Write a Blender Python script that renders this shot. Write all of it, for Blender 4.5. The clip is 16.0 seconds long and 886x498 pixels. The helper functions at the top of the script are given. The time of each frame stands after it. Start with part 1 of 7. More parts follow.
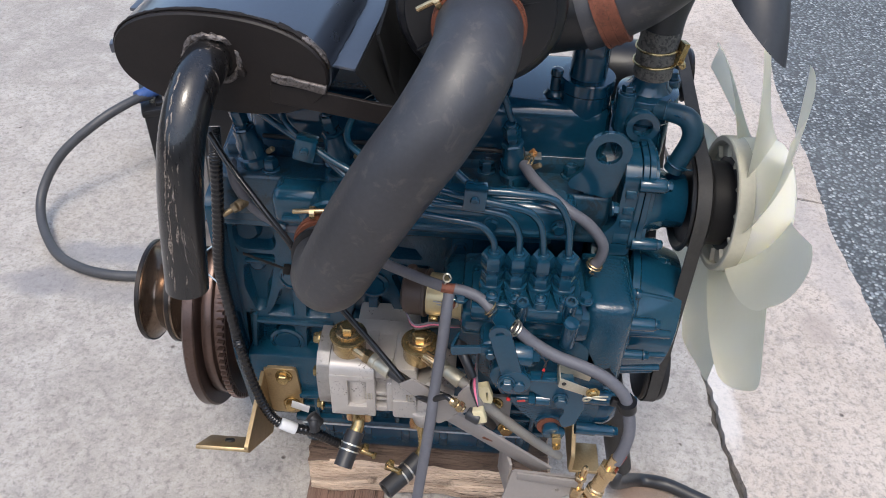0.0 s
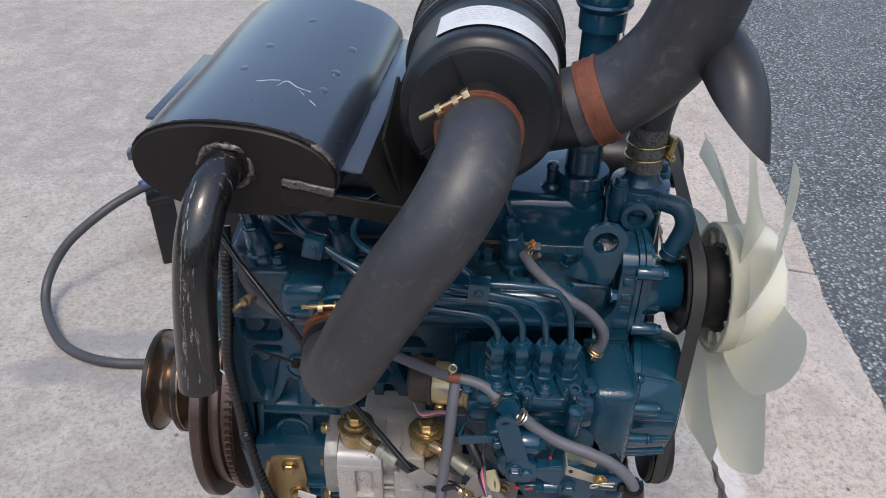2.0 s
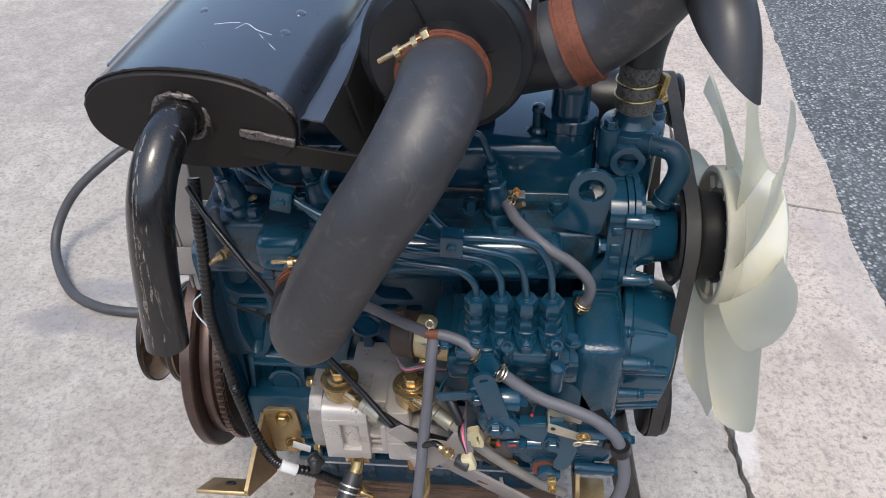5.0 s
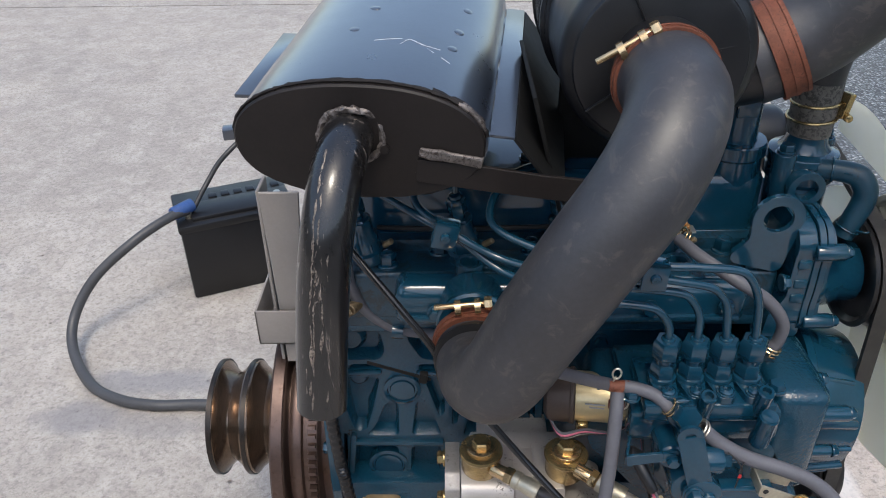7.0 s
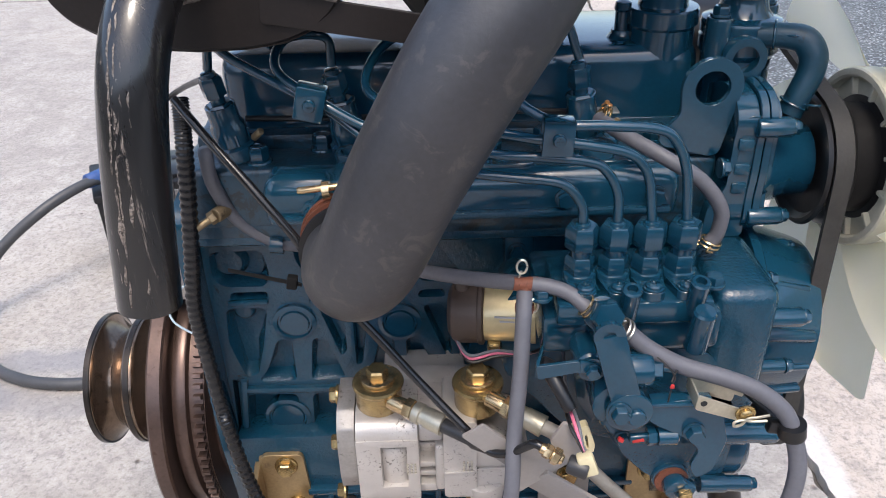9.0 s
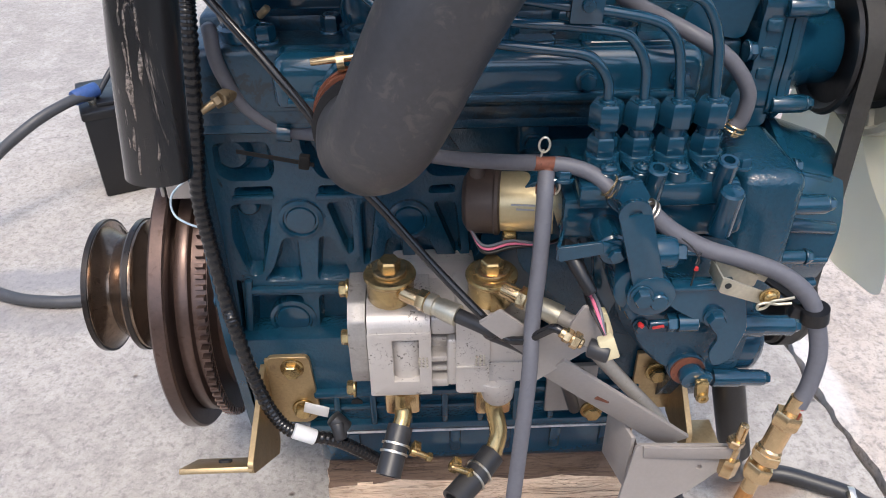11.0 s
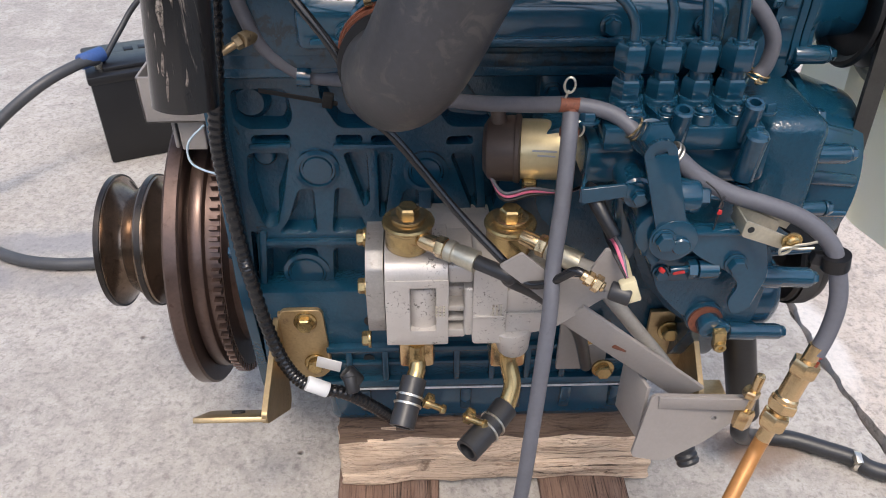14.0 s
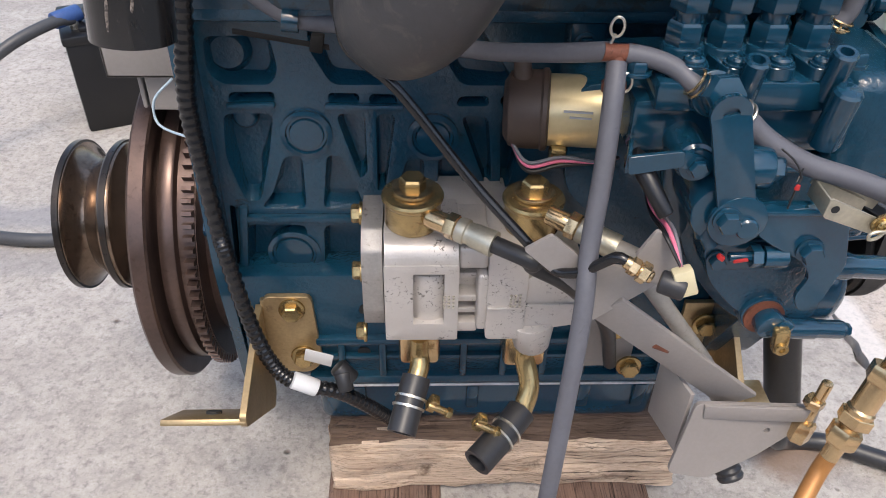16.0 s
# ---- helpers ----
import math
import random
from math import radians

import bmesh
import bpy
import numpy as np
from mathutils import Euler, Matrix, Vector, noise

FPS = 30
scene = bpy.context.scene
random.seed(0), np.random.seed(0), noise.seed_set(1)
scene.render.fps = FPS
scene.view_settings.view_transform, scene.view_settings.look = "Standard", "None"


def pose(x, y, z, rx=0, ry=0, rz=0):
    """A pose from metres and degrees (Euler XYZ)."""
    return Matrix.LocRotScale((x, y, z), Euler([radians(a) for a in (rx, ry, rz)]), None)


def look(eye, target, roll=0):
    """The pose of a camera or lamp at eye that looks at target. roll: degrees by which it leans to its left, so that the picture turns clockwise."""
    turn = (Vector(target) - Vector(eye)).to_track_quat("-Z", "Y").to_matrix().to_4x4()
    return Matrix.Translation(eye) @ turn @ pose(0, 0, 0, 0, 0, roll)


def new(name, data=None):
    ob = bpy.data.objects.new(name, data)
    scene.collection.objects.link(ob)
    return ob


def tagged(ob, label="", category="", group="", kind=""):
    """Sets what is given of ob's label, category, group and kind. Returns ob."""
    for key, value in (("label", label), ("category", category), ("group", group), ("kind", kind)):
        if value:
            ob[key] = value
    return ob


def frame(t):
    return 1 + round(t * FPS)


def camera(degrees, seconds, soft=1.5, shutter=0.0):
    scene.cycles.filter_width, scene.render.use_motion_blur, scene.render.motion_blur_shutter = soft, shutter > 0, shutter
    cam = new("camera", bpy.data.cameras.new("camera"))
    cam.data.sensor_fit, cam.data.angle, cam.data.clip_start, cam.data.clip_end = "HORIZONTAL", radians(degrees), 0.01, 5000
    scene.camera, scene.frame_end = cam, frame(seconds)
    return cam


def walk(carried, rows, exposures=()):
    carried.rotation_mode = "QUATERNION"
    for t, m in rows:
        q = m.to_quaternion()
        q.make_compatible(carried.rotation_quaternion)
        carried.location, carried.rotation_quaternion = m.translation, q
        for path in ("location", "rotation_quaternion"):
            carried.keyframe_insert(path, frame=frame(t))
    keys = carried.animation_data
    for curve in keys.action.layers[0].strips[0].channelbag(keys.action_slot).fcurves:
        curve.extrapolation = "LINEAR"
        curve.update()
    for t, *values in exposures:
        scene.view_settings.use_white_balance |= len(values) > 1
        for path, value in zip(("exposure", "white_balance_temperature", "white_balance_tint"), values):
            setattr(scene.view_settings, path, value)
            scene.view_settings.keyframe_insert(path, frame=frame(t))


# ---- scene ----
cam = camera(59.9, 16.0, soft=1.0)
PATH = [
    (0, (0.048, 0.037, 1.154), (-0.014, 1.553, -0.15), 2.2),
    (0.5, (0.054, 0.067, 1.172), (0.012, 1.604, -0.107), 1.9),
    (1, (0.043, 0.076, 1.204), (-0.004, 1.662, -0.014), 1.8),
    (1.5, (0.035, 0.075, 1.234), (-0.02, 1.721, 0.1), 1.3),
    (2, (0.039, 0.031, 1.19), (-0.023, 1.658, 0.028), 1.0),
    (2.5, (0.031, -0.01, 1.162), (-0.057, 1.546, -0.092), 0.6),
    (3, (0.033, 0.005, 1.166), (-0.07, 1.533, -0.12), -0.3),
    (3.2, (0.033, 0.017, 1.167), (-0.077, 1.538, -0.127), -0.5),
    (5.3, (0.105, 0.106, 1.176), (-0.063, 1.629, -0.109), -2.4),
    (5.5, (0.104, 0.127, 1.171), (-0.084, 1.649, -0.114), -2.8),
    (6, (0.055, 0.135, 1.187), (-0.153, 1.653, -0.099), -4.4),
    (6.5, (-0.095, 0.072, 1.242), (-0.181, 1.647, 0.013), -3.6),
    (7, (-0.117, 0.106, 1.07), (-0.152, 1.794, -0.001), -1.0),
    (7.5, (-0.086, 0.16, 0.948), (-0.12, 1.871, -0.088), -0.7),
    (8, (-0.057, 0.17, 0.94), (-0.077, 1.886, -0.089), -1.0),
    (8.5, (-0.031, 0.16, 0.932), (-0.029, 1.877, -0.095), -1.1),
    (9, (-0.035, 0.151, 0.91), (-0.019, 1.86, -0.128), -1.5),
    (9.5, (-0.046, 0.151, 0.883), (-0.023, 1.829, -0.206), -1.5),
    (10, (-0.054, 0.15, 0.868), (-0.019, 1.801, -0.26), -1.3),
    (12.5, (-0.07, 0.131, 0.854), (-0.014, 1.756, -0.31), -0.0),
    (13, (-0.076, 0.132, 0.852), (-0.021, 1.757, -0.312), 0.1),
    (13.5, (-0.079, 0.132, 0.847), (-0.024, 1.756, -0.32), 0.3),
    (14, (-0.081, 0.123, 0.829), (-0.024, 1.735, -0.355), 0.3),
    (14.5, (-0.081, 0.122, 0.804), (-0.025, 1.718, -0.4), 0.4),
    (15, (-0.086, 0.18, 0.741), (-0.034, 1.769, -0.473), 0.4),
    (15.5, (-0.103, 0.233, 0.708), (-0.051, 1.818, -0.512), 0.7),
    (16, (-0.089, 0.208, 0.766), (-0.021, 1.788, -0.459), 1.3),
]
walk(cam, [(t, look(eye, target, roll)) for t, eye, target, roll in PATH], exposures=[(0.0, 0.67, 6700, 8), (1.0, 0.6, 6520, 7), (2.0, 0.4, 6720, 8), (3.0, 0.57, 6750, 8), (6.0, 0.64, 6800, 7), (7.0, 0.54, 6800, 7), (8.0, 1.0, 6750, 10), (10.0, 0.95, 6900, 10), (12.5, 0.88, 6720, 10), (14.0, 0.8, 7000, 10), (16.0, 0.82, 6950, 10)])

# ---- light ----
world = bpy.data.worlds.new("sky")
scene.world = world
world.use_nodes = True
wn = world.node_tree.nodes
sky = wn.new("ShaderNodeTexSky")
sky.sky_type, sky.sun_disc = "NISHITA", False
sky.sun_elevation, sky.sun_rotation = radians(64), radians(180)
sky.air_density, sky.dust_density, sky.ozone_density = 1.0, 2.5, 1.0
world.node_tree.links.new(sky.outputs[0], wn["Background"].inputs[0])
wn["Background"].inputs[1].default_value = 0.2
sun_data = bpy.data.lights.new("sun", "SUN")
sun_data.energy, sun_data.angle, sun_data.color = 0.95, radians(16), (1.0, 0.96, 0.91)
sun = new("sun", sun_data)
sun.matrix_world = look((0.0, -1.1, 4.0), (0, 0.8, 0.0))


# ---- materials ----
def nodes_of(name):
    m = bpy.data.materials.new(name)
    m.use_nodes = True
    nt = m.node_tree
    return m, nt, nt.nodes["Principled BSDF"]


def node(nt, kind, **values):
    n = nt.nodes.new(kind)
    for key, value in values.items():
        n.inputs[key.replace("_", " ")].default_value = value
    return n


def coords(nt, scale=(1, 1, 1)):
    c = nt.nodes.new("ShaderNodeTexCoord")
    mp = nt.nodes.new("ShaderNodeMapping")
    mp.inputs["Scale"].default_value = scale
    nt.links.new(c.outputs["Object"], mp.inputs["Vector"])
    return mp.outputs[0]


def noise_tex(nt, vec, scale, detail=4.0, rough=0.55, dist=0.0):
    n = node(nt, "ShaderNodeTexNoise", Scale=scale, Detail=detail, Roughness=rough, Distortion=dist)
    nt.links.new(vec, n.inputs["Vector"])
    return n.outputs["Fac"]


def ramp(nt, fac, stops):
    r = nt.nodes.new("ShaderNodeValToRGB")
    e = r.color_ramp.elements
    while len(e) < len(stops):
        e.new(0.5)
    for k, (pos, col) in enumerate(stops):
        e[k].position = pos
        e[k].color = (*col, 1) if len(col) == 3 else col
    nt.links.new(fac, r.inputs[0])
    return r.outputs[0]


def grey(a):
    return (a, a, a)


def mixed(nt, fac, a, b, mode="MIX"):
    n = nt.nodes.new("ShaderNodeMix")
    n.data_type, n.blend_type = "RGBA", mode
    for sock, value in ((n.inputs[0], fac), (n.inputs[6], a), (n.inputs[7], b)):
        if isinstance(value, (int, float)):
            sock.default_value = value
        elif isinstance(value, tuple):
            sock.default_value = (*value, 1)
        else:
            nt.links.new(value, sock)
    return n.outputs[2]


def bump(nt, bsdf, heights):
    last = None
    for h, strength, dist in heights:
        b = node(nt, "ShaderNodeBump", Strength=strength, Distance=dist)
        nt.links.new(h, b.inputs["Height"])
        if last:
            nt.links.new(last, b.inputs["Normal"])
        last = b.outputs[0]
    nt.links.new(last, bsdf.inputs["Normal"])


def surface(name, base, rough=0.5, metal=0.0, tone=0.25, blot=9.0, grain=220.0, relief=0.15, dirt=None, dirt_at=0.62,
            coat=0.0, spread=0.12, spec=0.5, stretch=(1, 1, 1), coat_rough=0.12, depth=0.0006):
    """A surface with blotches, fine grain, uneven gloss and dirt or bare spots."""
    m, nt, b = nodes_of(name)
    v = coords(nt, stretch)
    big = noise_tex(nt, v, blot, 5.0, 0.6, 0.4)
    fine = noise_tex(nt, v, grain, 3.0)
    lo = tuple(c * (1 - tone) for c in base)
    hi = tuple(min(1.0, c * (1 + tone)) for c in base)
    col = ramp(nt, big, [(0.3, lo), (0.7, hi)])
    col = mixed(nt, 0.25, col, ramp(nt, fine, [(0.35, lo), (0.65, hi)]))
    if dirt:
        spots = noise_tex(nt, v, blot * 5.3, 8.0, 0.68, 0.7)
        col = mixed(nt, ramp(nt, spots, [(dirt_at, grey(0)), (dirt_at + 0.07, grey(0.85))]), col, dirt)
    nt.links.new(col, b.inputs["Base Color"])
    r = node(nt, "ShaderNodeMapRange", To_Min=max(0.02, rough - spread), To_Max=min(1, rough + spread))
    nt.links.new(noise_tex(nt, v, blot * 2.1, 6.0, 0.65), r.inputs["Value"])
    nt.links.new(r.outputs[0], b.inputs["Roughness"])
    b.inputs["Metallic"].default_value = metal
    b.inputs["Specular IOR Level"].default_value = spec
    b.inputs["Coat Weight"].default_value = coat
    b.inputs["Coat Roughness"].default_value = coat_rough
    bump(nt, b, [(fine, relief, depth), (big, relief * 0.6, 0.002)])
    return m


BLUE = surface("engine_blue_paint", (0.0046, 0.0405, 0.073), 0.16, 0.0, 0.2, 7, 260, 0.09, dirt=(0.005, 0.016, 0.025), dirt_at=0.66, spread=0.07, coat=0.45, coat_rough=0.05)
BLUE_CAST = surface("blue_paint_on_rough_casting", (0.0046, 0.0415, 0.074), 0.15, 0.0, 0.22, 8, 300, 1.0, dirt=(0.005, 0.014, 0.021), dirt_at=0.64, spread=0.06, coat=0.25, coat_rough=0.07, depth=0.0009)
# grime, plus a darker, duller blue for sky blocked above the head
BLUE_GRIMY_SHADED = surface("grimy_shaded_blue_casting", (0.0044, 0.035, 0.062), 0.32, 0.0, 0.25, 11, 300, 0.9, dirt=(0.006, 0.014, 0.02), dirt_at=0.5, spread=0.1, coat=0.35, coat_rough=0.15)
BLUE_SPRAYED = surface("blue_overspray_on_rubber", (0.0055, 0.04, 0.068), 0.4, 0.0, 0.25, 14, 260, 0.25, dirt=(0.012, 0.016, 0.02), dirt_at=0.6)
MUFFLER = surface("black_satin_paint", (0.025, 0.032, 0.047), 0.3, 0.0, 0.25, 6, 300, 0.08, spread=0.08, dirt=(0.03, 0.027, 0.026), dirt_at=0.74, coat=1.0, spec=1.0, coat_rough=0.2)
MUFFLER_END = surface("brown_black_scorched_paint", (0.012, 0.0092, 0.0084), 0.5, 0.0, 0.3, 14, 300, 0.2, dirt=(0.05, 0.04, 0.034), dirt_at=0.73, spec=0.3)
SCRATCHED = surface("scratched_black_pipe_paint", (0.011, 0.01, 0.01), 0.27, 0.1, 0.3, 12, 200, 0.25, dirt=(0.3, 0.25, 0.215), dirt_at=0.615, coat=0.6, stretch=(1.9, 1.9, 0.13))
SCRAPE = surface("scraped_bare_steel", (0.24, 0.2, 0.17), 0.5, 0.4, 0.5, 90, 500, 0.5, dirt=(0.03, 0.025, 0.022), dirt_at=0.47)
WELD = surface("grey_weld_bead", (0.16, 0.14, 0.13), 0.5, 0.6, 0.5, 60, 400, 0.8, dirt=(0.03, 0.02, 0.018), dirt_at=0.52)
RUBBER = surface("black_rubber", (0.024, 0.024, 0.026), 0.4, 0.0, 0.3, 9, 260, 0.2, dirt=(0.07, 0.063, 0.058), dirt_at=0.66)
ELBOW = surface("dusty_black_elbow_rubber", (0.0215, 0.021, 0.0245), 0.48, 0.0, 0.45, 9, 240, 0.3, dirt=(0.052, 0.046, 0.043), dirt_at=0.55, spread=0.14, spec=0.85)
BLACK_PLASTIC = surface("black_plastic", (0.0065, 0.0065, 0.0075), 0.37, 0.0, 0.25, 14, 260, 0.15, dirt=(0.02, 0.018, 0.016), dirt_at=0.72)
LOOM = surface("shiny_black_loom", (0.009, 0.009, 0.01), 0.22, 0.0, 0.2, 20, 300, 0.1)
HOSE_TAN = surface("pale_grey_hose_cover", (0.33, 0.305, 0.27), 0.5, 0.0, 0.15, 20, 300, 0.2, dirt=(0.2, 0.18, 0.16), dirt_at=0.62)
CABLE_GREY = surface("dark_grey_cable_sheath", (0.055, 0.056, 0.06), 0.45, 0.0, 0.2, 16, 300, 0.15, dirt=(0.1, 0.095, 0.09), dirt_at=0.68)
HOSE_GREY = surface("grey_fuel_hose", (0.105, 0.105, 0.12), 0.5, 0.0, 0.15, 20, 300, 0.15, dirt=(0.06, 0.06, 0.065), dirt_at=0.68)
RUST = surface("rusty_band", (0.17, 0.056, 0.031), 0.65, 0.25, 0.35, 60, 400, 0.5, dirt=(0.09, 0.035, 0.02), dirt_at=0.55)
YELLOW_ZINC = surface("yellow_zinc_plating", (0.43, 0.31, 0.145), 0.24, 0.85, 0.25, 26, 300, 0.12, dirt=(0.27, 0.16, 0.08), dirt_at=0.58)
SOLENOID = surface("pale_gold_plating", (0.56, 0.46, 0.27), 0.36, 0.6, 0.12, 16, 300, 0.1, dirt=(0.4, 0.27, 0.13), dirt_at=0.68)
ZINC_DULL = surface("dull_zinc_plated_steel", (0.4, 0.29, 0.155), 0.38, 0.7, 0.3, 14, 300, 0.12, dirt=(0.26, 0.18, 0.11), dirt_at=0.62)
BRASS = surface("brass", (0.63, 0.45, 0.25), 0.22, 0.92, 0.2, 40, 300, 0.05, dirt=(0.36, 0.2, 0.09), dirt_at=0.69, spread=0.07)
OLD_BRASS = surface("dull_brass", (0.3, 0.22, 0.13), 0.45, 0.7, 0.3, 40, 300, 0.2, dirt=(0.12, 0.09, 0.06), dirt_at=0.58)
COPPER = surface("copper_brown_hose", (0.42, 0.19, 0.06), 0.36, 0.35, 0.25, 20, 200, 0.2, dirt=(0.2, 0.08, 0.03), dirt_at=0.64, stretch=(1, 1, 0.3))
SLEEVE = surface("satin_crimp_sleeve", (0.52, 0.48, 0.38), 0.42, 0.8, 0.2, 40, 300, 0.15)
TIN = surface("bright_tin", (0.62, 0.58, 0.5), 0.3, 0.9, 0.2, 40, 300, 0.15)


def cast_aluminium():
    """Bare grey casting, with oily grime caught in patches of small pores."""
    m, nt, b = nodes_of("cast_aluminium")
    v = coords(nt)
    big = noise_tex(nt, v, 18, 5, 0.6, 0.4)
    fine = noise_tex(nt, v, 420, 3)
    col = ramp(nt, big, [(0.3, (0.45, 0.415, 0.385)), (0.7, (0.56, 0.525, 0.49))])
    patch = ramp(nt, noise_tex(nt, v, 32, 3, 0.6), [(0.5, grey(0)), (0.62, grey(1))])
    pores = ramp(nt, noise_tex(nt, v, 300, 5, 0.7, 0.5), [(0.56, grey(0)), (0.62, grey(0.9))])
    few = ramp(nt, noise_tex(nt, v, 240, 4, 0.65, 0.8), [(0.68, grey(0)), (0.72, grey(0.8))])
    col = mixed(nt, mixed(nt, 1.0, patch, pores, "MULTIPLY"), col, (0.05, 0.042, 0.036))
    col = mixed(nt, few, col, (0.08, 0.068, 0.06))
    nt.links.new(col, b.inputs["Base Color"])
    b.inputs["Metallic"].default_value = 0.45
    r = node(nt, "ShaderNodeMapRange", To_Min=0.34, To_Max=0.52)
    nt.links.new(big, r.inputs["Value"])
    nt.links.new(r.outputs[0], b.inputs["Roughness"])
    bump(nt, b, [(fine, 0.4, 0.0006), (big, 0.25, 0.002)])
    return m


ALU = cast_aluminium()
ALU_DULL = surface("dull_grey_cast_cover", (0.33, 0.31, 0.29), 0.46, 0.5, 0.2, 26, 420, 0.35, dirt=(0.12, 0.105, 0.095), dirt_at=0.6)
GREY_PAINT = surface("warm_grey_paint", (0.255, 0.23, 0.213), 0.45, 0.0, 0.1, 10, 320, 0.12, dirt=(0.12, 0.1, 0.09), dirt_at=0.71)
FLYWHEEL = surface("oiled_brown_steel", (0.1, 0.066, 0.055), 0.3, 0.6, 0.3, 16, 200, 0.1, dirt=(0.07, 0.04, 0.03), dirt_at=0.58, spread=0.07)
PULLEY = surface("worn_brown_steel_pulley", (0.19, 0.14, 0.105), 0.2, 0.9, 0.45, 30, 240, 0.12, dirt=(0.06, 0.032, 0.02), dirt_at=0.56, spread=0.1)
PULLEY_RIM = surface("dark_oiled_pulley_rim", (0.03, 0.025, 0.022), 0.3, 0.6, 0.4, 30, 240, 0.12, dirt=(0.08, 0.045, 0.03), dirt_at=0.6)
CUFF = surface("dusty_perished_rubber", (0.13, 0.12, 0.105), 0.75, 0.0, 0.4, 40, 200, 0.5, dirt=(0.03, 0.028, 0.026), dirt_at=0.5)
BELT = surface("worn_v_belt", (0.03, 0.028, 0.026), 0.65, 0.0, 0.3, 40, 300, 0.3)
DARK_STEEL = surface("black_painted_steel", (0.014, 0.013, 0.013), 0.4, 0.1, 0.3, 20, 240, 0.2, dirt=(0.09, 0.045, 0.025), dirt_at=0.7)
BLACK_MATTE = surface("dull_black_sheet", (0.006, 0.006, 0.006), 0.7, 0.0, 0.2, 14, 240, 0.1, spec=0.2)
LABEL_WHITE = surface("white_label_paper", (0.62, 0.62, 0.62), 0.5, 0, 0.05, 20, 200, 0.05)
INK = surface("grey_label_print", (0.36, 0.36, 0.38), 0.6, 0, 0.1, 20, 200, 0.05)
CHALK = surface("chalk_scratch", (0.45, 0.47, 0.5), 0.8, 0, 0.3, 60, 300, 0.2)
BLUE_PLASTIC = surface("blue_terminal_cover", (0.03, 0.075, 0.22), 0.45)
CREAM = surface("cream_plastic_connector", (0.56, 0.49, 0.31), 0.42, 0, 0.1, 30, 300, 0.1)
PINK = surface("pink_wire", (0.6, 0.14, 0.22), 0.45)
WHITE_WIRE = surface("pale_blue_wire", (0.42, 0.52, 0.58), 0.45)
RED = surface("red_paint_mark", (0.4, 0.02, 0.02), 0.45)
BROWN_CAP = surface("brown_rubber_cap", (0.05, 0.032, 0.024), 0.5, 0, 0.2, 20, 240, 0.2)
GASKET = surface("grey_sealant", (0.42, 0.44, 0.45), 0.5, 0.1, 0.3, 60, 300, 0.3)
# near-black for solid discs that stand in for the shade inside holes
HOLE = surface("hole_shade_black", (0.012, 0.013, 0.014), 0.7)


def fan_plastic():
    m, nt, b = nodes_of("milky_nylon")
    v = coords(nt)
    big = noise_tex(nt, v, 9, 4)
    nt.links.new(ramp(nt, big, [(0.3, (0.82, 0.79, 0.66)), (0.7, (0.88, 0.86, 0.77))]), b.inputs["Base Color"])
    b.inputs["Roughness"].default_value = 0.38
    b.inputs["Subsurface Weight"].default_value = 0.85
    b.inputs["Subsurface Scale"].default_value = 0.6
    b.inputs["Subsurface Radius"].default_value = (0.02, 0.02, 0.014)
    bump(nt, b, [(noise_tex(nt, v, 120, 3), 0.06, 0.001)])
    # thin blades let the daylight through
    glow = node(nt, "ShaderNodeBsdfTranslucent", Color=(0.9, 0.88, 0.76, 1))
    both = node(nt, "ShaderNodeMixShader", Fac=0.4)
    nt.links.new(b.outputs[0], both.inputs[1])
    nt.links.new(glow.outputs[0], both.inputs[2])
    nt.links.new(both.outputs[0], nt.nodes["Material Output"].inputs["Surface"])
    return m


FAN = fan_plastic()
FAN_HUB = surface("yellowed_nylon", (0.5, 0.47, 0.37), 0.45, 0.0, 0.12, 9, 200, 0.08)


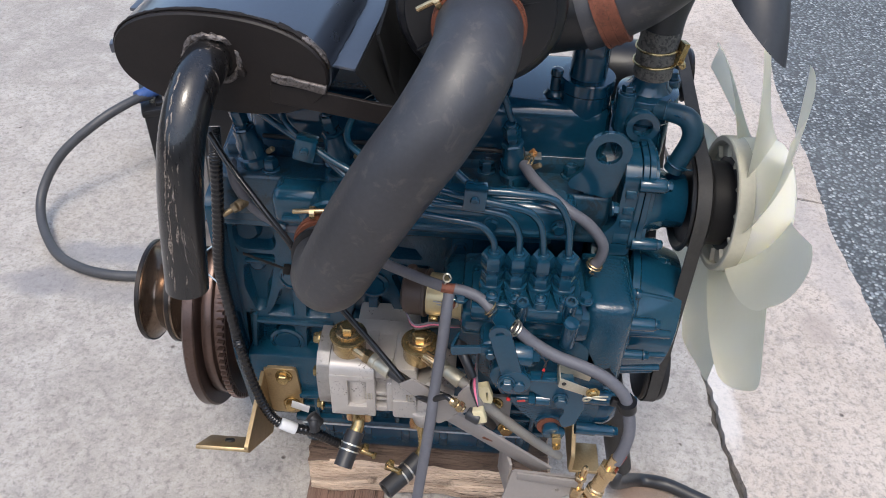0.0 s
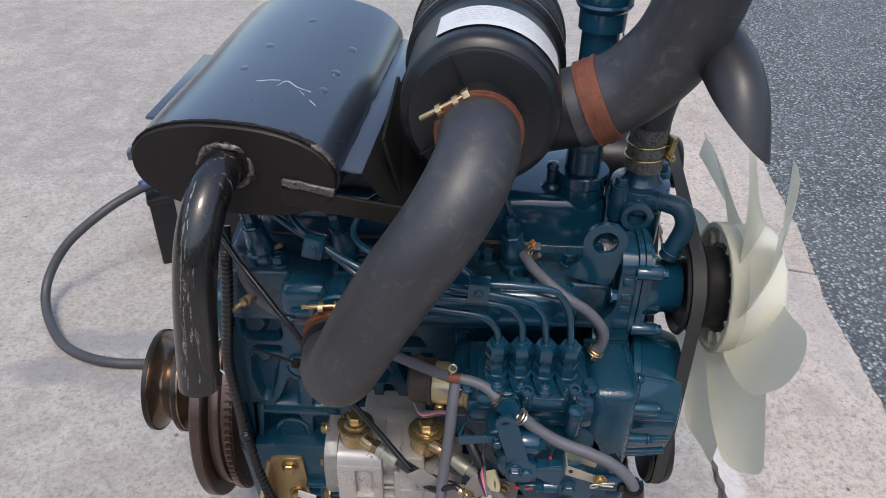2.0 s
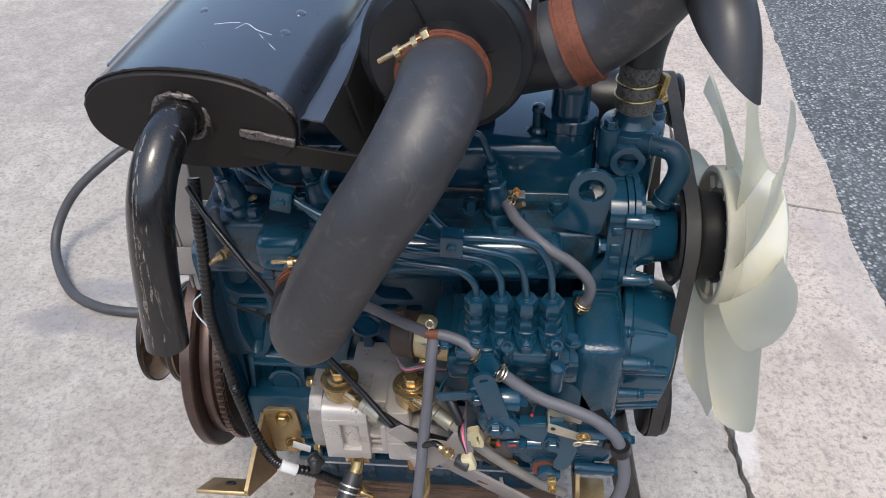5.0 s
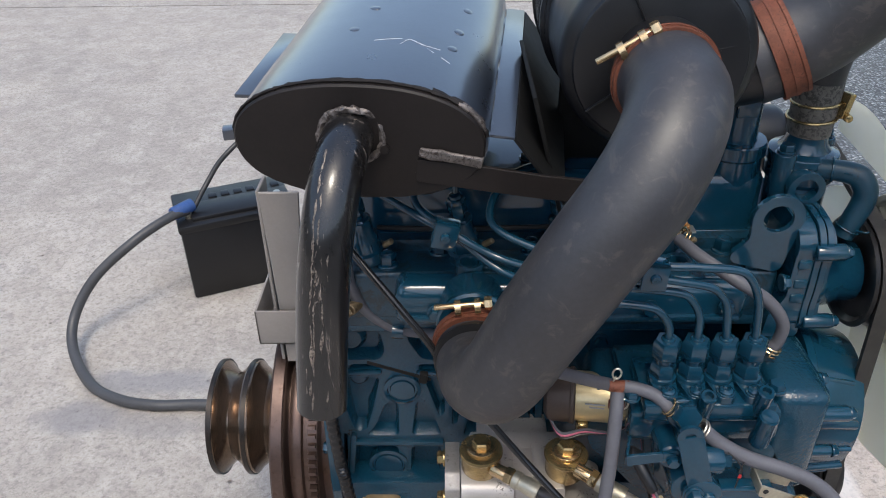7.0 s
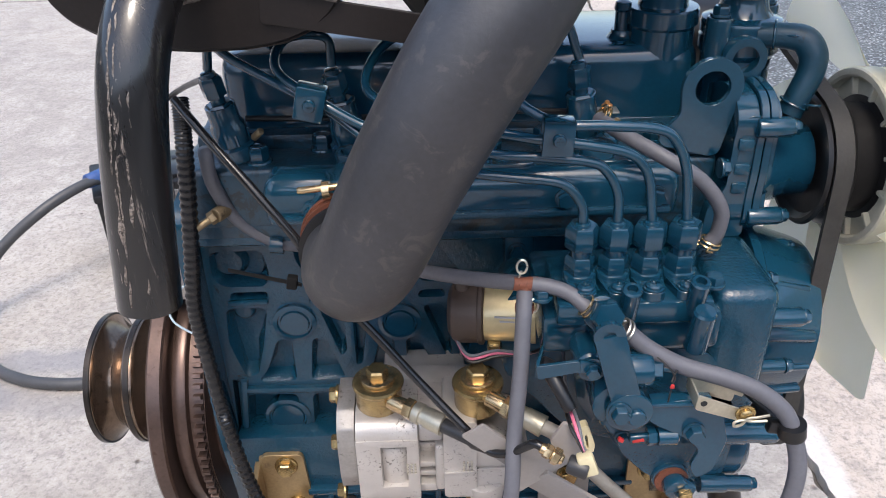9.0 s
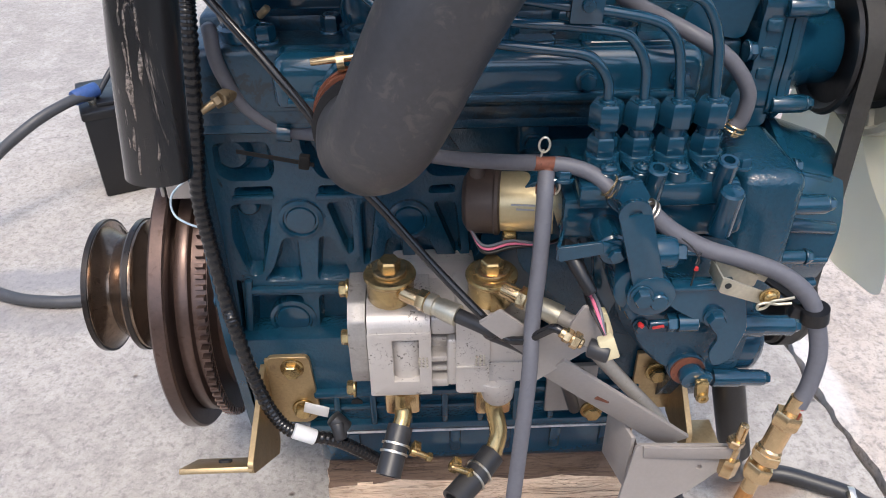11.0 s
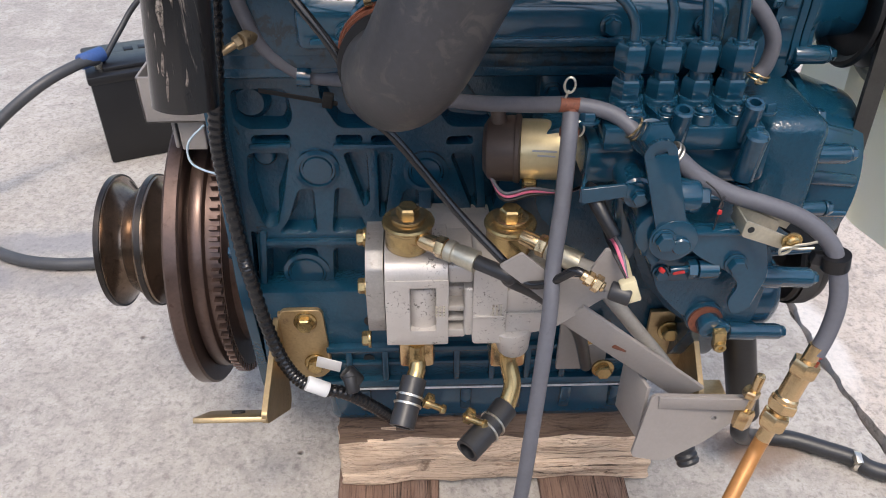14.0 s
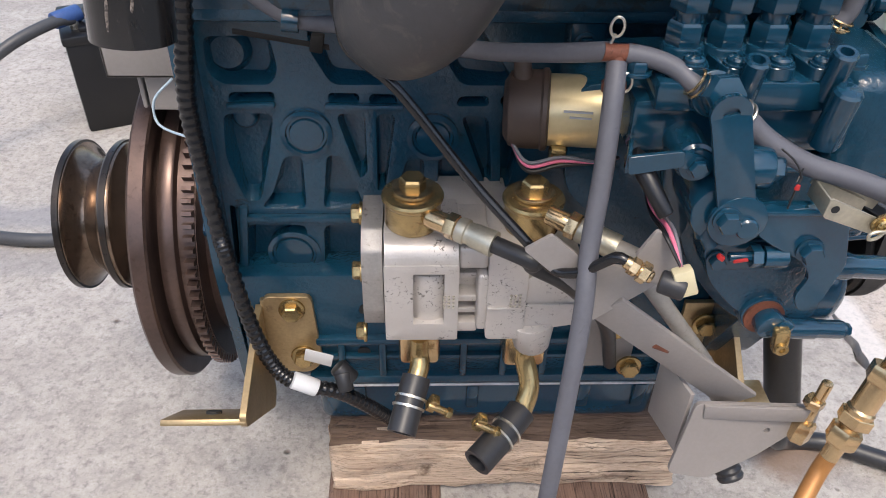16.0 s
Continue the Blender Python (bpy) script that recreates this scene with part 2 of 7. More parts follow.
def concrete(name, warm):
    m, nt, b = nodes_of(name)
    v = coords(nt)
    cloud = noise_tex(nt, v, 1.3, 6, 0.6, 0.5)
    mid = noise_tex(nt, v, 9.0, 7, 0.65, 0.6)
    fine = noise_tex(nt, v, 95.0, 5, 0.7)
    base = mixed(nt, warm, (0.412, 0.377, 0.336), (0.56, 0.485, 0.42))
    dark = mixed(nt, warm, (0.288, 0.264, 0.244), (0.336, 0.280, 0.236))
    col = mixed(nt, ramp(nt, cloud, [(0.34, grey(0.0)), (0.66, grey(0.85))]), base, dark)
    col = mixed(nt, ramp(nt, mid, [(0.42, grey(0)), (0.75, grey(0.65))]), col, mixed(nt, warm, (0.53, 0.5, 0.46), (0.56, 0.5, 0.45)))
    blot = noise_tex(nt, v, 34.0, 6, 0.7, 0.8)
    col = mixed(nt, ramp(nt, blot, [(0.32, grey(0.5)), (0.52, grey(0))]), col, (0.2, 0.182, 0.168))
    col = mixed(nt, ramp(nt, blot, [(0.55, grey(0)), (0.75, grey(0.4))]), col, (0.546, 0.520, 0.482))
    col = mixed(nt, ramp(nt, fine, [(0.34, grey(0.75)), (0.5, grey(0))]), col, (0.2, 0.18, 0.166))
    grit = noise_tex(nt, v, 230.0, 4, 0.75)
    col = mixed(nt, ramp(nt, grit, [(0.34, grey(0.5)), (0.46, grey(0))]), col, (0.2, 0.18, 0.165))
    col = mixed(nt, ramp(nt, grit, [(0.58, grey(0)), (0.68, grey(0.4))]), col, (0.6, 0.57, 0.54))
    # small dark pits and chips
    vor = node(nt, "ShaderNodeTexVoronoi", Scale=26.0, Randomness=1.0)
    nt.links.new(v, vor.inputs["Vector"])
    pit = ramp(nt, vor.outputs["Distance"], [(0.05, grey(1)), (0.14, grey(0))])
    rare = ramp(nt, noise_tex(nt, v, 19, 3), [(0.57, grey(0)), (0.63, grey(1))])
    pits = mixed(nt, 1.0, pit, rare, "MULTIPLY")
    col = mixed(nt, pits, col, (0.160, 0.128, 0.112))
    # worn streaks
    streak = noise_tex(nt, coords(nt, (1.2, 9, 1)), 3.0, 8, 0.7, 0.3)
    col = mixed(nt, ramp(nt, streak, [(0.58, grey(0)), (0.72, grey(0.18))]), col, (0.272, 0.248, 0.232))
    nt.links.new(col, b.inputs["Base Color"])
    b.inputs["Roughness"].default_value = 0.85
    bump(nt, b, [(grit, 0.45, 0.0015), (fine, 0.5, 0.003), (mid, 0.5, 0.005), (pits, 0.8, -0.004)])
    return m, nt, b


def asphalt_mat():
    m, nt, b = nodes_of("asphalt_with_bare_aggregate")
    v = coords(nt)
    vor = node(nt, "ShaderNodeTexVoronoi", Scale=105.0, Randomness=1.0)
    nt.links.new(v, vor.inputs["Vector"])
    sep = nt.nodes.new("ShaderNodeSeparateColor")
    nt.links.new(vor.outputs["Color"], sep.inputs[0])
    stone = ramp(nt, sep.outputs[0], [(0.0, (0.06, 0.072, 0.078)), (0.5, (0.15, 0.17, 0.182)), (0.82, (0.28, 0.31, 0.325)), (1.0, (0.5, 0.51, 0.5))])
    edge = ramp(nt, vor.outputs["Distance"], [(0.35, grey(0)), (0.62, grey(1))])
    col = mixed(nt, edge, stone, (0.045, 0.05, 0.055))
    cloud = noise_tex(nt, v, 2.0, 5, 0.6)
    col = mixed(nt, ramp(nt, cloud, [(0.3, grey(0.0)), (0.8, grey(0.35))]), col, (0.2, 0.21, 0.21))
    nt.links.new(col, b.inputs["Base Color"])
    b.inputs["Roughness"].default_value = 0.8
    inv = ramp(nt, vor.outputs["Distance"], [(0.0, grey(1)), (0.7, grey(0))])
    bump(nt, b, [(inv, 0.7, 0.004)])
    return m


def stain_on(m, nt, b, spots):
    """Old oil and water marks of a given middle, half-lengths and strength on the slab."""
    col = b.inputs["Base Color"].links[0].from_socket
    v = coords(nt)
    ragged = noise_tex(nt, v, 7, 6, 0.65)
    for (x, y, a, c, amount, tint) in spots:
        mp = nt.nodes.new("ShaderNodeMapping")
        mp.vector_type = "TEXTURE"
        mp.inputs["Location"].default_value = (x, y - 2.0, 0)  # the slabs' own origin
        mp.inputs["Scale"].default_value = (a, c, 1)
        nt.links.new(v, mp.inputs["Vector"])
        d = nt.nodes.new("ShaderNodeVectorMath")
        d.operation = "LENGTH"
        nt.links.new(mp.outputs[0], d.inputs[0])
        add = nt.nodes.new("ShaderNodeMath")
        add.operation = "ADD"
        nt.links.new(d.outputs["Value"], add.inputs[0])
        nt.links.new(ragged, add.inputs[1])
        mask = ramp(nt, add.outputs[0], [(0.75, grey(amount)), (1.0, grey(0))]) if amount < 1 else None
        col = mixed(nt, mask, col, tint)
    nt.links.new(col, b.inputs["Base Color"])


def wood(name, light, dark, across=False):
    m, nt, b = nodes_of(name)
    lay = (lambda p, q, r: (q, p, r)) if across else (lambda p, q, r: (p, q, r))
    mid = tuple(a * 0.7 + c * 0.3 for a, c in zip(light, dark))
    g = noise_tex(nt, coords(nt, lay(1.2, 26, 26)), 3.0, 9, 0.72, 1.2)
    f = noise_tex(nt, coords(nt, lay(5, 190, 190)), 3.0, 6, 0.75)
    col = ramp(nt, g, [(0.3, dark), (0.43, mid), (0.62, light)])
    col = mixed(nt, ramp(nt, f, [(0.36, grey(0.85)), (0.5, grey(0))]), col, dark)
    # grey weathering, dark blotches and open splits
    worn = noise_tex(nt, coords(nt, lay(3, 9, 9)), 4.0, 6, 0.65)
    col = mixed(nt, ramp(nt, worn, [(0.55, grey(0)), (0.75, grey(0.3))]), col, tuple(0.15 + 0.45 * c for c in light))
    blot = noise_tex(nt, coords(nt, lay(1, 2, 2)), 17, 6, 0.7, 0.6)
    col = mixed(nt, ramp(nt, blot, [(0.58, grey(0)), (0.68, grey(0.7))]), col, tuple(c * 0.4 for c in dark))
    split = noise_tex(nt, coords(nt, lay(0.9, 34, 34)), 2.2, 3, 0.5, 0.4)
    crack = ramp(nt, split, [(0.485, grey(0)), (0.5, grey(1)), (0.515, grey(0))])
    few = ramp(nt, noise_tex(nt, coords(nt), 9, 3), [(0.5, grey(0)), (0.6, grey(1))])
    lines = mixed(nt, 1.0, crack, few, "MULTIPLY")
    col = mixed(nt, lines, col, tuple(c * 0.25 for c in dark))
    nt.links.new(col, b.inputs["Base Color"])
    b.inputs["Roughness"].default_value = 0.85
    bump(nt, b, [(g, 0.8, 0.006), (f, 0.7, 0.002), (lines, 0.8, -0.004)])
    return m


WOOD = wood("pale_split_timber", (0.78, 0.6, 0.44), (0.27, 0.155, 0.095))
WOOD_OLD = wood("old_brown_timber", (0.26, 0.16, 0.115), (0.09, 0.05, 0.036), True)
WOOD_TOP = wood("dark_timber_top", (0.2, 0.13, 0.09), (0.055, 0.032, 0.023))
CONCRETE, cnt, cb = concrete("weathered_concrete", 0.0)
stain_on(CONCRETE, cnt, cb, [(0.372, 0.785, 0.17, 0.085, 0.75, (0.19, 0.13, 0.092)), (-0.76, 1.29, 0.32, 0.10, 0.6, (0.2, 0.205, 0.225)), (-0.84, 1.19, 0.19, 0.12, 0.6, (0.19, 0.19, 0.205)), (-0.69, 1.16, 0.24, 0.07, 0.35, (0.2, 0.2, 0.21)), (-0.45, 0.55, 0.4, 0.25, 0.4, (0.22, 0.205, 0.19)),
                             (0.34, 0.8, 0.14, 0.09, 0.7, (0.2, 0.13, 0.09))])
CONCRETE_EDGE, ent, eb = concrete("warm_concrete_strip", 1.0)
stain_on(CONCRETE_EDGE, ent, eb, [(0.79, 1.21, 0.1, 0.16, 0.5, (0.33, 0.28, 0.25)), (0.87, 1.45, 0.12, 0.5, 0.45, (0.36, 0.33, 0.32)), (0.92, 2.3, 0.1, 0.9, 0.4, (0.36, 0.33, 0.32)),
                                  (0.55, 1.0, 0.06, 0.3, 0.5, (0.72, 0.7, 0.68))])
ASPHALT = asphalt_mat()
SOIL = surface("joint_filler", (0.085, 0.076, 0.068), 0.9, 0, 0.4, 9, 120, 0.6)

# ---- mesh helpers ----
HOME = {}


def thing(name, at, label, category, group="", kind=""):
    ob = new(name)
    ob.empty_display_size = 0.03
    ob.location = at
    HOME[ob] = Vector(at)
    return tagged(ob, label, category, group, kind)


def finish(bm, name, mat, angle=33.0):
    bmesh.ops.recalc_face_normals(bm, faces=bm.faces[:])
    lim = radians(angle)
    for e in bm.edges:
        e.smooth = not (len(e.link_faces) == 2 and e.calc_face_angle(0.0) > lim)
    for f in bm.faces:
        f.smooth = True
    me = bpy.data.meshes.new(name)
    bm.to_mesh(me)
    bm.free()
    me.materials.append(mat)
    return me


def part(name, bm, mat, parent, label="", angle=33.0):
    home = HOME[parent]
    bmesh.ops.translate(bm, verts=bm.verts[:], vec=-home)
    ob = new(name, finish(bm, name, mat, angle))
    ob.parent = parent
    HOME[ob] = home
    return tagged(ob, label)


def single(name, bm, mat, at, label, category, group="", kind="", angle=33.0):
    """A thing that is one mesh."""
    bmesh.ops.translate(bm, verts=bm.verts[:], vec=-Vector(at))
    ob = new(name, finish(bm, name, mat, angle))
    ob.location = at
    HOME[ob] = Vector(at)
    return tagged(ob, label, category, group, kind)


def place(name, me, parent, m, label=""):
    """A piece on a shared mesh, at the world pose m."""
    ob = new(name, me)
    ob.parent = parent
    ob.matrix_basis = Matrix.Translation(-HOME[parent]) @ m
    HOME[ob] = HOME[parent]
    return tagged(ob, label)


def merge(bm, tmp):
    me = bpy.data.meshes.new("tmp")
    tmp.to_mesh(me)
    tmp.free()
    bm.from_mesh(me)
    bpy.data.meshes.remove(me)
    return bm


def aim(a, d):
    """A pose at a whose z runs along d."""
    return Matrix.Translation(a) @ Vector(d).to_track_quat("Z", "Y").to_matrix().to_4x4()


def soften(t, width, seg=2, angle=30.0):
    es = [e for e in t.edges if len(e.link_faces) == 2 and e.calc_face_angle(0.0) > radians(angle)]
    if es and width > 0:
        bmesh.ops.bevel(t, geom=es, offset=width, segments=seg, affect="EDGES", profile=0.5, clamp_overlap=True)


def box(bm, c, s, rot=(0, 0, 0), bev=0.003, seg=2):
    t = bmesh.new()
    bmesh.ops.create_cube(t, size=1.0)
    bmesh.ops.scale(t, vec=s, verts=t.verts[:])
    soften(t, bev, seg)
    bmesh.ops.transform(t, matrix=pose(*c, *rot), verts=t.verts[:])
    return merge(bm, t)


def span(bm, lo, hi, bev=0.003, seg=2):
    c = [(a + b) / 2 for a, b in zip(lo, hi)]
    return box(bm, c, [abs(b - a) for a, b in zip(lo, hi)], bev=bev, seg=seg)


def bar(bm, a, b, w, h, up=(0, 0, 1), bev=0.002):
    """A straight bar from a to b, w wide and h along up."""
    a, b = Vector(a), Vector(b)
    x = (b - a).normalized()
    z = (Vector(up) - x * x.dot(Vector(up))).normalized()
    y = z.cross(x)
    m = Matrix((x, y, z)).transposed().to_4x4()
    m.translation = (a + b) / 2
    t = bmesh.new()
    bmesh.ops.create_cube(t, size=1.0)
    bmesh.ops.scale(t, vec=((b - a).length, w, h), verts=t.verts[:])
    soften(t, bev)
    bmesh.ops.transform(t, matrix=m, verts=t.verts[:])
    return merge(bm, t)


def cyl(bm, a, b, r, r2=None, seg=28, bev=0.0015):
    a, b = Vector(a), Vector(b)
    t = bmesh.new()
    bmesh.ops.create_cone(t, cap_ends=True, segments=seg, radius1=r, radius2=r if r2 is None else r2, depth=(b - a).length)
    soften(t, bev, 2, 50)
    bmesh.ops.transform(t, matrix=aim((a + b) / 2, b - a), verts=t.verts[:])
    return merge(bm, t)


def hexa(bm, a, d, af, h, bev=0.001):
    r = af / math.sqrt(3)
    return lathe(bm, a, Vector(d).normalized(), [(r * 0.96, 0), (r, h * 0.06), (r, h * 0.84), (r * 0.86, h), (0, h)], 6)


def lathe(bm, a, d, prof, seg=36, wobble=0.0):
    """Turned body: (radius, height) pairs along d from a."""
    t = bmesh.new()
    rings = []
    for r, h in prof:
        if r <= 1e-6:
            rings.append([t.verts.new((0, 0, h))])
        else:
            rings.append([t.verts.new((r * math.cos(k * math.tau / seg), r * math.sin(k * math.tau / seg), h)) for k in range(seg)])
    for p, q in zip(rings, rings[1:]):
        for k in range(seg):
            j = (k + 1) % seg
            if len(p) == 1 and len(q) > 1:
                t.faces.new((p[0], q[j], q[k]))
            elif len(q) == 1 and len(p) > 1:
                t.faces.new((p[k], p[j], q[0]))
            elif len(p) > 1:
                t.faces.new((p[k], p[j], q[j], q[k]))
    for end in (rings[0], rings[-1]):
        if len(end) > 1:
            t.faces.new(end)
    bmesh.ops.transform(t, matrix=aim(a, d), verts=t.verts[:])
    return merge(bm, t)


def curve_points(pts, n=6, closed=False):
    p = [Vector(q) for q in pts]
    out = []
    count = len(p) if closed else len(p) - 1
    for i in range(count):
        if closed:
            p0, p1, p2, p3 = p[i - 1], p[i], p[(i + 1) % len(p)], p[(i + 2) % len(p)]
        else:
            p1, p2 = p[i], p[i + 1]
            p0 = p[i - 1] if i else p1 * 2 - p2
            p3 = p[i + 2] if i + 2 < len(p) else p2 * 2 - p1
        for k in range(n):
            t = k / n
            out.append(0.5 * ((2 * p1) + (p2 - p0) * t + (2 * p0 - 5 * p1 + 4 * p2 - p3) * t * t + (3 * p1 - p0 - 3 * p2 + p3) * t ** 3))
    if not closed:
        out.append(p[-1])
    return out


def tube(bm, pts, r, seg=14, n=6, closed=False, hollow=0.0, shape=None, rib=0.0, rib_step=2):
    """A round hose or rod along smooth points. r: a radius, or one for each point given."""
    c = curve_points(pts, n, closed)
    m = len(c)
    if isinstance(r, (int, float)):
        radii = [r] * m
    else:
        radii = []
        for i in range(m):
            f = i / (m - 1) * (len(r) - 1)
            j = min(int(f), len(r) - 2)
            radii.append(r[j] + (r[j + 1] - r[j]) * (f - j))
    t = bmesh.new()
    ref = None
    rings = []
    for i in range(m):
        d = (c[(i + 1) % m] - c[i - 1]) if closed else (c[min(i + 1, m - 1)] - c[max(i - 1, 0)])
        d.normalize()
        if ref is None:
            ref = d.orthogonal().normalized()
        ref = (ref - d * ref.dot(d)).normalized()
        other = d.cross(ref)
        rr = radii[i] * (1 + rib * (1 if (i // rib_step) % 2 else -1)) if rib else radii[i]
        sx, sy = shape if shape else (1, 1)
        rings.append([t.verts.new(c[i] + (ref * math.cos(k * math.tau / seg) * sx + other * math.sin(k * math.tau / seg) * sy) * rr) for k in range(seg)])
    pairs = list(zip(rings, rings[1:])) + ([(rings[-1], rings[0])] if closed else [])
    for p, q in pairs:
        for k in range(seg):
            j = (k + 1) % seg
            t.faces.new((p[k], p[j], q[j], q[k]))
    if not closed:
        for ring, i, sgn in ((rings[0], 0, 1), (rings[-1], m - 1, -1)):
            if hollow:
                way = (c[min(i + 1, m - 1)] - c[max(i - 1, 0)]).normalized() * sgn
                mid = c[i]
                inner = [t.verts.new(mid + (v.co - mid) * (1 - hollow)) for v in ring]
                deep = [t.verts.new(v.co + way * radii[i] * 1.2) for v in inner]
                for k in range(seg):
                    j = (k + 1) % seg
                    t.faces.new((ring[k], ring[j], inner[j], inner[k]))
                    t.faces.new((inner[k], inner[j], deep[j], deep[k]))
                t.faces.new(deep)
            else:
                t.faces.new(ring)
    return merge(bm, t)


def plate(bm, outline, origin, u, v, thick, holes=(), bev=0.001, cuts=(), seg=1, draft=0.0):
    """A sheet cut to an outline (pairs along u and v from origin) with round holes (x, y, radius) and cut-outs, thick towards u x v."""
    u, v = Vector(u).normalized(), Vector(v)
    w = u.cross(v).normalized()
    v = w.cross(u)
    t = bmesh.new()
    loops = [outline] + [[(x + r * math.cos(k * math.tau / 20), y + r * math.sin(k * math.tau / 20)) for k in range(20)] for x, y, r in holes] + list(cuts)
    es = []
    for lp in loops:
        vs = [t.verts.new((x, y, 0)) for x, y in lp]
        es += [t.edges.new((vs[k], vs[(k + 1) % len(vs)])) for k in range(len(vs))]
    bmesh.ops.triangle_fill(t, edges=es, use_beauty=True, use_dissolve=False)
    got = bmesh.ops.extrude_face_region(t, geom=t.faces[:])
    bmesh.ops.translate(t, vec=(0, 0, thick), verts=[g for g in got["geom"] if isinstance(g, bmesh.types.BMVert)])
    if draft:  # pocket walls lean inwards towards the back, as cast
        for lp in cuts:
            cx, cy = sum(p[0] for p in lp) / len(lp), sum(p[1] for p in lp) / len(lp)
            for q in t.verts:
                if q.co.z < thick * 0.5 and any(abs(q.co.x - p[0]) + abs(q.co.y - p[1]) < 1e-6 for p in lp):
                    d = Vector((cx - q.co.x, cy - q.co.y, 0))
                    q.co += d * min(0.6, draft / max(d.length, 1e-6))
    bmesh.ops.recalc_face_normals(t, faces=t.faces[:])
    soften(t, bev, seg, 40 if not draft else 30)
    m = Matrix((u, v, w)).transposed().to_4x4()
    m.translation = Vector(origin)
    bmesh.ops.transform(t, matrix=m, verts=t.verts[:])
    return merge(bm, t)


def rounded(pts, r, n=4):
    """An outline with its corners rounded."""
    out = []
    for i, p in enumerate(pts):
        p = Vector(p)
        a, b = Vector(pts[i - 1]), Vector(pts[(i + 1) % len(pts)])
        d0, d1 = (a - p), (b - p)
        k = min(r, d0.length * 0.45, d1.length * 0.45)
        s, e = p + d0.normalized() * k, p + d1.normalized() * k
        for j in range(n + 1):
            f = j / n
            q = s * (1 - f) ** 2 + p * 2 * f * (1 - f) + e * f * f
            out.append((q.x, q.y))
    return out


def moulded(bm, x0, y0, x1, y1, r, steps, n=8):
    """A rounded block built up from its plan in steps (inset, height), with soft shoulders."""
    rings = []
    for d, z in steps:
        o = rounded([(x0 + d, y0 + d), (x1 - d, y0 + d), (x1 - d, y1 - d), (x0 + d, y1 - d)], max(r - d, 0.002), n)
        rings.append([bm.verts.new((x, y, z)) for x, y in o])
    for p, q in zip(rings, rings[1:]):
        for k in range(len(p)):
            j = (k + 1) % len(p)
            bm.faces.new((p[k], p[j], q[j], q[k]))
    bm.faces.new(rings[-1])
    bm.faces.new(rings[0][::-1])


def rough_up(bm, size, scale, axis=None):
    """Small uneven shifts of the vertices, as on castings and timber."""
    for v in bm.verts:
        n = noise.noise_vector(v.co * scale)
        v.co += Vector((n.x, n.y, n.z) if axis is None else [n[k] if k in axis else 0 for k in range(3)]) * size


def bolt_mesh(name, af, head, mat, flange=1.25, socket=False):
    b = bmesh.new()
    if flange:
        cyl(b, (0, 0, 0), (0, 0, head * 0.28), af * flange * 0.56, seg=20, bev=0.0004)
    if socket:
        lathe(b, (0, 0, 0), (0, 0, 1), [(af * 0.62, 0), (af * 0.62, head), (af * 0.34, head), (af * 0.3, head * 0.4)], 20)
    else:
        hexa(b, (0, 0, 0), (0, 0, 1), af, head, bev=af * 0.06)
    return finish(b, name, mat)


BOLT_BLUE = bolt_mesh("bolt", 0.013, 0.009, BLUE)
BOLT_SMALL = bolt_mesh("bolt", 0.010, 0.007, BLUE)
BOLT_GOLD = bolt_mesh("bolt", 0.017, 0.011, YELLOW_ZINC, 1.35)
BOLT_GOLD_SMALL = bolt_mesh("bolt", 0.013, 0.009, YELLOW_ZINC, 1.3)


def cross_screw(name, r, mat):
    b = bmesh.new()
    cyl(b, (0, 0, 0), (0, 0, 0.0016), r * 1.25, seg=22, bev=0.0004)
    lathe(b, (0, 0, 0.0012), (0, 0, 1), [(r, 0), (r * 1.0, 0.0022), (r * 0.86, 0.0036), (r * 0.55, 0.0044), (r * 0.5, 0.0026), (0, 0.0022)], 22)
    for q in (0, 90):
        for sx in (-1, 1):
            box(b, (sx * 0.39 * r * math.cos(radians(q)) * 0.9, sx * 0.39 * r * math.sin(radians(q)) * 0.9, 0.0052), (r * 0.3, r * 0.12, 0.0014), (0, 0, q), bev=0.0002)
    return finish(b, name, mat)


SCREW_BLUE = cross_screw("screw", 0.0068, BLUE)


def bolts(parent, me, spots, d=(0, -1, 0), name="bolt"):
    for k, p in enumerate(spots):
        place(name, me, parent, aim(p, d) @ pose(0, 0, 0, 0, 0, 17 * k))


def clip_ring(bm, c, d, r, w, t=0.0012, seg=32):
    """A flat band round a hose."""
    c, d = Vector(c), Vector(d).normalized()
    lathe(bm, c - d * w / 2, d, [(r, 0), (r + t, 0), (r + t, w), (r, w)], seg)

# ---- ground ----
base = bmesh.new()
bmesh.ops.create_grid(base, x_segments=2, y_segments=2, size=400)
bmesh.ops.translate(base, vec=(0, 0, -0.0175), verts=base.verts[:])
single("ground", base, SOIL, (0, 0, 0), "bare soil and filler under the slabs", "ground", kind="structure")


def ragged(a, b, step, amount):
    """Points from a to b with small uneven breaks."""
    a, b = Vector((*a, 0)), Vector((*b, 0))
    n = max(1, int((b - a).length / step))
    side = (b - a).cross(Vector((0, 0, 1))).normalized()
    out = []
    for k in range(n):
        p = a.lerp(b, k / n)
        s = (noise.noise(p * 9) * 0.7 + noise.noise(p * 37) * 0.5) * amount if k else 0
        p = p + side * s
        out.append((p.x, p.y))
    return out


def slab(bm, sides, top, thick):
    lp = []
    for a, b, step, amount in sides:
        lp += ragged(a, b, step, amount)
    plate(bm, lp, (0, 0, top - thick), (1, 0, 0), (0, 1, 0), thick, bev=0.002)


pavement = thing("pavement", (0, 2, 0), "weathered pale concrete slabs with open joints", "pavement", kind="structure")


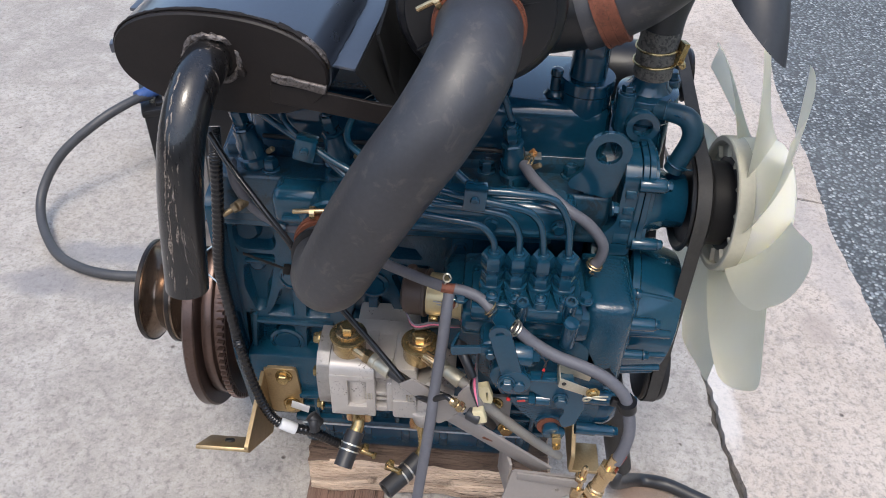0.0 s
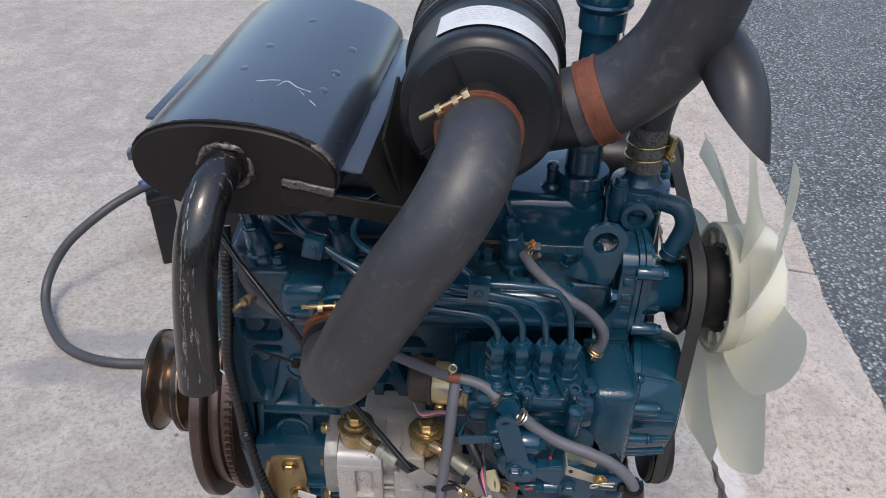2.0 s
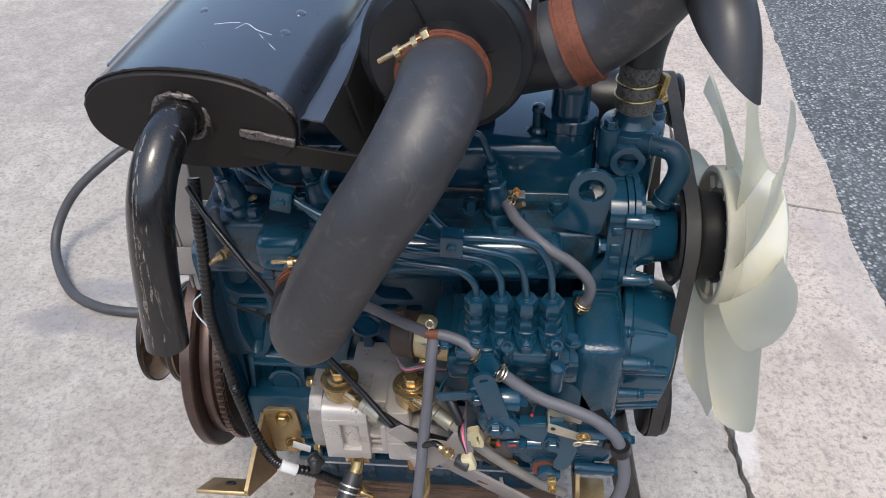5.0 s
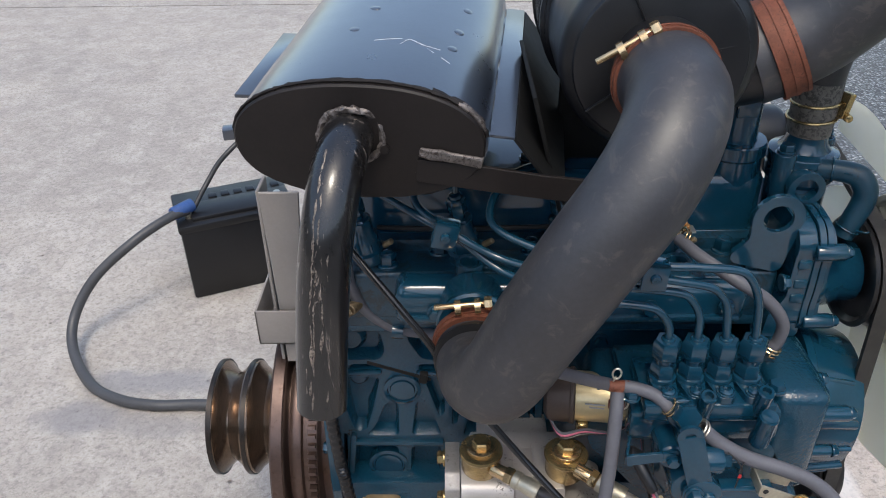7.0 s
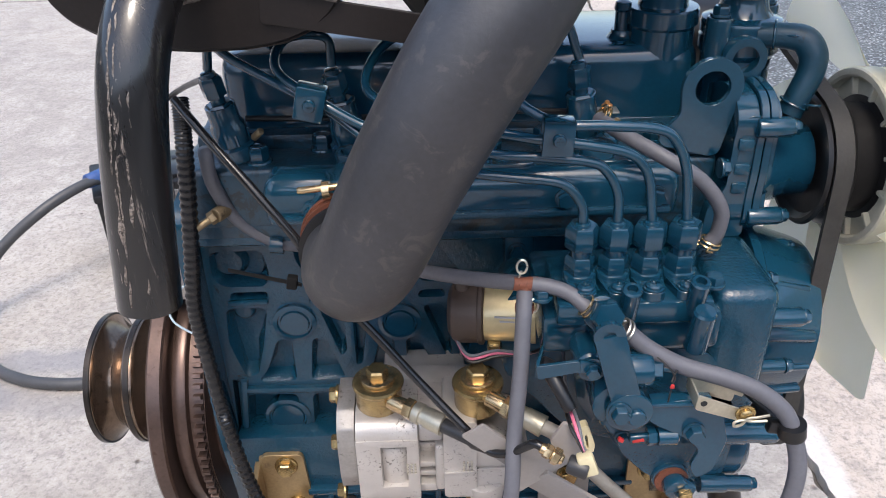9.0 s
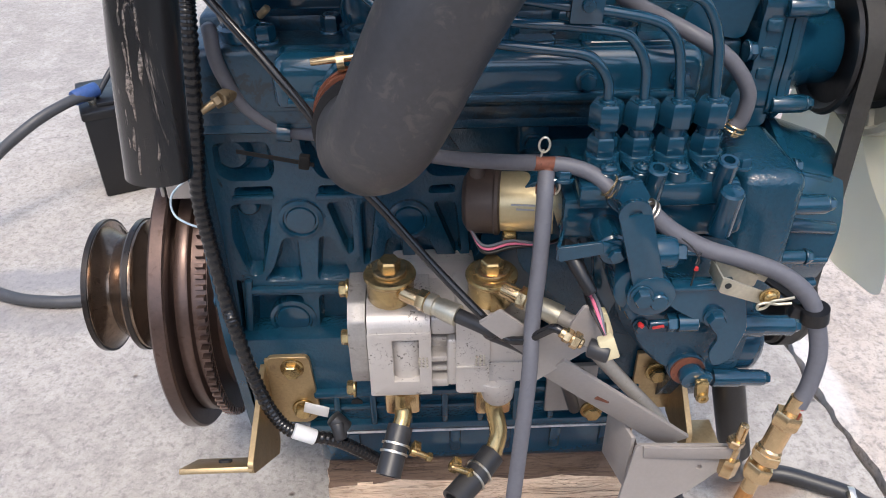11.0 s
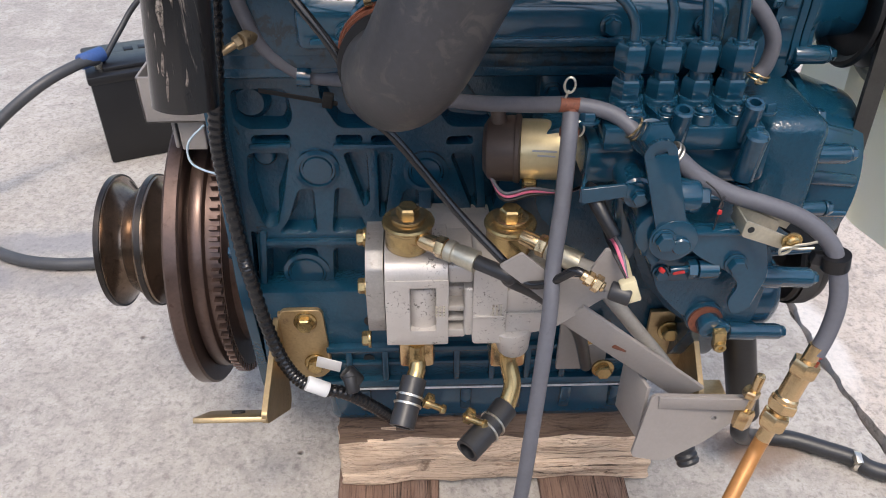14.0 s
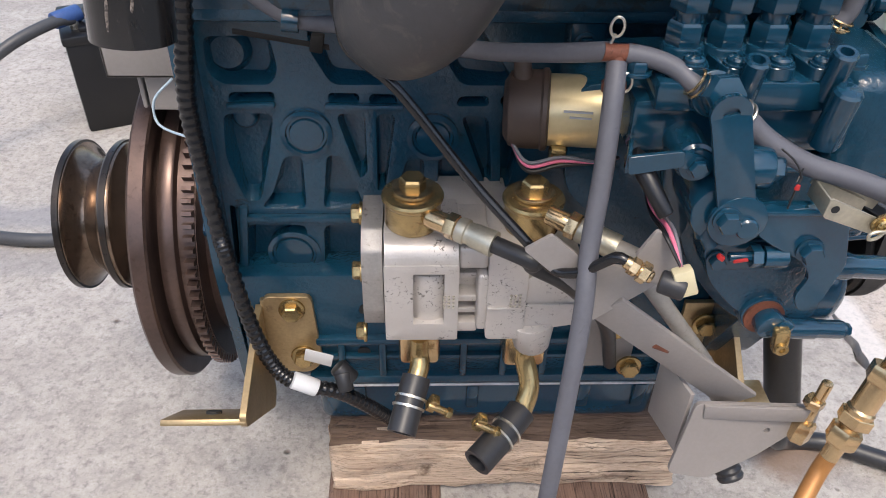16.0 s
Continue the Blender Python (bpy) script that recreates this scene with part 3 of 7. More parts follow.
def joint(y):
    """The open joint beside the engine, which wanders a little."""
    return float(np.interp(y, (-40, -1, 0.8, 0.94, 1.08, 1.17, 2.4, 3.2, 4.3, 60), (-1.0, 0.51, 0.537, 0.531, 0.537, 0.538, 0.595, 0.68, 0.754, 4.2)))


def kerbline(y):
    return float(np.interp(y, (-40, -1, 1.2, 1.56, 1.83, 2.35, 2.76, 4.36, 60), (-1.6, 0.80, 0.917, 0.935, 0.952, 0.99, 1.03, 1.183, 5.5)))


def along(f, y0, y1, step, amount, shift=0.0):
    n = max(2, int(abs(y1 - y0) / step))
    out = []
    for k in range(n):
        y = y0 + (y1 - y0) * k / n
        p = Vector((f(y), y, 0))
        q = p + Vector((shift * 300, 0, 0))  # each side crumbles in its own way
        out.append((f(y) + shift + (noise.noise(p * 3) * 0.8 + noise.noise(q * 12) * 0.4 + noise.noise(q * 43) * 0.3) * amount, y))
    return out


def slab_of(name_mat, lp, top, label=""):
    s = bmesh.new()
    plate(s, lp, (0, 0, top - 0.028), (1, 0, 0), (0, 1, 0), 0.028, bev=0.0025)
    return part("slab", s, name_mat, pavement, label)


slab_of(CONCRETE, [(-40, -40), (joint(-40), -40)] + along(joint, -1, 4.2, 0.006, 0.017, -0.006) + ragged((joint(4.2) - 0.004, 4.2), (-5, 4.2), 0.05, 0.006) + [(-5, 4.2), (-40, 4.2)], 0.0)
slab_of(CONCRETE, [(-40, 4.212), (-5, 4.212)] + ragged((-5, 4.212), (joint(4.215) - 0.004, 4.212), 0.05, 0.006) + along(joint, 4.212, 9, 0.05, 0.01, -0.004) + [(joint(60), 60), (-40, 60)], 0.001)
for y0, y1 in ((-1.0, 1.735), (1.742, 4.195), (4.205, 9.0)):
    d0 = 0.09 if y0 > 0 else 0.0
    slab_of(CONCRETE_EDGE, ragged((joint(y0) + 0.005, y0), (kerbline(y0), y0 - d0), 0.025, 0.005) + along(kerbline, y0 - d0, y1 - 0.09, 0.016, 0.016)
            + ragged((kerbline(y1 - 0.09), y1 - 0.09), (joint(y1) + 0.005, y1), 0.025, 0.005) + along(joint, y1, y0, 0.006, 0.017, 0.006), 0.001, "warmer narrow edge slab")
s = bmesh.new()
plate(s, [(0.5, -60), (80, -60), (80, 90), (0.5, 90), (0.5, 9.0), (1.3, 8.95), (0.97, 4.3), (0.78, 1.2), (0.7, -0.95), (0.5, -1.0)], (0, 0, -0.016), (1, 0, 0), (0, 1, 0), 0.012, bev=0)
single("road", s, ASPHALT, (1, 2, -0.016), "grey asphalt road with bare stone chippings", "road", kind="structure")

# unseen plain walls, added behind and beside the camera to cut low sky light
UNSEEN_WALL = surface("unseen_wall_grey", (0.24, 0.23, 0.215), 0.85, 0, 0.3, 0.8, 30, 0.3, dirt=(0.14, 0.13, 0.12), dirt_at=0.6)
for name, lo, hi in (("unseen_wall_south", (-7.0, -6.2, -0.016), (12.0, -6.0, 2.4)), ("unseen_wall_west", (-7.2, -6.2, -0.016), (-7.0, 14.0, 2.4)), ("unseen_wall_east", (12.0, -6.2, -0.016), (12.2, 14.0, 2.4))):
    b = bmesh.new()
    span(b, lo, hi, bev=0.01)
    single(name, b, UNSEEN_WALL, lo, "plain grey unseen wall added to shape light and reflections", "wall", kind="structure")

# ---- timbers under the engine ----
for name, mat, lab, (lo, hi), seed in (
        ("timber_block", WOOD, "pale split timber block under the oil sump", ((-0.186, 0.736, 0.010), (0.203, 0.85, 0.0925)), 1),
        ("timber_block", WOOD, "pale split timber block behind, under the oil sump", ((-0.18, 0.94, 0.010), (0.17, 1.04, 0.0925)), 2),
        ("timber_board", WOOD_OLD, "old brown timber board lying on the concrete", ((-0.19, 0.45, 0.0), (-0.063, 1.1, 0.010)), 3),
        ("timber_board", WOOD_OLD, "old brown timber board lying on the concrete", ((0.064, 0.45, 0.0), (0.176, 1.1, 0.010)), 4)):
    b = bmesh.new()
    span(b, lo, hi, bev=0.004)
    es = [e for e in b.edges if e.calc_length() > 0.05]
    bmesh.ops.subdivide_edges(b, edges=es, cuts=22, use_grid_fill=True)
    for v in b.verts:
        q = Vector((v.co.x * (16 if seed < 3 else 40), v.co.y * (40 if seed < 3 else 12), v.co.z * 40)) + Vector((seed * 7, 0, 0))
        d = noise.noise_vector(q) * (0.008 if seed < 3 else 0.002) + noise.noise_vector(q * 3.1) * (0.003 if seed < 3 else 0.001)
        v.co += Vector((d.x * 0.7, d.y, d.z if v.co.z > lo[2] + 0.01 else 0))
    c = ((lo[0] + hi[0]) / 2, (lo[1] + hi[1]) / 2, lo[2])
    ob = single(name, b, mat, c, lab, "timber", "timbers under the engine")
    if seed < 3:  # upward faces near the top take the darker timber, the rest stays pale
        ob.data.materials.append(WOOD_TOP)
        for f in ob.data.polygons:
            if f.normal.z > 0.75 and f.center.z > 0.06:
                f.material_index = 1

# ---- engine ----
CY, CZ = 0.93, 0.258
engine = thing("diesel_engine", (0.0, 0.9, 0.1), "dark blue painted four-cylinder diesel engine on timber blocks", "engine")

# crankcase with a web of ribs on its side
b = bmesh.new()
span(b, (-0.262, 0.804, 0.165), (0.2, 1.03, 0.575), bev=0.008)
span(b, (-0.262, 0.766, 0.165), (0.2, 0.81, 0.302), bev=0.007)
pockets = [  # outlines in x and z between the ribs
    [(-0.256, 0.527), (-0.204, 0.528), (-0.200, 0.500), (-0.206, 0.486), (-0.246, 0.486), (-0.257, 0.496)],
    [(-0.174, 0.548), (-0.150, 0.548), (-0.112, 0.486), (-0.158, 0.486), (-0.174, 0.516)],
    [(-0.070, 0.548), (-0.046, 0.548), (-0.006, 0.486), (-0.052, 0.486), (-0.070, 0.516)],
    [(-0.242, 0.4795), (-0.205, 0.4800), (-0.206, 0.4700), (-0.244, 0.4700)],
    [(-0.250, 0.4600), (-0.208, 0.4600), (-0.217, 0.4170), (-0.229, 0.3730), (-0.243, 0.3710), (-0.254, 0.4180)],
    [(-0.204, 0.4190), (-0.188, 0.4190), (-0.189, 0.3630), (-0.231, 0.3640), (-0.218, 0.3800)],
    [(-0.167, 0.4200), (-0.153, 0.4190), (-0.136, 0.3650), (-0.174, 0.3630)],
    [(-0.157, 0.4600), (-0.132, 0.4600), (-0.132, 0.4020), (-0.139, 0.3950)],
    [(-0.162, 0.4690), (-0.162, 0.4790), (-0.136, 0.4790), (-0.136, 0.4690)],
    [(-0.128, 0.4780), (-0.106, 0.4780), (-0.104, 0.4680), (-0.128, 0.4680)],
    [(-0.123, 0.4600), (-0.106, 0.4600), (-0.117, 0.3850), (-0.124, 0.3820)],
    [(-0.098, 0.4160), (-0.082, 0.4170), (-0.083, 0.3640), (-0.111, 0.3630)],
    [(-0.070, 0.4170), (-0.056, 0.4150), (-0.038, 0.3680), (-0.071, 0.3650)],
    [(-0.054, 0.4760), (-0.029, 0.4770), (-0.028, 0.4670), (-0.056, 0.4670)],
    [(-0.052, 0.4580), (-0.028, 0.4580), (-0.022, 0.3950), (-0.027, 0.3880)],
    [(-0.019, 0.4770), (0.002, 0.4770), (0.002, 0.4670), (-0.019, 0.4670)],
    [(-0.018, 0.4580), (0.005, 0.4580), (-0.006, 0.3900), (-0.014, 0.3880)],
    [(-0.246, 0.3460), (-0.191, 0.3450), (-0.192, 0.3120), (-0.216, 0.2700), (-0.254, 0.2710)],
    [(-0.175, 0.3450), (-0.137, 0.3450), (-0.142, 0.2670), (-0.179, 0.2690)],
    [(-0.2585, 0.3680), (-0.2530, 0.3660), (-0.2600, 0.2760), (-0.2640, 0.2760)]]
plate(b, [(-0.2610, 0.5650), (0.0730, 0.5650), (0.0970, 0.2870), (-0.0370, 0.2570), (-0.1410, 0.2500), (-0.2720, 0.2540)], (0, 0.806, 0), (1, 0, 0), (0, 0, 1), 0.018,
      cuts=[rounded(p, 0.008) for p in pockets], bev=0.004, seg=3, draft=0.0085)
part("crankcase", b, BLUE_CAST, engine)
for p, q, w, h, up in (((-0.246, 0.786, 0.468), (-0.205, 0.786, 0.469), 0.007, 0.006, (0, 0, 1)), ((-0.165, 0.786, 0.468), (-0.099, 0.786, 0.467), 0.007, 0.006, (0, 0, 1)),
                       ((-0.245, 0.786, 0.355), (-0.134, 0.786, 0.354), 0.009, 0.008, (0, 0, 1)), ((-0.245, 0.786, 0.369), (-0.256, 0.786, 0.274), 0.009, 0.008, (1, 0, 0))):
    b = bmesh.new()
    bar(b, p, q, w, h, up, bev=0.0025)
    part("casting_rib", b, BLUE_CAST, engine)
for c, r in (((-0.182, 0.784, 0.442), 0.018), ((-0.075, 0.784, 0.439), 0.018), ((-0.205, 0.786, 0.313), 0.021)):
    b = bmesh.new()
    lathe(b, (c[0], c[1] + 0.012, c[2]), (0, -1, 0), [(r + 0.004, 0), (r + 0.004, 0.012), (r, 0.013), (r - 0.001, 0.0105), (r - 0.003, 0.0105), (r - 0.004, 0.0125), (0, 0.0128)], 32)
    part("core_plug", b, BLUE, engine)
for c, r, h in (((-0.241, 0.789, 0.510), 0.016, 0.0075), ((-0.234, 0.785, 0.453), 0.01, 0.008), ((-0.179, 0.785, 0.289), 0.012, 0.016),
                ((-0.233, 0.785, 0.286), 0.011, 0.014), ((-0.138, 0.762, 0.283), 0.009, 0.01)):
    b = bmesh.new()
    cyl(b, (c[0], c[1] + 0.015, c[2]), (c[0], c[1] + 0.015 - h, c[2]), r * 1.3, r * 0.85, 28, 0.0025)
    part("casting_boss", b, BLUE_CAST, engine)
for c in ((-0.143, 0.764, 0.202), (-0.139, 0.764, 0.260)):
    b = bmesh.new()
    cyl(b, (c[0], 0.768, c[2]), (c[0], 0.7645, c[2]), 0.0065, seg=20, bev=0)
    part("threaded_hole_disc", b, HOLE, engine)
# pockets along the lower rail, as raised frames
b = bmesh.new()
span(b, (-0.2, 0.757, 0.162), (0.185, 0.80, 0.174), bev=0.003)
for k in range(9):
    x = -0.165 + k * 0.041
    bar(b, (x, 0.764, 0.172), (x, 0.764, 0.222), 0.014, 0.008, (1, 0, 0), bev=0.003)
bar(b, (-0.19, 0.764, 0.222), (0.18, 0.764, 0.222), 0.014, 0.009, (0, 0, 1), bev=0.003)
bar(b, (-0.19, 0.764, 0.198), (0.18, 0.764, 0.198), 0.008, 0.006, (0, 0, 1), bev=0.002)
part("lower_rail", b, BLUE_CAST, engine)
b = bmesh.new()
tube(b, [(-0.19, 0.7575, 0.1605), (-0.09, 0.757, 0.161), (0.02, 0.7575, 0.1605), (0.1, 0.757, 0.161), (0.18, 0.7575, 0.1605)], 0.0014, 6, 8)
part("sealant_bead", b, GASKET, engine)
# sump
b = bmesh.new()
span(b, (-0.195, 0.766, 0.0925), (0.17, 1.02, 0.161), bev=0.014, seg=4)
for k in range(6):
    bar(b, (-0.15 + k * 0.06, 0.768, 0.115), (-0.15 + k * 0.06, 0.764, 0.155), 0.01, 0.014, (1, 0, 0), bev=0.004)
part("sump", b, BLUE, engine)

# rear end plate
b = bmesh.new()
o = rounded([(0.758, 0.585), (0.754, 0.31), (0.782, 0.135), (0.86, 0.105), (1.0, 0.105), (1.06, 0.2), (1.06, 0.56), (1.0, 0.62)], 0.02)
plate(b, [(-y, z) for y, z in o], (-0.263, 0, 0), (0, -1, 0), (0, 0, 1), 0.011, bev=0.0015)
part("end_plate", b, BLUE, engine)
bolts(engine, BOLT_BLUE, [(-0.277, 0.785, 0.54), (-0.277, 0.79, 0.34), (-0.277, 0.82, 0.17)], (-1, 0, 0))

# flywheel with ring gear and belt pulley
flywheel = bmesh.new()
lathe(flywheel, (-0.285, CY, CZ), (-1, 0, 0), [(0.04, 0), (0.13, 0), (0.13, 0.01), (0.157, 0.0105), (0.157, 0.0225), (0.151, 0.024), (0.151, 0.0295), (0.159, 0.031), (0.16, 0.033),
                                              (0.16, 0.0435), (0.159, 0.0455), (0.149, 0.047), (0.149, 0.0488), (0.178, 0.0495), (0.1805, 0.0515), (0.1805, 0.0645), (0.1785, 0.067), (0.146, 0.068),
                                              (0.14, 0.06), (0.05, 0.058), (0.0, 0.058)], 96)
fw = part("flywheel", flywheel, FLYWHEEL, engine, "oiled brown steel flywheel")
t = bmesh.new()
N = 88
prof = []
for k in range(N):
    for f, r in ((0.0, 0.1585), (0.3, 0.1585), (0.42, 0.1675), (0.74, 0.1675), (0.88, 0.1585)):
        a = (k + f) * math.tau / N
        prof.append((r * math.cos(a), r * math.sin(a)))
va = [[t.verts.new((x, y, z)) for x, y in prof] for z in (0, 0.0095)]
vb = [[t.verts.new((0.15 * math.cos(2 * math.pi * k / (5 * N)), 0.15 * math.sin(2 * math.pi * k / (5 * N)), z)) for k in range(5 * N)] for z in (0, 0.0095)]
M = 5 * N
for k in range(M):
    j = (k + 1) % M
    t.faces.new((va[0][k], va[0][j], va[1][j], va[1][k]))
    t.faces.new((va[1][k], va[1][j], vb[1][j], vb[1][k]))
    t.faces.new((vb[0][k], vb[0][j], va[0][j], va[0][k]))
bmesh.ops.transform(t, matrix=aim((-0.2965, CY, CZ), (-1, 0, 0)), verts=t.verts[:])
part("ring_gear", t, FLYWHEEL, fw, "toothed steel starter ring gear", 20)
b = bmesh.new()
lathe(b, (-0.343, CY, CZ), (-1, 0, 0), [(0.045, 0), (0.07, 0.004), (0.079, 0.019), (0.081, 0.022), (0.0805, 0.0255), (0.0765, 0.027), (0.0655, 0.041), (0.064, 0.0445), (0.0655, 0.048), (0.0765, 0.061), (0.081, 0.0635),
                                       (0.0825, 0.067), (0.0825, 0.072), (0.081, 0.0755), (0.0765, 0.077), (0.0655, 0.091), (0.064, 0.0945), (0.0655, 0.098), (0.0765, 0.1105), (0.081, 0.1125), (0.0825, 0.116),
                                       (0.0815, 0.1205), (0.0775, 0.1225), (0.066, 0.116), (0.052, 0.098), (0.03, 0.094), (0, 0.094)], 80)
pulley = part("belt_pulley", b, PULLEY, engine, "worn two-groove steel belt pulley")
for h in (0.0222, 0.0695, 0.1165):
    b = bmesh.new()
    clip_ring(b, (-0.343 - h, CY, CZ), (-1, 0, 0), 0.0815, 0.0065, 0.0022, 80)
    part("pulley_rim", b, PULLEY_RIM, pulley)

# cylinder head
b = bmesh.new()
span(b, (-0.258, 0.757, 0.5675), (0.212, 1.0, 0.628), bev=0.007, seg=3)
span(b, (-0.25, 0.80, 0.62), (0.21, 0.99, 0.642), bev=0.006)
part("cylinder_head", b, BLUE_GRIMY_SHADED, engine)
# block deck under the head
b = bmesh.new()
span(b, (-0.257, 0.7585, 0.549), (0.150, 0.82, 0.5652), bev=0.004, seg=3)
part("block_deck", b, BLUE_CAST, engine)
for x, y in ((-0.189, 0.774), (-0.135, 0.798), (-0.087, 0.774), (-0.037, 0.798), (0.015, 0.774), (0.065, 0.798), (0.118, 0.774), (0.165, 0.798)):
    b = bmesh.new()
    cyl(b, (x, y, 0.625), (x, y, 0.6305), 0.0125, 0.0115, seg=24)
    hexa(b, (x, y, 0.630), (0, 0, 1), 0.0165, 0.0125)
    lathe(b, (x, y, 0.642), (0, 0, 1), [(0.0065, 0), (0.006, 0.001), (0.0045, 0.0012), (0.004, 0.0004), (0, 0.0004)], 18)
    part("head_bolt", b, BLUE, engine)
# open bores beside the manifold
for x in (-0.104, 0.0, 0.104):
    b = bmesh.new()
    lathe(b, (x, 0.7525, 0.618), (0, 0, 1), [(0.0165, 0), (0.0155, 0.012), (0.0145, 0.026), (0.0138, 0.0272), (0.0098, 0.0268), (0.009, 0.025), (0.0088, 0.006), (0, 0.006)], 30)
    part("open_boss", b, BLUE_CAST, engine)
# head gasket line
b = bmesh.new()
span(b, (-0.256, 0.7578, 0.5595), (0.21, 0.99, 0.576), bev=0.0008)
part("head_gasket", b, BLUE_GRIMY_SHADED, engine)

# intake manifold along the head: a rounded log with a sloped front, a rib below it and low pads on top
b = bmesh.new()
moulded(b, -0.180, 0.723, 0.172, 0.764, 0.012, [(0.004, 0.589), (0.001, 0.591), (0, 0.595), (0, 0.617), (0.0015, 0.623), (0.0045, 0.6285), (0.009, 0.632), (0.0135, 0.633)], 6)
part("intake_manifold", b, BLUE, engine)
b = bmesh.new()
bar(b, (-0.168, 0.7215, 0.597), (0.164, 0.7215, 0.597), 0.009, 0.007, (0, 0, 1), bev=0.0028)
part("manifold_rib", b, BLUE_CAST, engine)
b = bmesh.new()
for x0, x1 in ((-0.06, 0.05), (0.07, 0.158)):
    o = rounded([(x0, 0.735), (x1, 0.735), (x1, 0.757), (x0, 0.757)], 0.009)
    plate(b, o, (0, 0, 0.632), (1, 0, 0), (0, 1, 0), 0.0042, bev=0.002)
part("manifold_top_pad", b, BLUE, engine)
bolts(engine, BOLT_BLUE, [(-0.138, 0.722, 0.605), (-0.035, 0.722, 0.610), (0.074, 0.722, 0.610), (0.15, 0.722, 0.610)])
b = bmesh.new()
lathe(b, (-0.101, 0.735, 0.610), (0, -1, 0), [(0.034, 0), (0.034, 0.03), (0.0365, 0.034), (0.0365, 0.04), (0.034, 0.042), (0.028, 0.042), (0.027, 0.02), (0, 0.02)], 32)
part("intake_stub", b, BLUE, engine)

# rocker cover
FX, FY = 0.174, 0.848
b = bmesh.new()
moulded(b, -0.228, 0.816, 0.210, 0.962, 0.034, [(0, 0.642), (0.001, 0.690), (0.0025, 0.697), (0.006, 0.7025), (0.011, 0.7055), (0.018, 0.707)])
part("rocker_cover", b, BLUE, engine)
b = bmesh.new()
o = rounded([(-0.236, 0.813), (0.214, 0.813), (0.214, 0.97), (-0.236, 0.97)], 0.034, 8)
plate(b, o, (0, 0, 0.6345), (1, 0, 0), (0, 1, 0), 0.008, bev=0.0015)
part("cover_flange", b, BLUE, engine)
b = bmesh.new()
plate(b, rounded([(-0.237, 0.812), (0.215, 0.812), (0.215, 0.971), (-0.237, 0.971)], 0.034, 8), (0, 0, 0.6322), (1, 0, 0), (0, 1, 0), 0.0022, bev=0)
part("rocker_gasket", b, GASKET, engine, "bright gasket edge")
bolts(engine, BOLT_BLUE, [(-0.18, 0.86, 0.706), (-0.04, 0.86, 0.706)], (0, 0, 1))
for x in (0.139,):
    b = bmesh.new()
    lathe(b, (x, 0.85, 0.7045), (0, 0, 1), [(0.017, 0), (0.0125, 0.003), (0.0095, 0.007), (0.009, 0.01), (0.0065, 0.01), (0.0065, 0.026), (0.008, 0.028), (0.007, 0.034), (0, 0.037)], 20)
    part("cover_nut", b, BLUE, engine)
# oil filler
b = bmesh.new()
lathe(b, (FX, FY, 0.64), (0, 0, 1), [(0.0305, 0), (0.0305, 0.062), (0.0302, 0.078), (0.0325, 0.081), (0.0325, 0.094), (0.0312, 0.0955), (0.0225, 0.096), (0.0215, 0.1), (0.0205, 0.18),
                                    (0.0205, 0.272), (0.0, 0.272)], 40)
part("oil_filler_neck", b, BLUE, engine)
b = bmesh.new()
span(b, (FX - 0.011, FY - 0.0235, 0.765), (FX + 0.011, FY - 0.015, 0.787), bev=0.002)
part("filler_pad", b, BLUE, engine)
b = bmesh.new()
lathe(b, (FX, FY, 0.905), (0, 0, 1), [(0.0205, 0), (0.025, 0.002), (0.0255, 0.022), (0.029, 0.026), (0.0305, 0.029), (0.0295, 0.032), (0.0305, 0.035), (0.0305, 0.043),
                                     (0.0285, 0.046), (0.0, 0.046)], 44)
span(b, (FX - 0.005, FY - 0.02, 0.95), (FX + 0.005, FY + 0.02, 0.977), bev=0.0025)
cap = part("oil_cap", b, BLUE, engine)
txt = bpy.data.curves.new("oil_mark", "FONT")
txt.body, txt.size, txt.extrude, txt.align_x = "OIL", 0.011, 0.0005, "CENTER"
mark = new("oil_mark", txt)
mark.parent = cap
mark.matrix_basis = Matrix.Translation(-HOME[cap]) @ pose(FX - 0.016, FY - 0.006, 0.9515, 0, 0, 0)
txt.materials.append(BLUE)

# thermostat housing and water pump
TX, TY = 0.244, 0.84
b = bmesh.new()
lathe(b, (TX, TY, 0.62), (0, 0, 1), [(0.029, 0), (0.031, 0.03), (0.031, 0.072), (0.0355, 0.078), (0.0355, 0.09), (0.034, 0.092), (0.0355, 0.094), (0.0355, 0.103), (0.0345, 0.105), (0.026, 0.108),
                                    (0.0215, 0.114), (0.0195, 0.124), (0.0195, 0.18), (0, 0.18)], 36)
part("thermostat_housing", b, BLUE, engine)
for sx, sy in ((-1, -0.75), (1, 0.6)):
    b = bmesh.new()
    cyl(b, (TX + sx * 0.0275, TY + sy * 0.03, 0.685), (TX + sx * 0.0275, TY + sy * 0.03, 0.732), 0.0115, seg=20, bev=0.003)
    part("housing_lug", b, BLUE, engine)
bolts(engine, BOLT_BLUE, [(TX - 0.0275, TY - 0.0225, 0.732), (TX + 0.0275, TY + 0.018, 0.732)], (0, 0, 1))
R0 = (0.237, 0.797, 0.699)
b = bmesh.new()
lathe(b, (R0[0], 0.83, R0[2]), (0, -1, 0), [(0.024, 0), (0.0215, 0.012), (0.0195, 0.02), (0.0195, 0.031), (0.0185, 0.033), (0.0115, 0.033), (0.011, 0.016), (0, 0.016)], 36)
part("sensor_port", b, BLUE, engine)
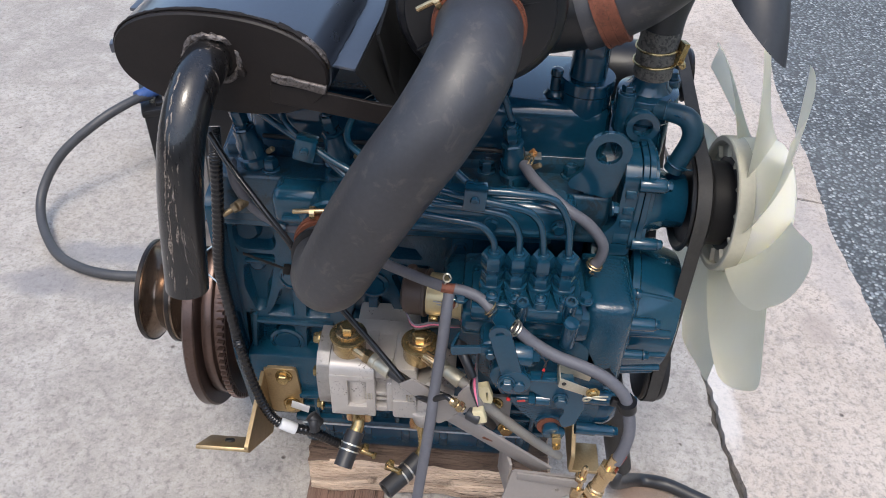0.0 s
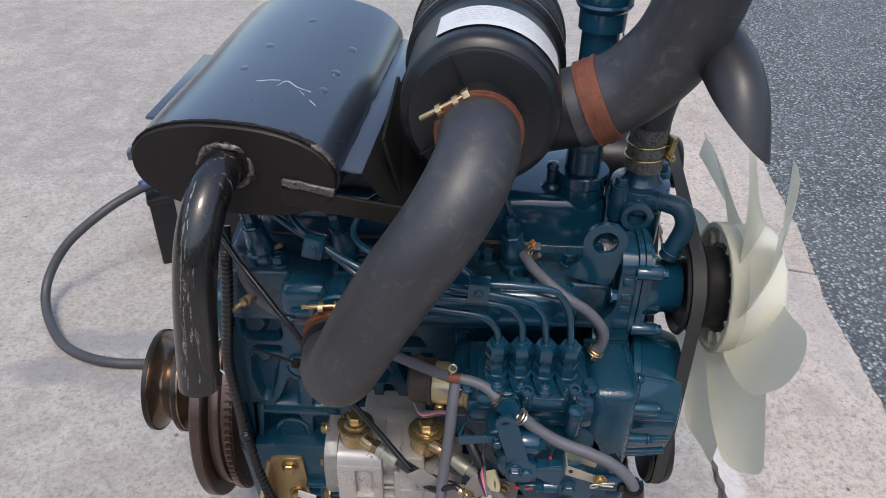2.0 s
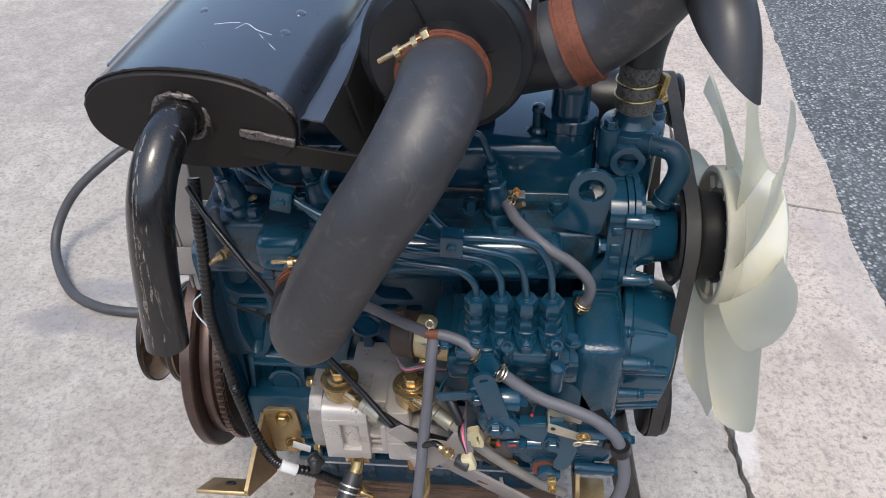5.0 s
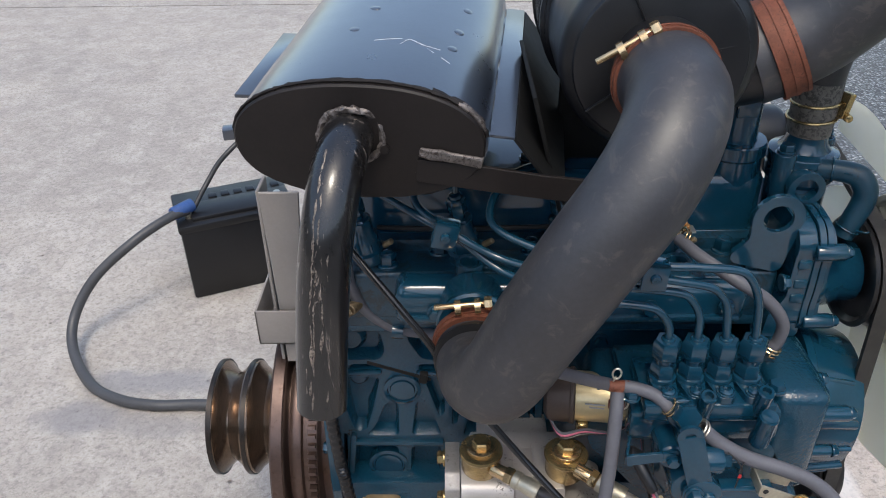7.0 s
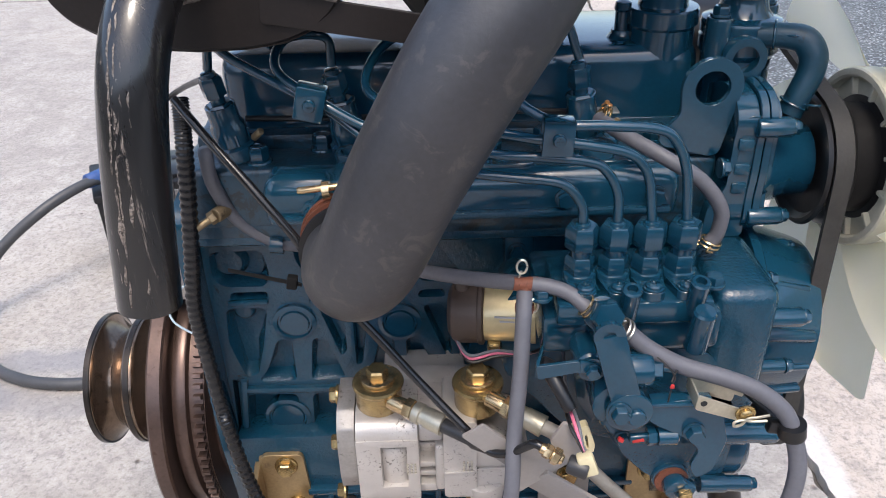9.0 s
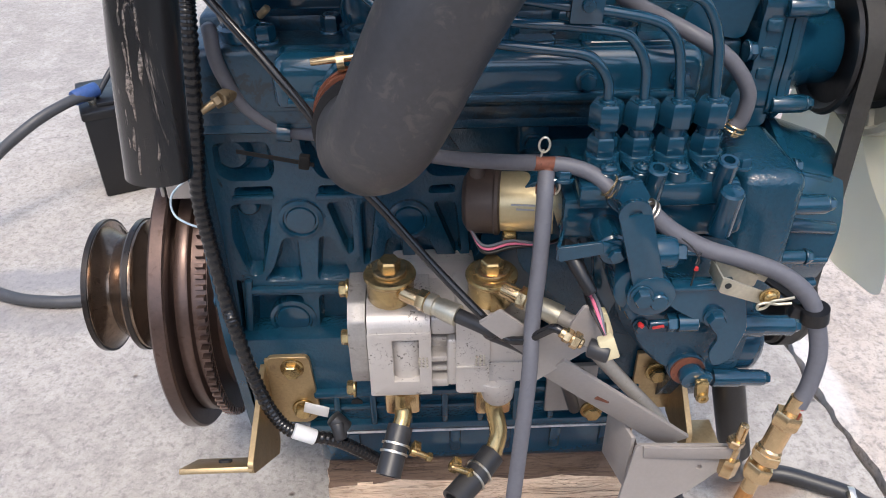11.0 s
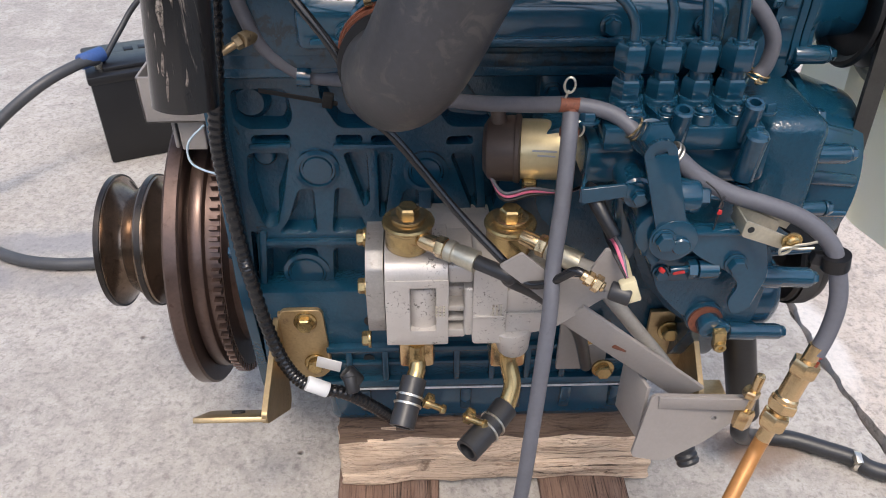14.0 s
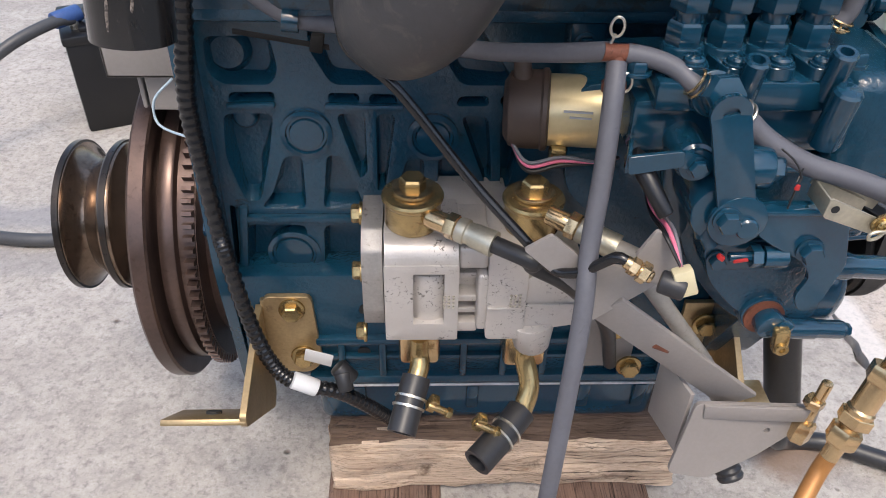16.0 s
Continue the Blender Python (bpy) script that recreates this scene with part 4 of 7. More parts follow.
# bypass pipe with its hose ends
b = bmesh.new()
tube(b, [(0.25, 0.812, 0.716), (0.268, 0.803, 0.7175), (0.283, 0.795, 0.7155), (0.2905, 0.789, 0.704), (0.29, 0.786, 0.69), (0.283, 0.783, 0.672), (0.277, 0.782, 0.655)], [0.0105, 0.011, 0.0118, 0.012, 0.0115, 0.011, 0.011], 20, 7)
part("bypass_pipe", b, BLUE_SPRAYED, engine, "rubber bypass hose painted over in blue")
for c, d in (((0.262, 0.8065, 0.717), (1, -0.45, 0.1)), ((0.28, 0.7825, 0.664), (0.4, 0, 1))):
    b = bmesh.new()
    tube(b, [aim(c, d) @ Vector((0.0122 * math.cos(a), 0.0122 * math.sin(a), 0)) for a in [j * math.tau / 16 for j in range(16)]], 0.0012, 8, 3, True)
    tube(b, [Vector(c) + Vector((0.003, -0.012, 0.003)), Vector(c) + Vector((0.01, -0.018, 0.004)), Vector(c) + Vector((0.016, -0.014, 0.002))], 0.0011, 6, 4)
    part("wire_clip", b, BLUE, engine)
FYC, FZ = 0.787, 0.609
# water pump: two flanged castings and the bearing snout
PUMP = rounded([(0.74, 0.668), (0.744, 0.648), (0.742, 0.615), (0.744, 0.59), (0.74, 0.572), (0.75, 0.556), (0.80, 0.546), (0.845, 0.57), (0.85, 0.63), (0.83, 0.672), (0.79, 0.688), (0.755, 0.684)], 0.012)
for x1, t1, k in ((0.236, 0.018, 0.95), (0.243, 0.0065, 1.0), (0.2505, 0.0065, 1.0), (0.256, 0.006, 0.9)):
    b = bmesh.new()
    plate(b, [(-(FYC + (y - FYC) * k), FZ + (z - FZ) * k) for y, z in PUMP], (x1, 0, 0), (0, -1, 0), (0, 0, 1), t1, bev=0.0022)
    part("water_pump" if x1 == 0.236 else "pump_flange", b, BLUE, engine)
b = bmesh.new()
lathe(b, (0.25, FYC, FZ), (1, 0, 0), [(0.043, 0), (0.041, 0.008), (0.038, 0.013), (0.037, 0.022), (0.034, 0.026), (0.032, 0.048), (0, 0.048)], 40)
part("bearing_snout", b, BLUE, engine)
for c, l, r in (((0.234, 0.7445, 0.658), 0.03, 0.0088), ((0.24, 0.744, 0.574), 0.03, 0.008), ((0.25, 0.762, 0.53), 0.042, 0.0085)):
    b = bmesh.new()
    cyl(b, c, (c[0] + l, c[1], c[2]), r, seg=22, bev=0.002)
    part("pump_bolt_boss", b, BLUE, engine)
    bolts(engine, BOLT_SMALL, [(c[0] + l, c[1], c[2])], (1, 0, 0))
for z in (0.635, 0.612, 0.594):
    b = bmesh.new()
    bar(b, (0.222, 0.747, z + 0.008), (0.2355, 0.7455, z + 0.008), 0.008, 0.011, (0, 0, 1), 0.0025)
    part("casting_pad", b, BLUE_CAST, engine)
# flat web of the timing case below the lifting eye, and the shelf under it
b = bmesh.new()
plate(b, rounded([(0.24, 0.668), (0.24, 0.553), (0.203, 0.553), (0.205, 0.583), (0.216, 0.598), (0.223, 0.622), (0.2255, 0.668)], 0.006), (0, 0.79, 0), (1, 0, 0), (0, 0, 1), 0.045, bev=0.002)
part("case_web", b, BLUE, engine)
b = bmesh.new()
span(b, (0.186, 0.658, 0.43), (0.2425, 0.748, 0.5525), bev=0.0035, seg=2)
part("case_shelf", b, BLUE, engine)
# timing case behind the pumps
b = bmesh.new()
o = rounded([(0.785, 0.60), (0.77, 0.545), (0.70, 0.52), (0.69, 0.33), (0.76, 0.2), (0.86, 0.15), (1.0, 0.16), (1.06, 0.3), (1.03, 0.6), (0.95, 0.65), (0.83, 0.65)], 0.02)
plate(b, [(-y, z) for y, z in o], (0.246, 0, 0), (0, -1, 0), (0, 0, 1), 0.046, bev=0.004)
part("timing_case", b, BLUE_CAST, engine)
b = bmesh.new()
lathe(b, (0.236, 0.766, 0.458), (1, -0.02, -0.14), [(0.096, 0), (0.095, 0.009), (0.091, 0.012), (0.081, 0.06), (0.079, 0.067), (0.073, 0.07), (0, 0.07)], 56)
cover = part("gear_cover", b, BLUE, engine)
for ang, r in ((128, 0.004), (158, 0.0075), (180, 0.004), (202, 0.005), (228, 0.004)):
    a = radians(ang)
    out = Vector((0, math.cos(a), math.sin(a)))
    b = bmesh.new()
    cyl(b, Vector((0.236, 0.766, 0.458)) + out * 0.0915, Vector((0.298, 0.765, 0.4495)) + out * 0.081, r, r * 0.8, 16, 0.0015)
    part("cover_rib", b, BLUE, cover)
for p, r in (((0.224, 0.69, 0.543), 0.007), ((0.245, 0.662, 0.523), 0.0085), ((0.242, 0.664, 0.469), 0.0065)):
    b = bmesh.new()
    cyl(b, (p[0] - 0.045, p[1], p[2]), (p[0] + 0.022, p[1], p[2]), r, seg=18, bev=0.002)
    part("bolt_boss", b, BLUE, engine)
    bolts(engine, BOLT_SMALL, [(p[0] + 0.022, p[1], p[2])], (1, 0, 0))
# fan pulley, belt, second pulley, fan
b = bmesh.new()
lathe(b, (0.296, FYC, FZ), (1, 0, 0), [(0.02, 0.006), (0.05, 0.006), (0.055, 0.0), (0.0585, 0.0), (0.0605, 0.003), (0.052, 0.012), (0.0605, 0.022), (0.0585, 0.025), (0.051, 0.026),
                                      (0.05, 0.03), (0.05, 0.05), (0.056, 0.051), (0.056, 0.057), (0.03, 0.057), (0, 0.057)], 56)
part("fan_pulley", b, DARK_STEEL, engine, "black painted steel fan pulley")
b = bmesh.new()
lathe(b, (0.294, 0.985, 0.672), (1, 0, 0), [(0.0, 0), (0.034, 0), (0.036, 0.004), (0.029, 0.016), (0.036, 0.028), (0.034, 0.032), (0.0, 0.032)], 32)
cyl(b, (0.2, 1.0, 0.665), (0.285, 1.0, 0.665), 0.042, seg=32, bev=0.01)
part("alternator", b, BLACK_PLASTIC, engine)
b = bmesh.new()
lathe(b, (0.294, 0.764, 0.351), (1, 0, 0), [(0.0, -0.06), (0.02, -0.06), (0.02, 0), (0.052, 0), (0.0545, 0.003), (0.0545, 0.006), (0.044, 0.015), (0.0545, 0.024), (0.0545, 0.028), (0.052, 0.032), (0.036, 0.032), (0.034, 0.022), (0.0, 0.022)], 56)
part("crank_pulley", b, DARK_STEEL, engine)


def belt_loop(wheels, n=14):
    """Outer tangent loop round pulleys (y, z, r), given counter-clockwise."""
    pts = []
    m = len(wheels)
    for i in range(m):
        y1, z1, r1 = wheels[i]
        y0, z0, r0 = wheels[i - 1]
        y2, z2, r2 = wheels[(i + 1) % m]

        def leave(ya, za, ra, yb, zb, rb):
            d = math.atan2(zb - za, yb - ya)
            off = math.acos((ra - rb) / math.hypot(yb - ya, zb - za))
            return d - off
        a0 = leave(y0, z0, r0, y1, z1, r1)
        a1 = leave(y1, z1, r1, y2, z2, r2)
        while a1 < a0:
            a1 += math.tau
        for k in range(n + 1):
            a = a0 + (a1 - a0) * k / n
            pts.append((y1 + r1 * math.cos(a), z1 + r1 * math.sin(a)))
    return pts


lp = belt_loop([(0.764, 0.351, 0.0545), (0.985, 0.672, 0.036), (FYC, FZ, 0.0605)], 24)
t = bmesh.new()
mid = (0.98, 0.45)
rows = []
for k, (y, z) in enumerate(lp):
    p0, p2 = lp[k - 1], lp[(k + 1) % len(lp)]
    d = Vector((p2[0] - p0[0], p2[1] - p0[1])).normalized()
    nrm = Vector((d.y, -d.x))
    rows.append([t.verts.new((0.308 + dx, y + nrm.x * h, z + nrm.y * h)) for dx, h in ((-0.005, -0.007), (-0.0078, 0.0025), (0.0078, 0.0025), (0.005, -0.007))])
for p, q in zip(rows, rows[1:] + rows[:1]):
    for k in range(4):
        j = (k + 1) % 4
        t.faces.new((p[k], p[j], q[j], q[k]))
part("fan_belt", t, BELT, engine, "worn black rubber fan belt")
fan = thing("cooling_fan", (0.35, FYC, FZ), "milky white nylon cooling fan with eight twisted blades", "fan")
b = bmesh.new()
lathe(b, (0.337, FYC, FZ), (1, 0, 0), [(0.056, 0.014), (0.056, 0.011), (0.071, 0.011), (0.072, 0.004), (0.074, 0.002), (0.079, 0.002), (0.0805, 0.0035), (0.0805, 0.02), (0.056, 0.022)], 64)
fan_hub = part("fan_hub", b, FAN_HUB, fan, "yellowed nylon hub ring")
for k in range(12):
    a = radians(30 * k + 8)
    b = bmesh.new()
    bar(b, (0.3475, FYC + 0.056 * math.cos(a), FZ + 0.056 * math.sin(a)), (0.3475, FYC + 0.0725 * math.cos(a), FZ + 0.0725 * math.sin(a)), 0.004, 0.009, (1, 0, 0), 0.001)
    part("hub_web", b, FAN_HUB, fan_hub)
b = bmesh.new()
lathe(b, (0.337, FYC, FZ), (1, 0, 0), [(0.06, 0.021), (0.0795, 0.0205), (0.0795, 0.058), (0.077, 0.064), (0.07, 0.068), (0.056, 0.068), (0.056, 0.021)], 64)
part("hub_drum", b, FAN, fan)
for k in range(8):
    t = bmesh.new()
    grid = []
    for i in range(15):
        f = i / 14
        g = f ** 0.75
        row = []
        for j in range(11):
            c = j / 10
            # leading edge at c 0, trailing edge at c 1; the pitch flattens and the blade sweeps forward towards its tip
            a0, a1 = -0.62 + 0.755 * g, 0.45 + 0.032 * g
            xa, xb = 0.3475 - 0.006 * g, 0.4 - 0.041 * g
            rr = 0.0775 + f * (0.136 + 0.0205 * c) - 0.009 * f ** 6 * (2 * c - 1) ** 4
            a = a0 + (a1 - a0) * c + k * math.tau / 8
            x = xa + (xb - xa) * c + 0.007 * math.sin(math.pi * c) * (0.5 + 0.5 * f)
            row.append(t.verts.new((x, FYC - rr * math.cos(a), FZ + rr * math.sin(a))))
        grid.append(row)
    for i in range(14):
        for j in range(10):
            t.faces.new((grid[i][j], grid[i + 1][j], grid[i + 1][j + 1], grid[i][j + 1]))
    bmesh.ops.solidify(t, geom=t.faces[:], thickness=0.0028)
    part("fan_blade", t, FAN, fan)
b = bmesh.new()
for k in range(4):
    a = radians(90 * k + 30)
    hexa(b, (0.369, FYC + 0.037 * math.cos(a), FZ + 0.037 * math.sin(a)), (1, 0, 0), 0.013, 0.008)
cyl(b, (0.353, FYC, FZ), (0.37, FYC, FZ), 0.052, seg=40, bev=0.002)
part("hub_plate", b, DARK_STEEL, fan, "black steel hub plate with bolts")

# lifting eye
b = bmesh.new()
H0 = (0.197, 0.756, 0.689)
o = [(0.0255 * math.cos(radians(a)), 0.0255 * math.sin(radians(a))) for a in range(0, 181, 15)]
o += rounded([(-0.0255, -0.001), (-0.0235, -0.022), (-0.038, -0.038), (-0.04, -0.044), (-0.036, -0.05), (0.006, -0.061), (0.0135, -0.058), (0.0255, -0.001)], 0.006)[4:-5]
plate(b, o, (H0[0], 0.762, H0[2]), (1, 0, 0), (0, 0, 1), 0.006, holes=[(0.0, 0.0, 0.0148)], bev=0.001)
part("lifting_eye", b, BLUE, engine)
b = bmesh.new()
span(b, (H0[0] - 0.02, 0.762, H0[2] - 0.066), (H0[0] + 0.006, 0.79, H0[2] - 0.04), bev=0.003)
part("lifting_eye_foot", b, BLUE, engine)
bolts(engine, BOLT_BLUE, [(0.209, 0.745, 0.622)], (1, 0, 0))

# ---- injectors and lines ----
INJ = [(-0.209 + 0.103 * k, 0.785, 0.64) for k in range(4)]
for x, y, z in INJ:
    b = bmesh.new()
    lean = Vector((-0.16, -0.1, 1)).normalized()
    o = Vector((x, y, z - 0.01))
    lathe(b, o, lean, [(0.019, 0), (0.019, 0.012), (0.0155, 0.014), (0.0155, 0.03), (0.013, 0.034), (0.013, 0.05), (0, 0.05)], 28)
    hexa(b, o + lean * 0.012, lean, 0.028, 0.014)
    hexa(b, o + lean * 0.038, lean, 0.022, 0.014)
    hexa(b, o + lean * 0.058, lean, 0.0175, 0.018)
    cyl(b, o + lean * 0.045, o + lean * 0.08, 0.0065, seg=16)
    part("injector", b, BLUE, engine)
    b = bmesh.new()
    cyl(b, o + Vector((0.017, -0.006, 0.018)), o + Vector((0.026, -0.012, 0.027)), 0.0033, seg=12)
    part("leak_off_nipple", b, OLD_BRASS, engine)

NUTS = [(0.077, 0.660, 0.618), (0.1035, 0.660, 0.618), (0.13, 0.660, 0.618), (0.1565, 0.660, 0.618)]
LINES = [
    [(0.077, 0.66, 0.618), (0.0755, 0.66, 0.634), (0.066, 0.66, 0.649), (0.053, 0.66, 0.656), (0.021, 0.661, 0.66), (-0.01, 0.664, 0.664), (-0.05, 0.682, 0.668), (-0.08, 0.70, 0.672), (-0.115, 0.715, 0.695),
     (-0.15, 0.725, 0.712), (-0.19, 0.745, 0.728), (-0.212, 0.765, 0.735), (-0.214, 0.776, 0.715)],
    [(0.1035, 0.66, 0.618), (0.1015, 0.66, 0.644), (0.092, 0.66, 0.6625), (0.079, 0.66, 0.671), (0.043, 0.66, 0.676), (0.007, 0.664, 0.678), (-0.04, 0.682, 0.681), (-0.08, 0.70, 0.684), (-0.12, 0.71, 0.704),
     (-0.155, 0.735, 0.722), (-0.15, 0.765, 0.738), (-0.12, 0.775, 0.735), (-0.112, 0.776, 0.715)],
    [(0.13, 0.66, 0.618), (0.1245, 0.66, 0.653), (0.116, 0.659, 0.6695), (0.103, 0.658, 0.679), (0.073, 0.657, 0.686), (0.03, 0.662, 0.691), (-0.04, 0.69, 0.697), (-0.085, 0.72, 0.71),
     (-0.07, 0.755, 0.735), (-0.03, 0.772, 0.742), (-0.01, 0.776, 0.715)],
    [(0.1565, 0.66, 0.618), (0.151, 0.66, 0.66), (0.1395, 0.659, 0.6855), (0.125, 0.658, 0.696), (0.09, 0.657, 0.7), (0.05, 0.662, 0.702), (0.02, 0.70, 0.715), (0.03, 0.745, 0.738),
     (0.07, 0.772, 0.748), (0.092, 0.776, 0.715)]]
for pts, (x, y, z) in zip(LINES, INJ):
    b = bmesh.new()
    tube(b, pts[:-1] + [(x - 0.0115, 0.7775, 0.711)], 0.0039, 12, 7)
    part("injection_line", b, BLUE, engine)
for c, tilt in (((-0.127, 0.698, 0.706), 14), ((0.053, 0.648, 0.694), 3)):
    b = bmesh.new()
    span(b, (c[0] - 0.0115, c[1], c[2] - 0.0135), (c[0] + 0.0115, c[1] + 0.004, c[2] + 0.0135), bev=0.0018)
    span(b, (c[0] - 0.0115, c[1] + 0.012, c[2] - 0.0135), (c[0] + 0.0115, c[1] + 0.016, c[2] + 0.0135), bev=0.0018)
    span(b, (c[0] - 0.0115, c[1], c[2] + 0.0095), (c[0] + 0.0115, c[1] + 0.016, c[2] + 0.0135), bev=0.0018)
    bmesh.ops.rotate(b, verts=b.verts[:], cent=c, matrix=Matrix.Rotation(radians(tilt), 3, "Y"))
    clip = part("line_clip", b, BLUE, engine)
    b = bmesh.new()
    lathe(b, (c[0], c[1] + 0.001, c[2]), (0, -1, 0), [(0.005, 0), (0.005, 0.003), (0.004, 0.005), (0, 0.005)], 18)
    for q in (0, 90):
        box(b, (c[0], c[1] - 0.0045, c[2]), (0.005, 0.001, 0.0012), (0, q, 0), bev=0)
    part("clip_screw", b, BLUE, clip)
# bracket holding the leak-off pipe
b = bmesh.new()
tube(b, [(-0.2, 0.795, 0.66), (-0.12, 0.795, 0.658), (0.0, 0.795, 0.66), (0.08, 0.795, 0.658), (0.11, 0.79, 0.656)], 0.0026, 10, 6)
part("leak_off_pipe", b, DARK_STEEL, engine, "thin black leak-off pipe")
b = bmesh.new()
span(b, (0.1045, 0.776, 0.6615), (0.1265, 0.79, 0.6632), bev=0.0005)
tab = part("leak_off_tab", b, TIN, engine, "bright tin tab with a copper nut")
b = bmesh.new()
hexa(b, (0.1165, 0.783, 0.6632), (0, 0, 1), 0.0085, 0.005)
cyl(b, (0.1165, 0.783, 0.667), (0.1165, 0.783, 0.6715), 0.0022, seg=12)
part("tab_nut", b, COPPER, tab)
# raised foundry marks on the head, worn past reading
for k in range(4):
    b = bmesh.new()
    span(b, (0.036 + 0.0055 * k, 0.7745, 0.6282), (0.0395 + 0.0055 * k, 0.7775, 0.6293), bev=0.0004)
    part("foundry_mark", b, BLUE, engine)

# ---- injection pump and governor ----
b = bmesh.new()
span(b, (0.056, 0.628, 0.545), (0.178, 0.70, 0.566), bev=0.004)
span(b, (0.046, 0.636, 0.512), (0.19, 0.74, 0.55), bev=0.006)
pump = part("injection_pump", b, BLUE, engine)
for x, y, z in NUTS:
    b = bmesh.new()
    cyl(b, (x, y, 0.56), (x, y, 0.578), 0.0135, seg=28, bev=0.002)
    hexa(b, (x, y, 0.576), (0, 0, 1), 0.0208, 0.0165)
    cyl(b, (x, y, 0.588), (x, y, 0.604), 0.0088, seg=24)
    hexa(b, (x, y, 0.5995), (0, 0, 1), 0.0225, 0.0195)
    cyl(b, (x, y, 0.616), (x, y, 0.621), 0.0065, seg=20)
    part("delivery_valve", b, BLUE, pump)
    b = bmesh.new()
    o = rounded([(x - 0.0125, y + 0.012), (x - 0.0125, y - 0.006), (x - 0.007, y - 0.03), (x + 0.009, y - 0.03), (x + 0.0125, y - 0.006), (x + 0.0125, y + 0.012)], 0.006)
    plate(b, o, (0, 0, 0.5655), (1, 0, 0), (0, 1, 0), 0.008, bev=0.0015)
    part("valve_flange", b, BLUE, pump)
bolts(pump, SCREW_BLUE, [(x + 0.001, 0.638, 0.5735) for x, y, z in NUTS], (0, 0, 1), "screw")
for c, h in (((0.111, 0.625, 0.570), 0.026), ((0.162, 0.625, 0.575), 0.026), ((0.164, 0.612, 0.549), 0.034)):
    b = bmesh.new()
    lo, hi = Vector((c[0], c[1] + 0.008, c[2] - 0.02)), Vector((c[0], c[1], c[2] + h - 0.014))
    tall = (hi - lo).length
    if h < 0.03:
        lathe(b, lo, hi - lo, [(0.0076, 0), (0.0076, tall - 0.0015), (0.0064, tall), (0.0042, tall), (0.0038, tall - 0.006), (0, tall - 0.006)], 24)
    else:
        lathe(b, lo, hi - lo, [(0.0092, 0), (0.0088, tall * 0.6), (0.0088, tall - 0.002), (0.0074, tall), (0.0034, tall + 0.0004), (0, tall + 0.001)], 24)
    part("pump_stud_cap", b, BLUE, pump)
bolts(pump, BOLT_BLUE, [(0.045, 0.64, 0.566), (0.18, 0.645, 0.57)], (0, 0, 1))
bolts(engine, BOLT_BLUE, [(0.040, 0.765, 0.533)])
b = bmesh.new()
q = (0.042, 0.775, 0.526)
span(b, (q[0] - 0.014, 0.765, q[2] - 0.014), (q[0] + 0.014, 0.80, q[2] + 0.03), bev=0.004)
part("hose_bracket_pad", b, BLUE, engine)
# governor housing: a rounded casting, its lower cover and the barrel beside it
b = bmesh.new()
o = rounded([(0.02, 0.535), (0.195, 0.535), (0.205, 0.5), (0.24, 0.44), (0.24, 0.385), (0.205, 0.36), (0.15, 0.355), (0.085, 0.375), (0.05, 0.42), (0.02, 0.45)], 0.02)
plate(b, o, (0, 0.75, 0), (1, 0, 0), (0, 0, 1), 0.06, bev=0.008, seg=3)
o = rounded([(0.074, 0.512), (0.123, 0.512), (0.189, 0.503), (0.206, 0.47), (0.226, 0.423), (0.222, 0.352), (0.173, 0.35), (0.142, 0.372), (0.112, 0.409), (0.097, 0.445), (0.078, 0.483)], 0.014)
plate(b, o, (0, 0.70, 0), (1, 0, 0), (0, 0, 1), 0.055, bev=0.009, seg=3)
span(b, (0.185, 0.645, 0.43), (0.24, 0.74, 0.56), bev=0.012, seg=3)
gov = part("governor_housing", b, BLUE_CAST, engine)
b = bmesh.new()
plate(b, rounded([(0.102, 0.466), (0.130, 0.476), (0.168, 0.466), (0.184, 0.425), (0.172, 0.388), (0.142, 0.392), (0.113, 0.424)], 0.012), (0, 0.655, 0), (1, 0, 0), (0, 0, 1), 0.042, bev=0.008, seg=3)
part("governor_cover", b, BLUE_CAST, gov)
b = bmesh.new()
plate(b, rounded([(0.104, 0.459), (0.150, 0.461), (0.164, 0.446), (0.156, 0.437), (0.118, 0.436), (0.104, 0.446)], 0.006), (0, 0.616, 0), (1, 0, 0), (0, 0, 1), 0.007, bev=0.0016, seg=2)
part("screw_flange", b, BLUE, gov)
b = bmesh.new()
lathe(b, (0.185, 0.686, 0.366), (1, 0, 0), [(0.0, 0), (0.039, 0), (0.039, 0.05), (0.036, 0.058), (0.03, 0.064), (0.0, 0.066)], 44)
part("governor_barrel", b, BLUE, gov)
for p, r0, l in (((0.2, 0.642, 0.414), 0.0105, 0.06), ((0.2, 0.642, 0.35), 0.0088, 0.048)):
    b = bmesh.new()
    lathe(b, p, (1, 0, -0.06), [(0.0, 0), (r0, 0), (r0, l * 0.5), (r0 * 0.86, l * 0.54), (r0 * 0.86, l - 0.002), (r0 * 0.74, l), (0, l)], 26)
    part("bolt_boss", b, BLUE, gov)
    place("bolt", BOLT_SMALL, gov, aim(Vector(p) + Vector((l - 0.001, 0, -0.06 * l)), (1, 0, -0.06)))
# recessed panel left of the levers
b = bmesh.new()
plate(b, rounded([(0.073, 0.517), (0.096, 0.515), (0.1, 0.452), (0.094, 0.432), (0.079, 0.462)], 0.005), (0, 0.65, 0), (1, 0, 0), (0, 0, 1), 0.012, bev=0.003, seg=2)
part("side_panel", b, BLUE, gov)
bolts(gov, BOLT_SMALL, [(0.1125, 0.6085, 0.4465), (0.153, 0.6085, 0.4465)])
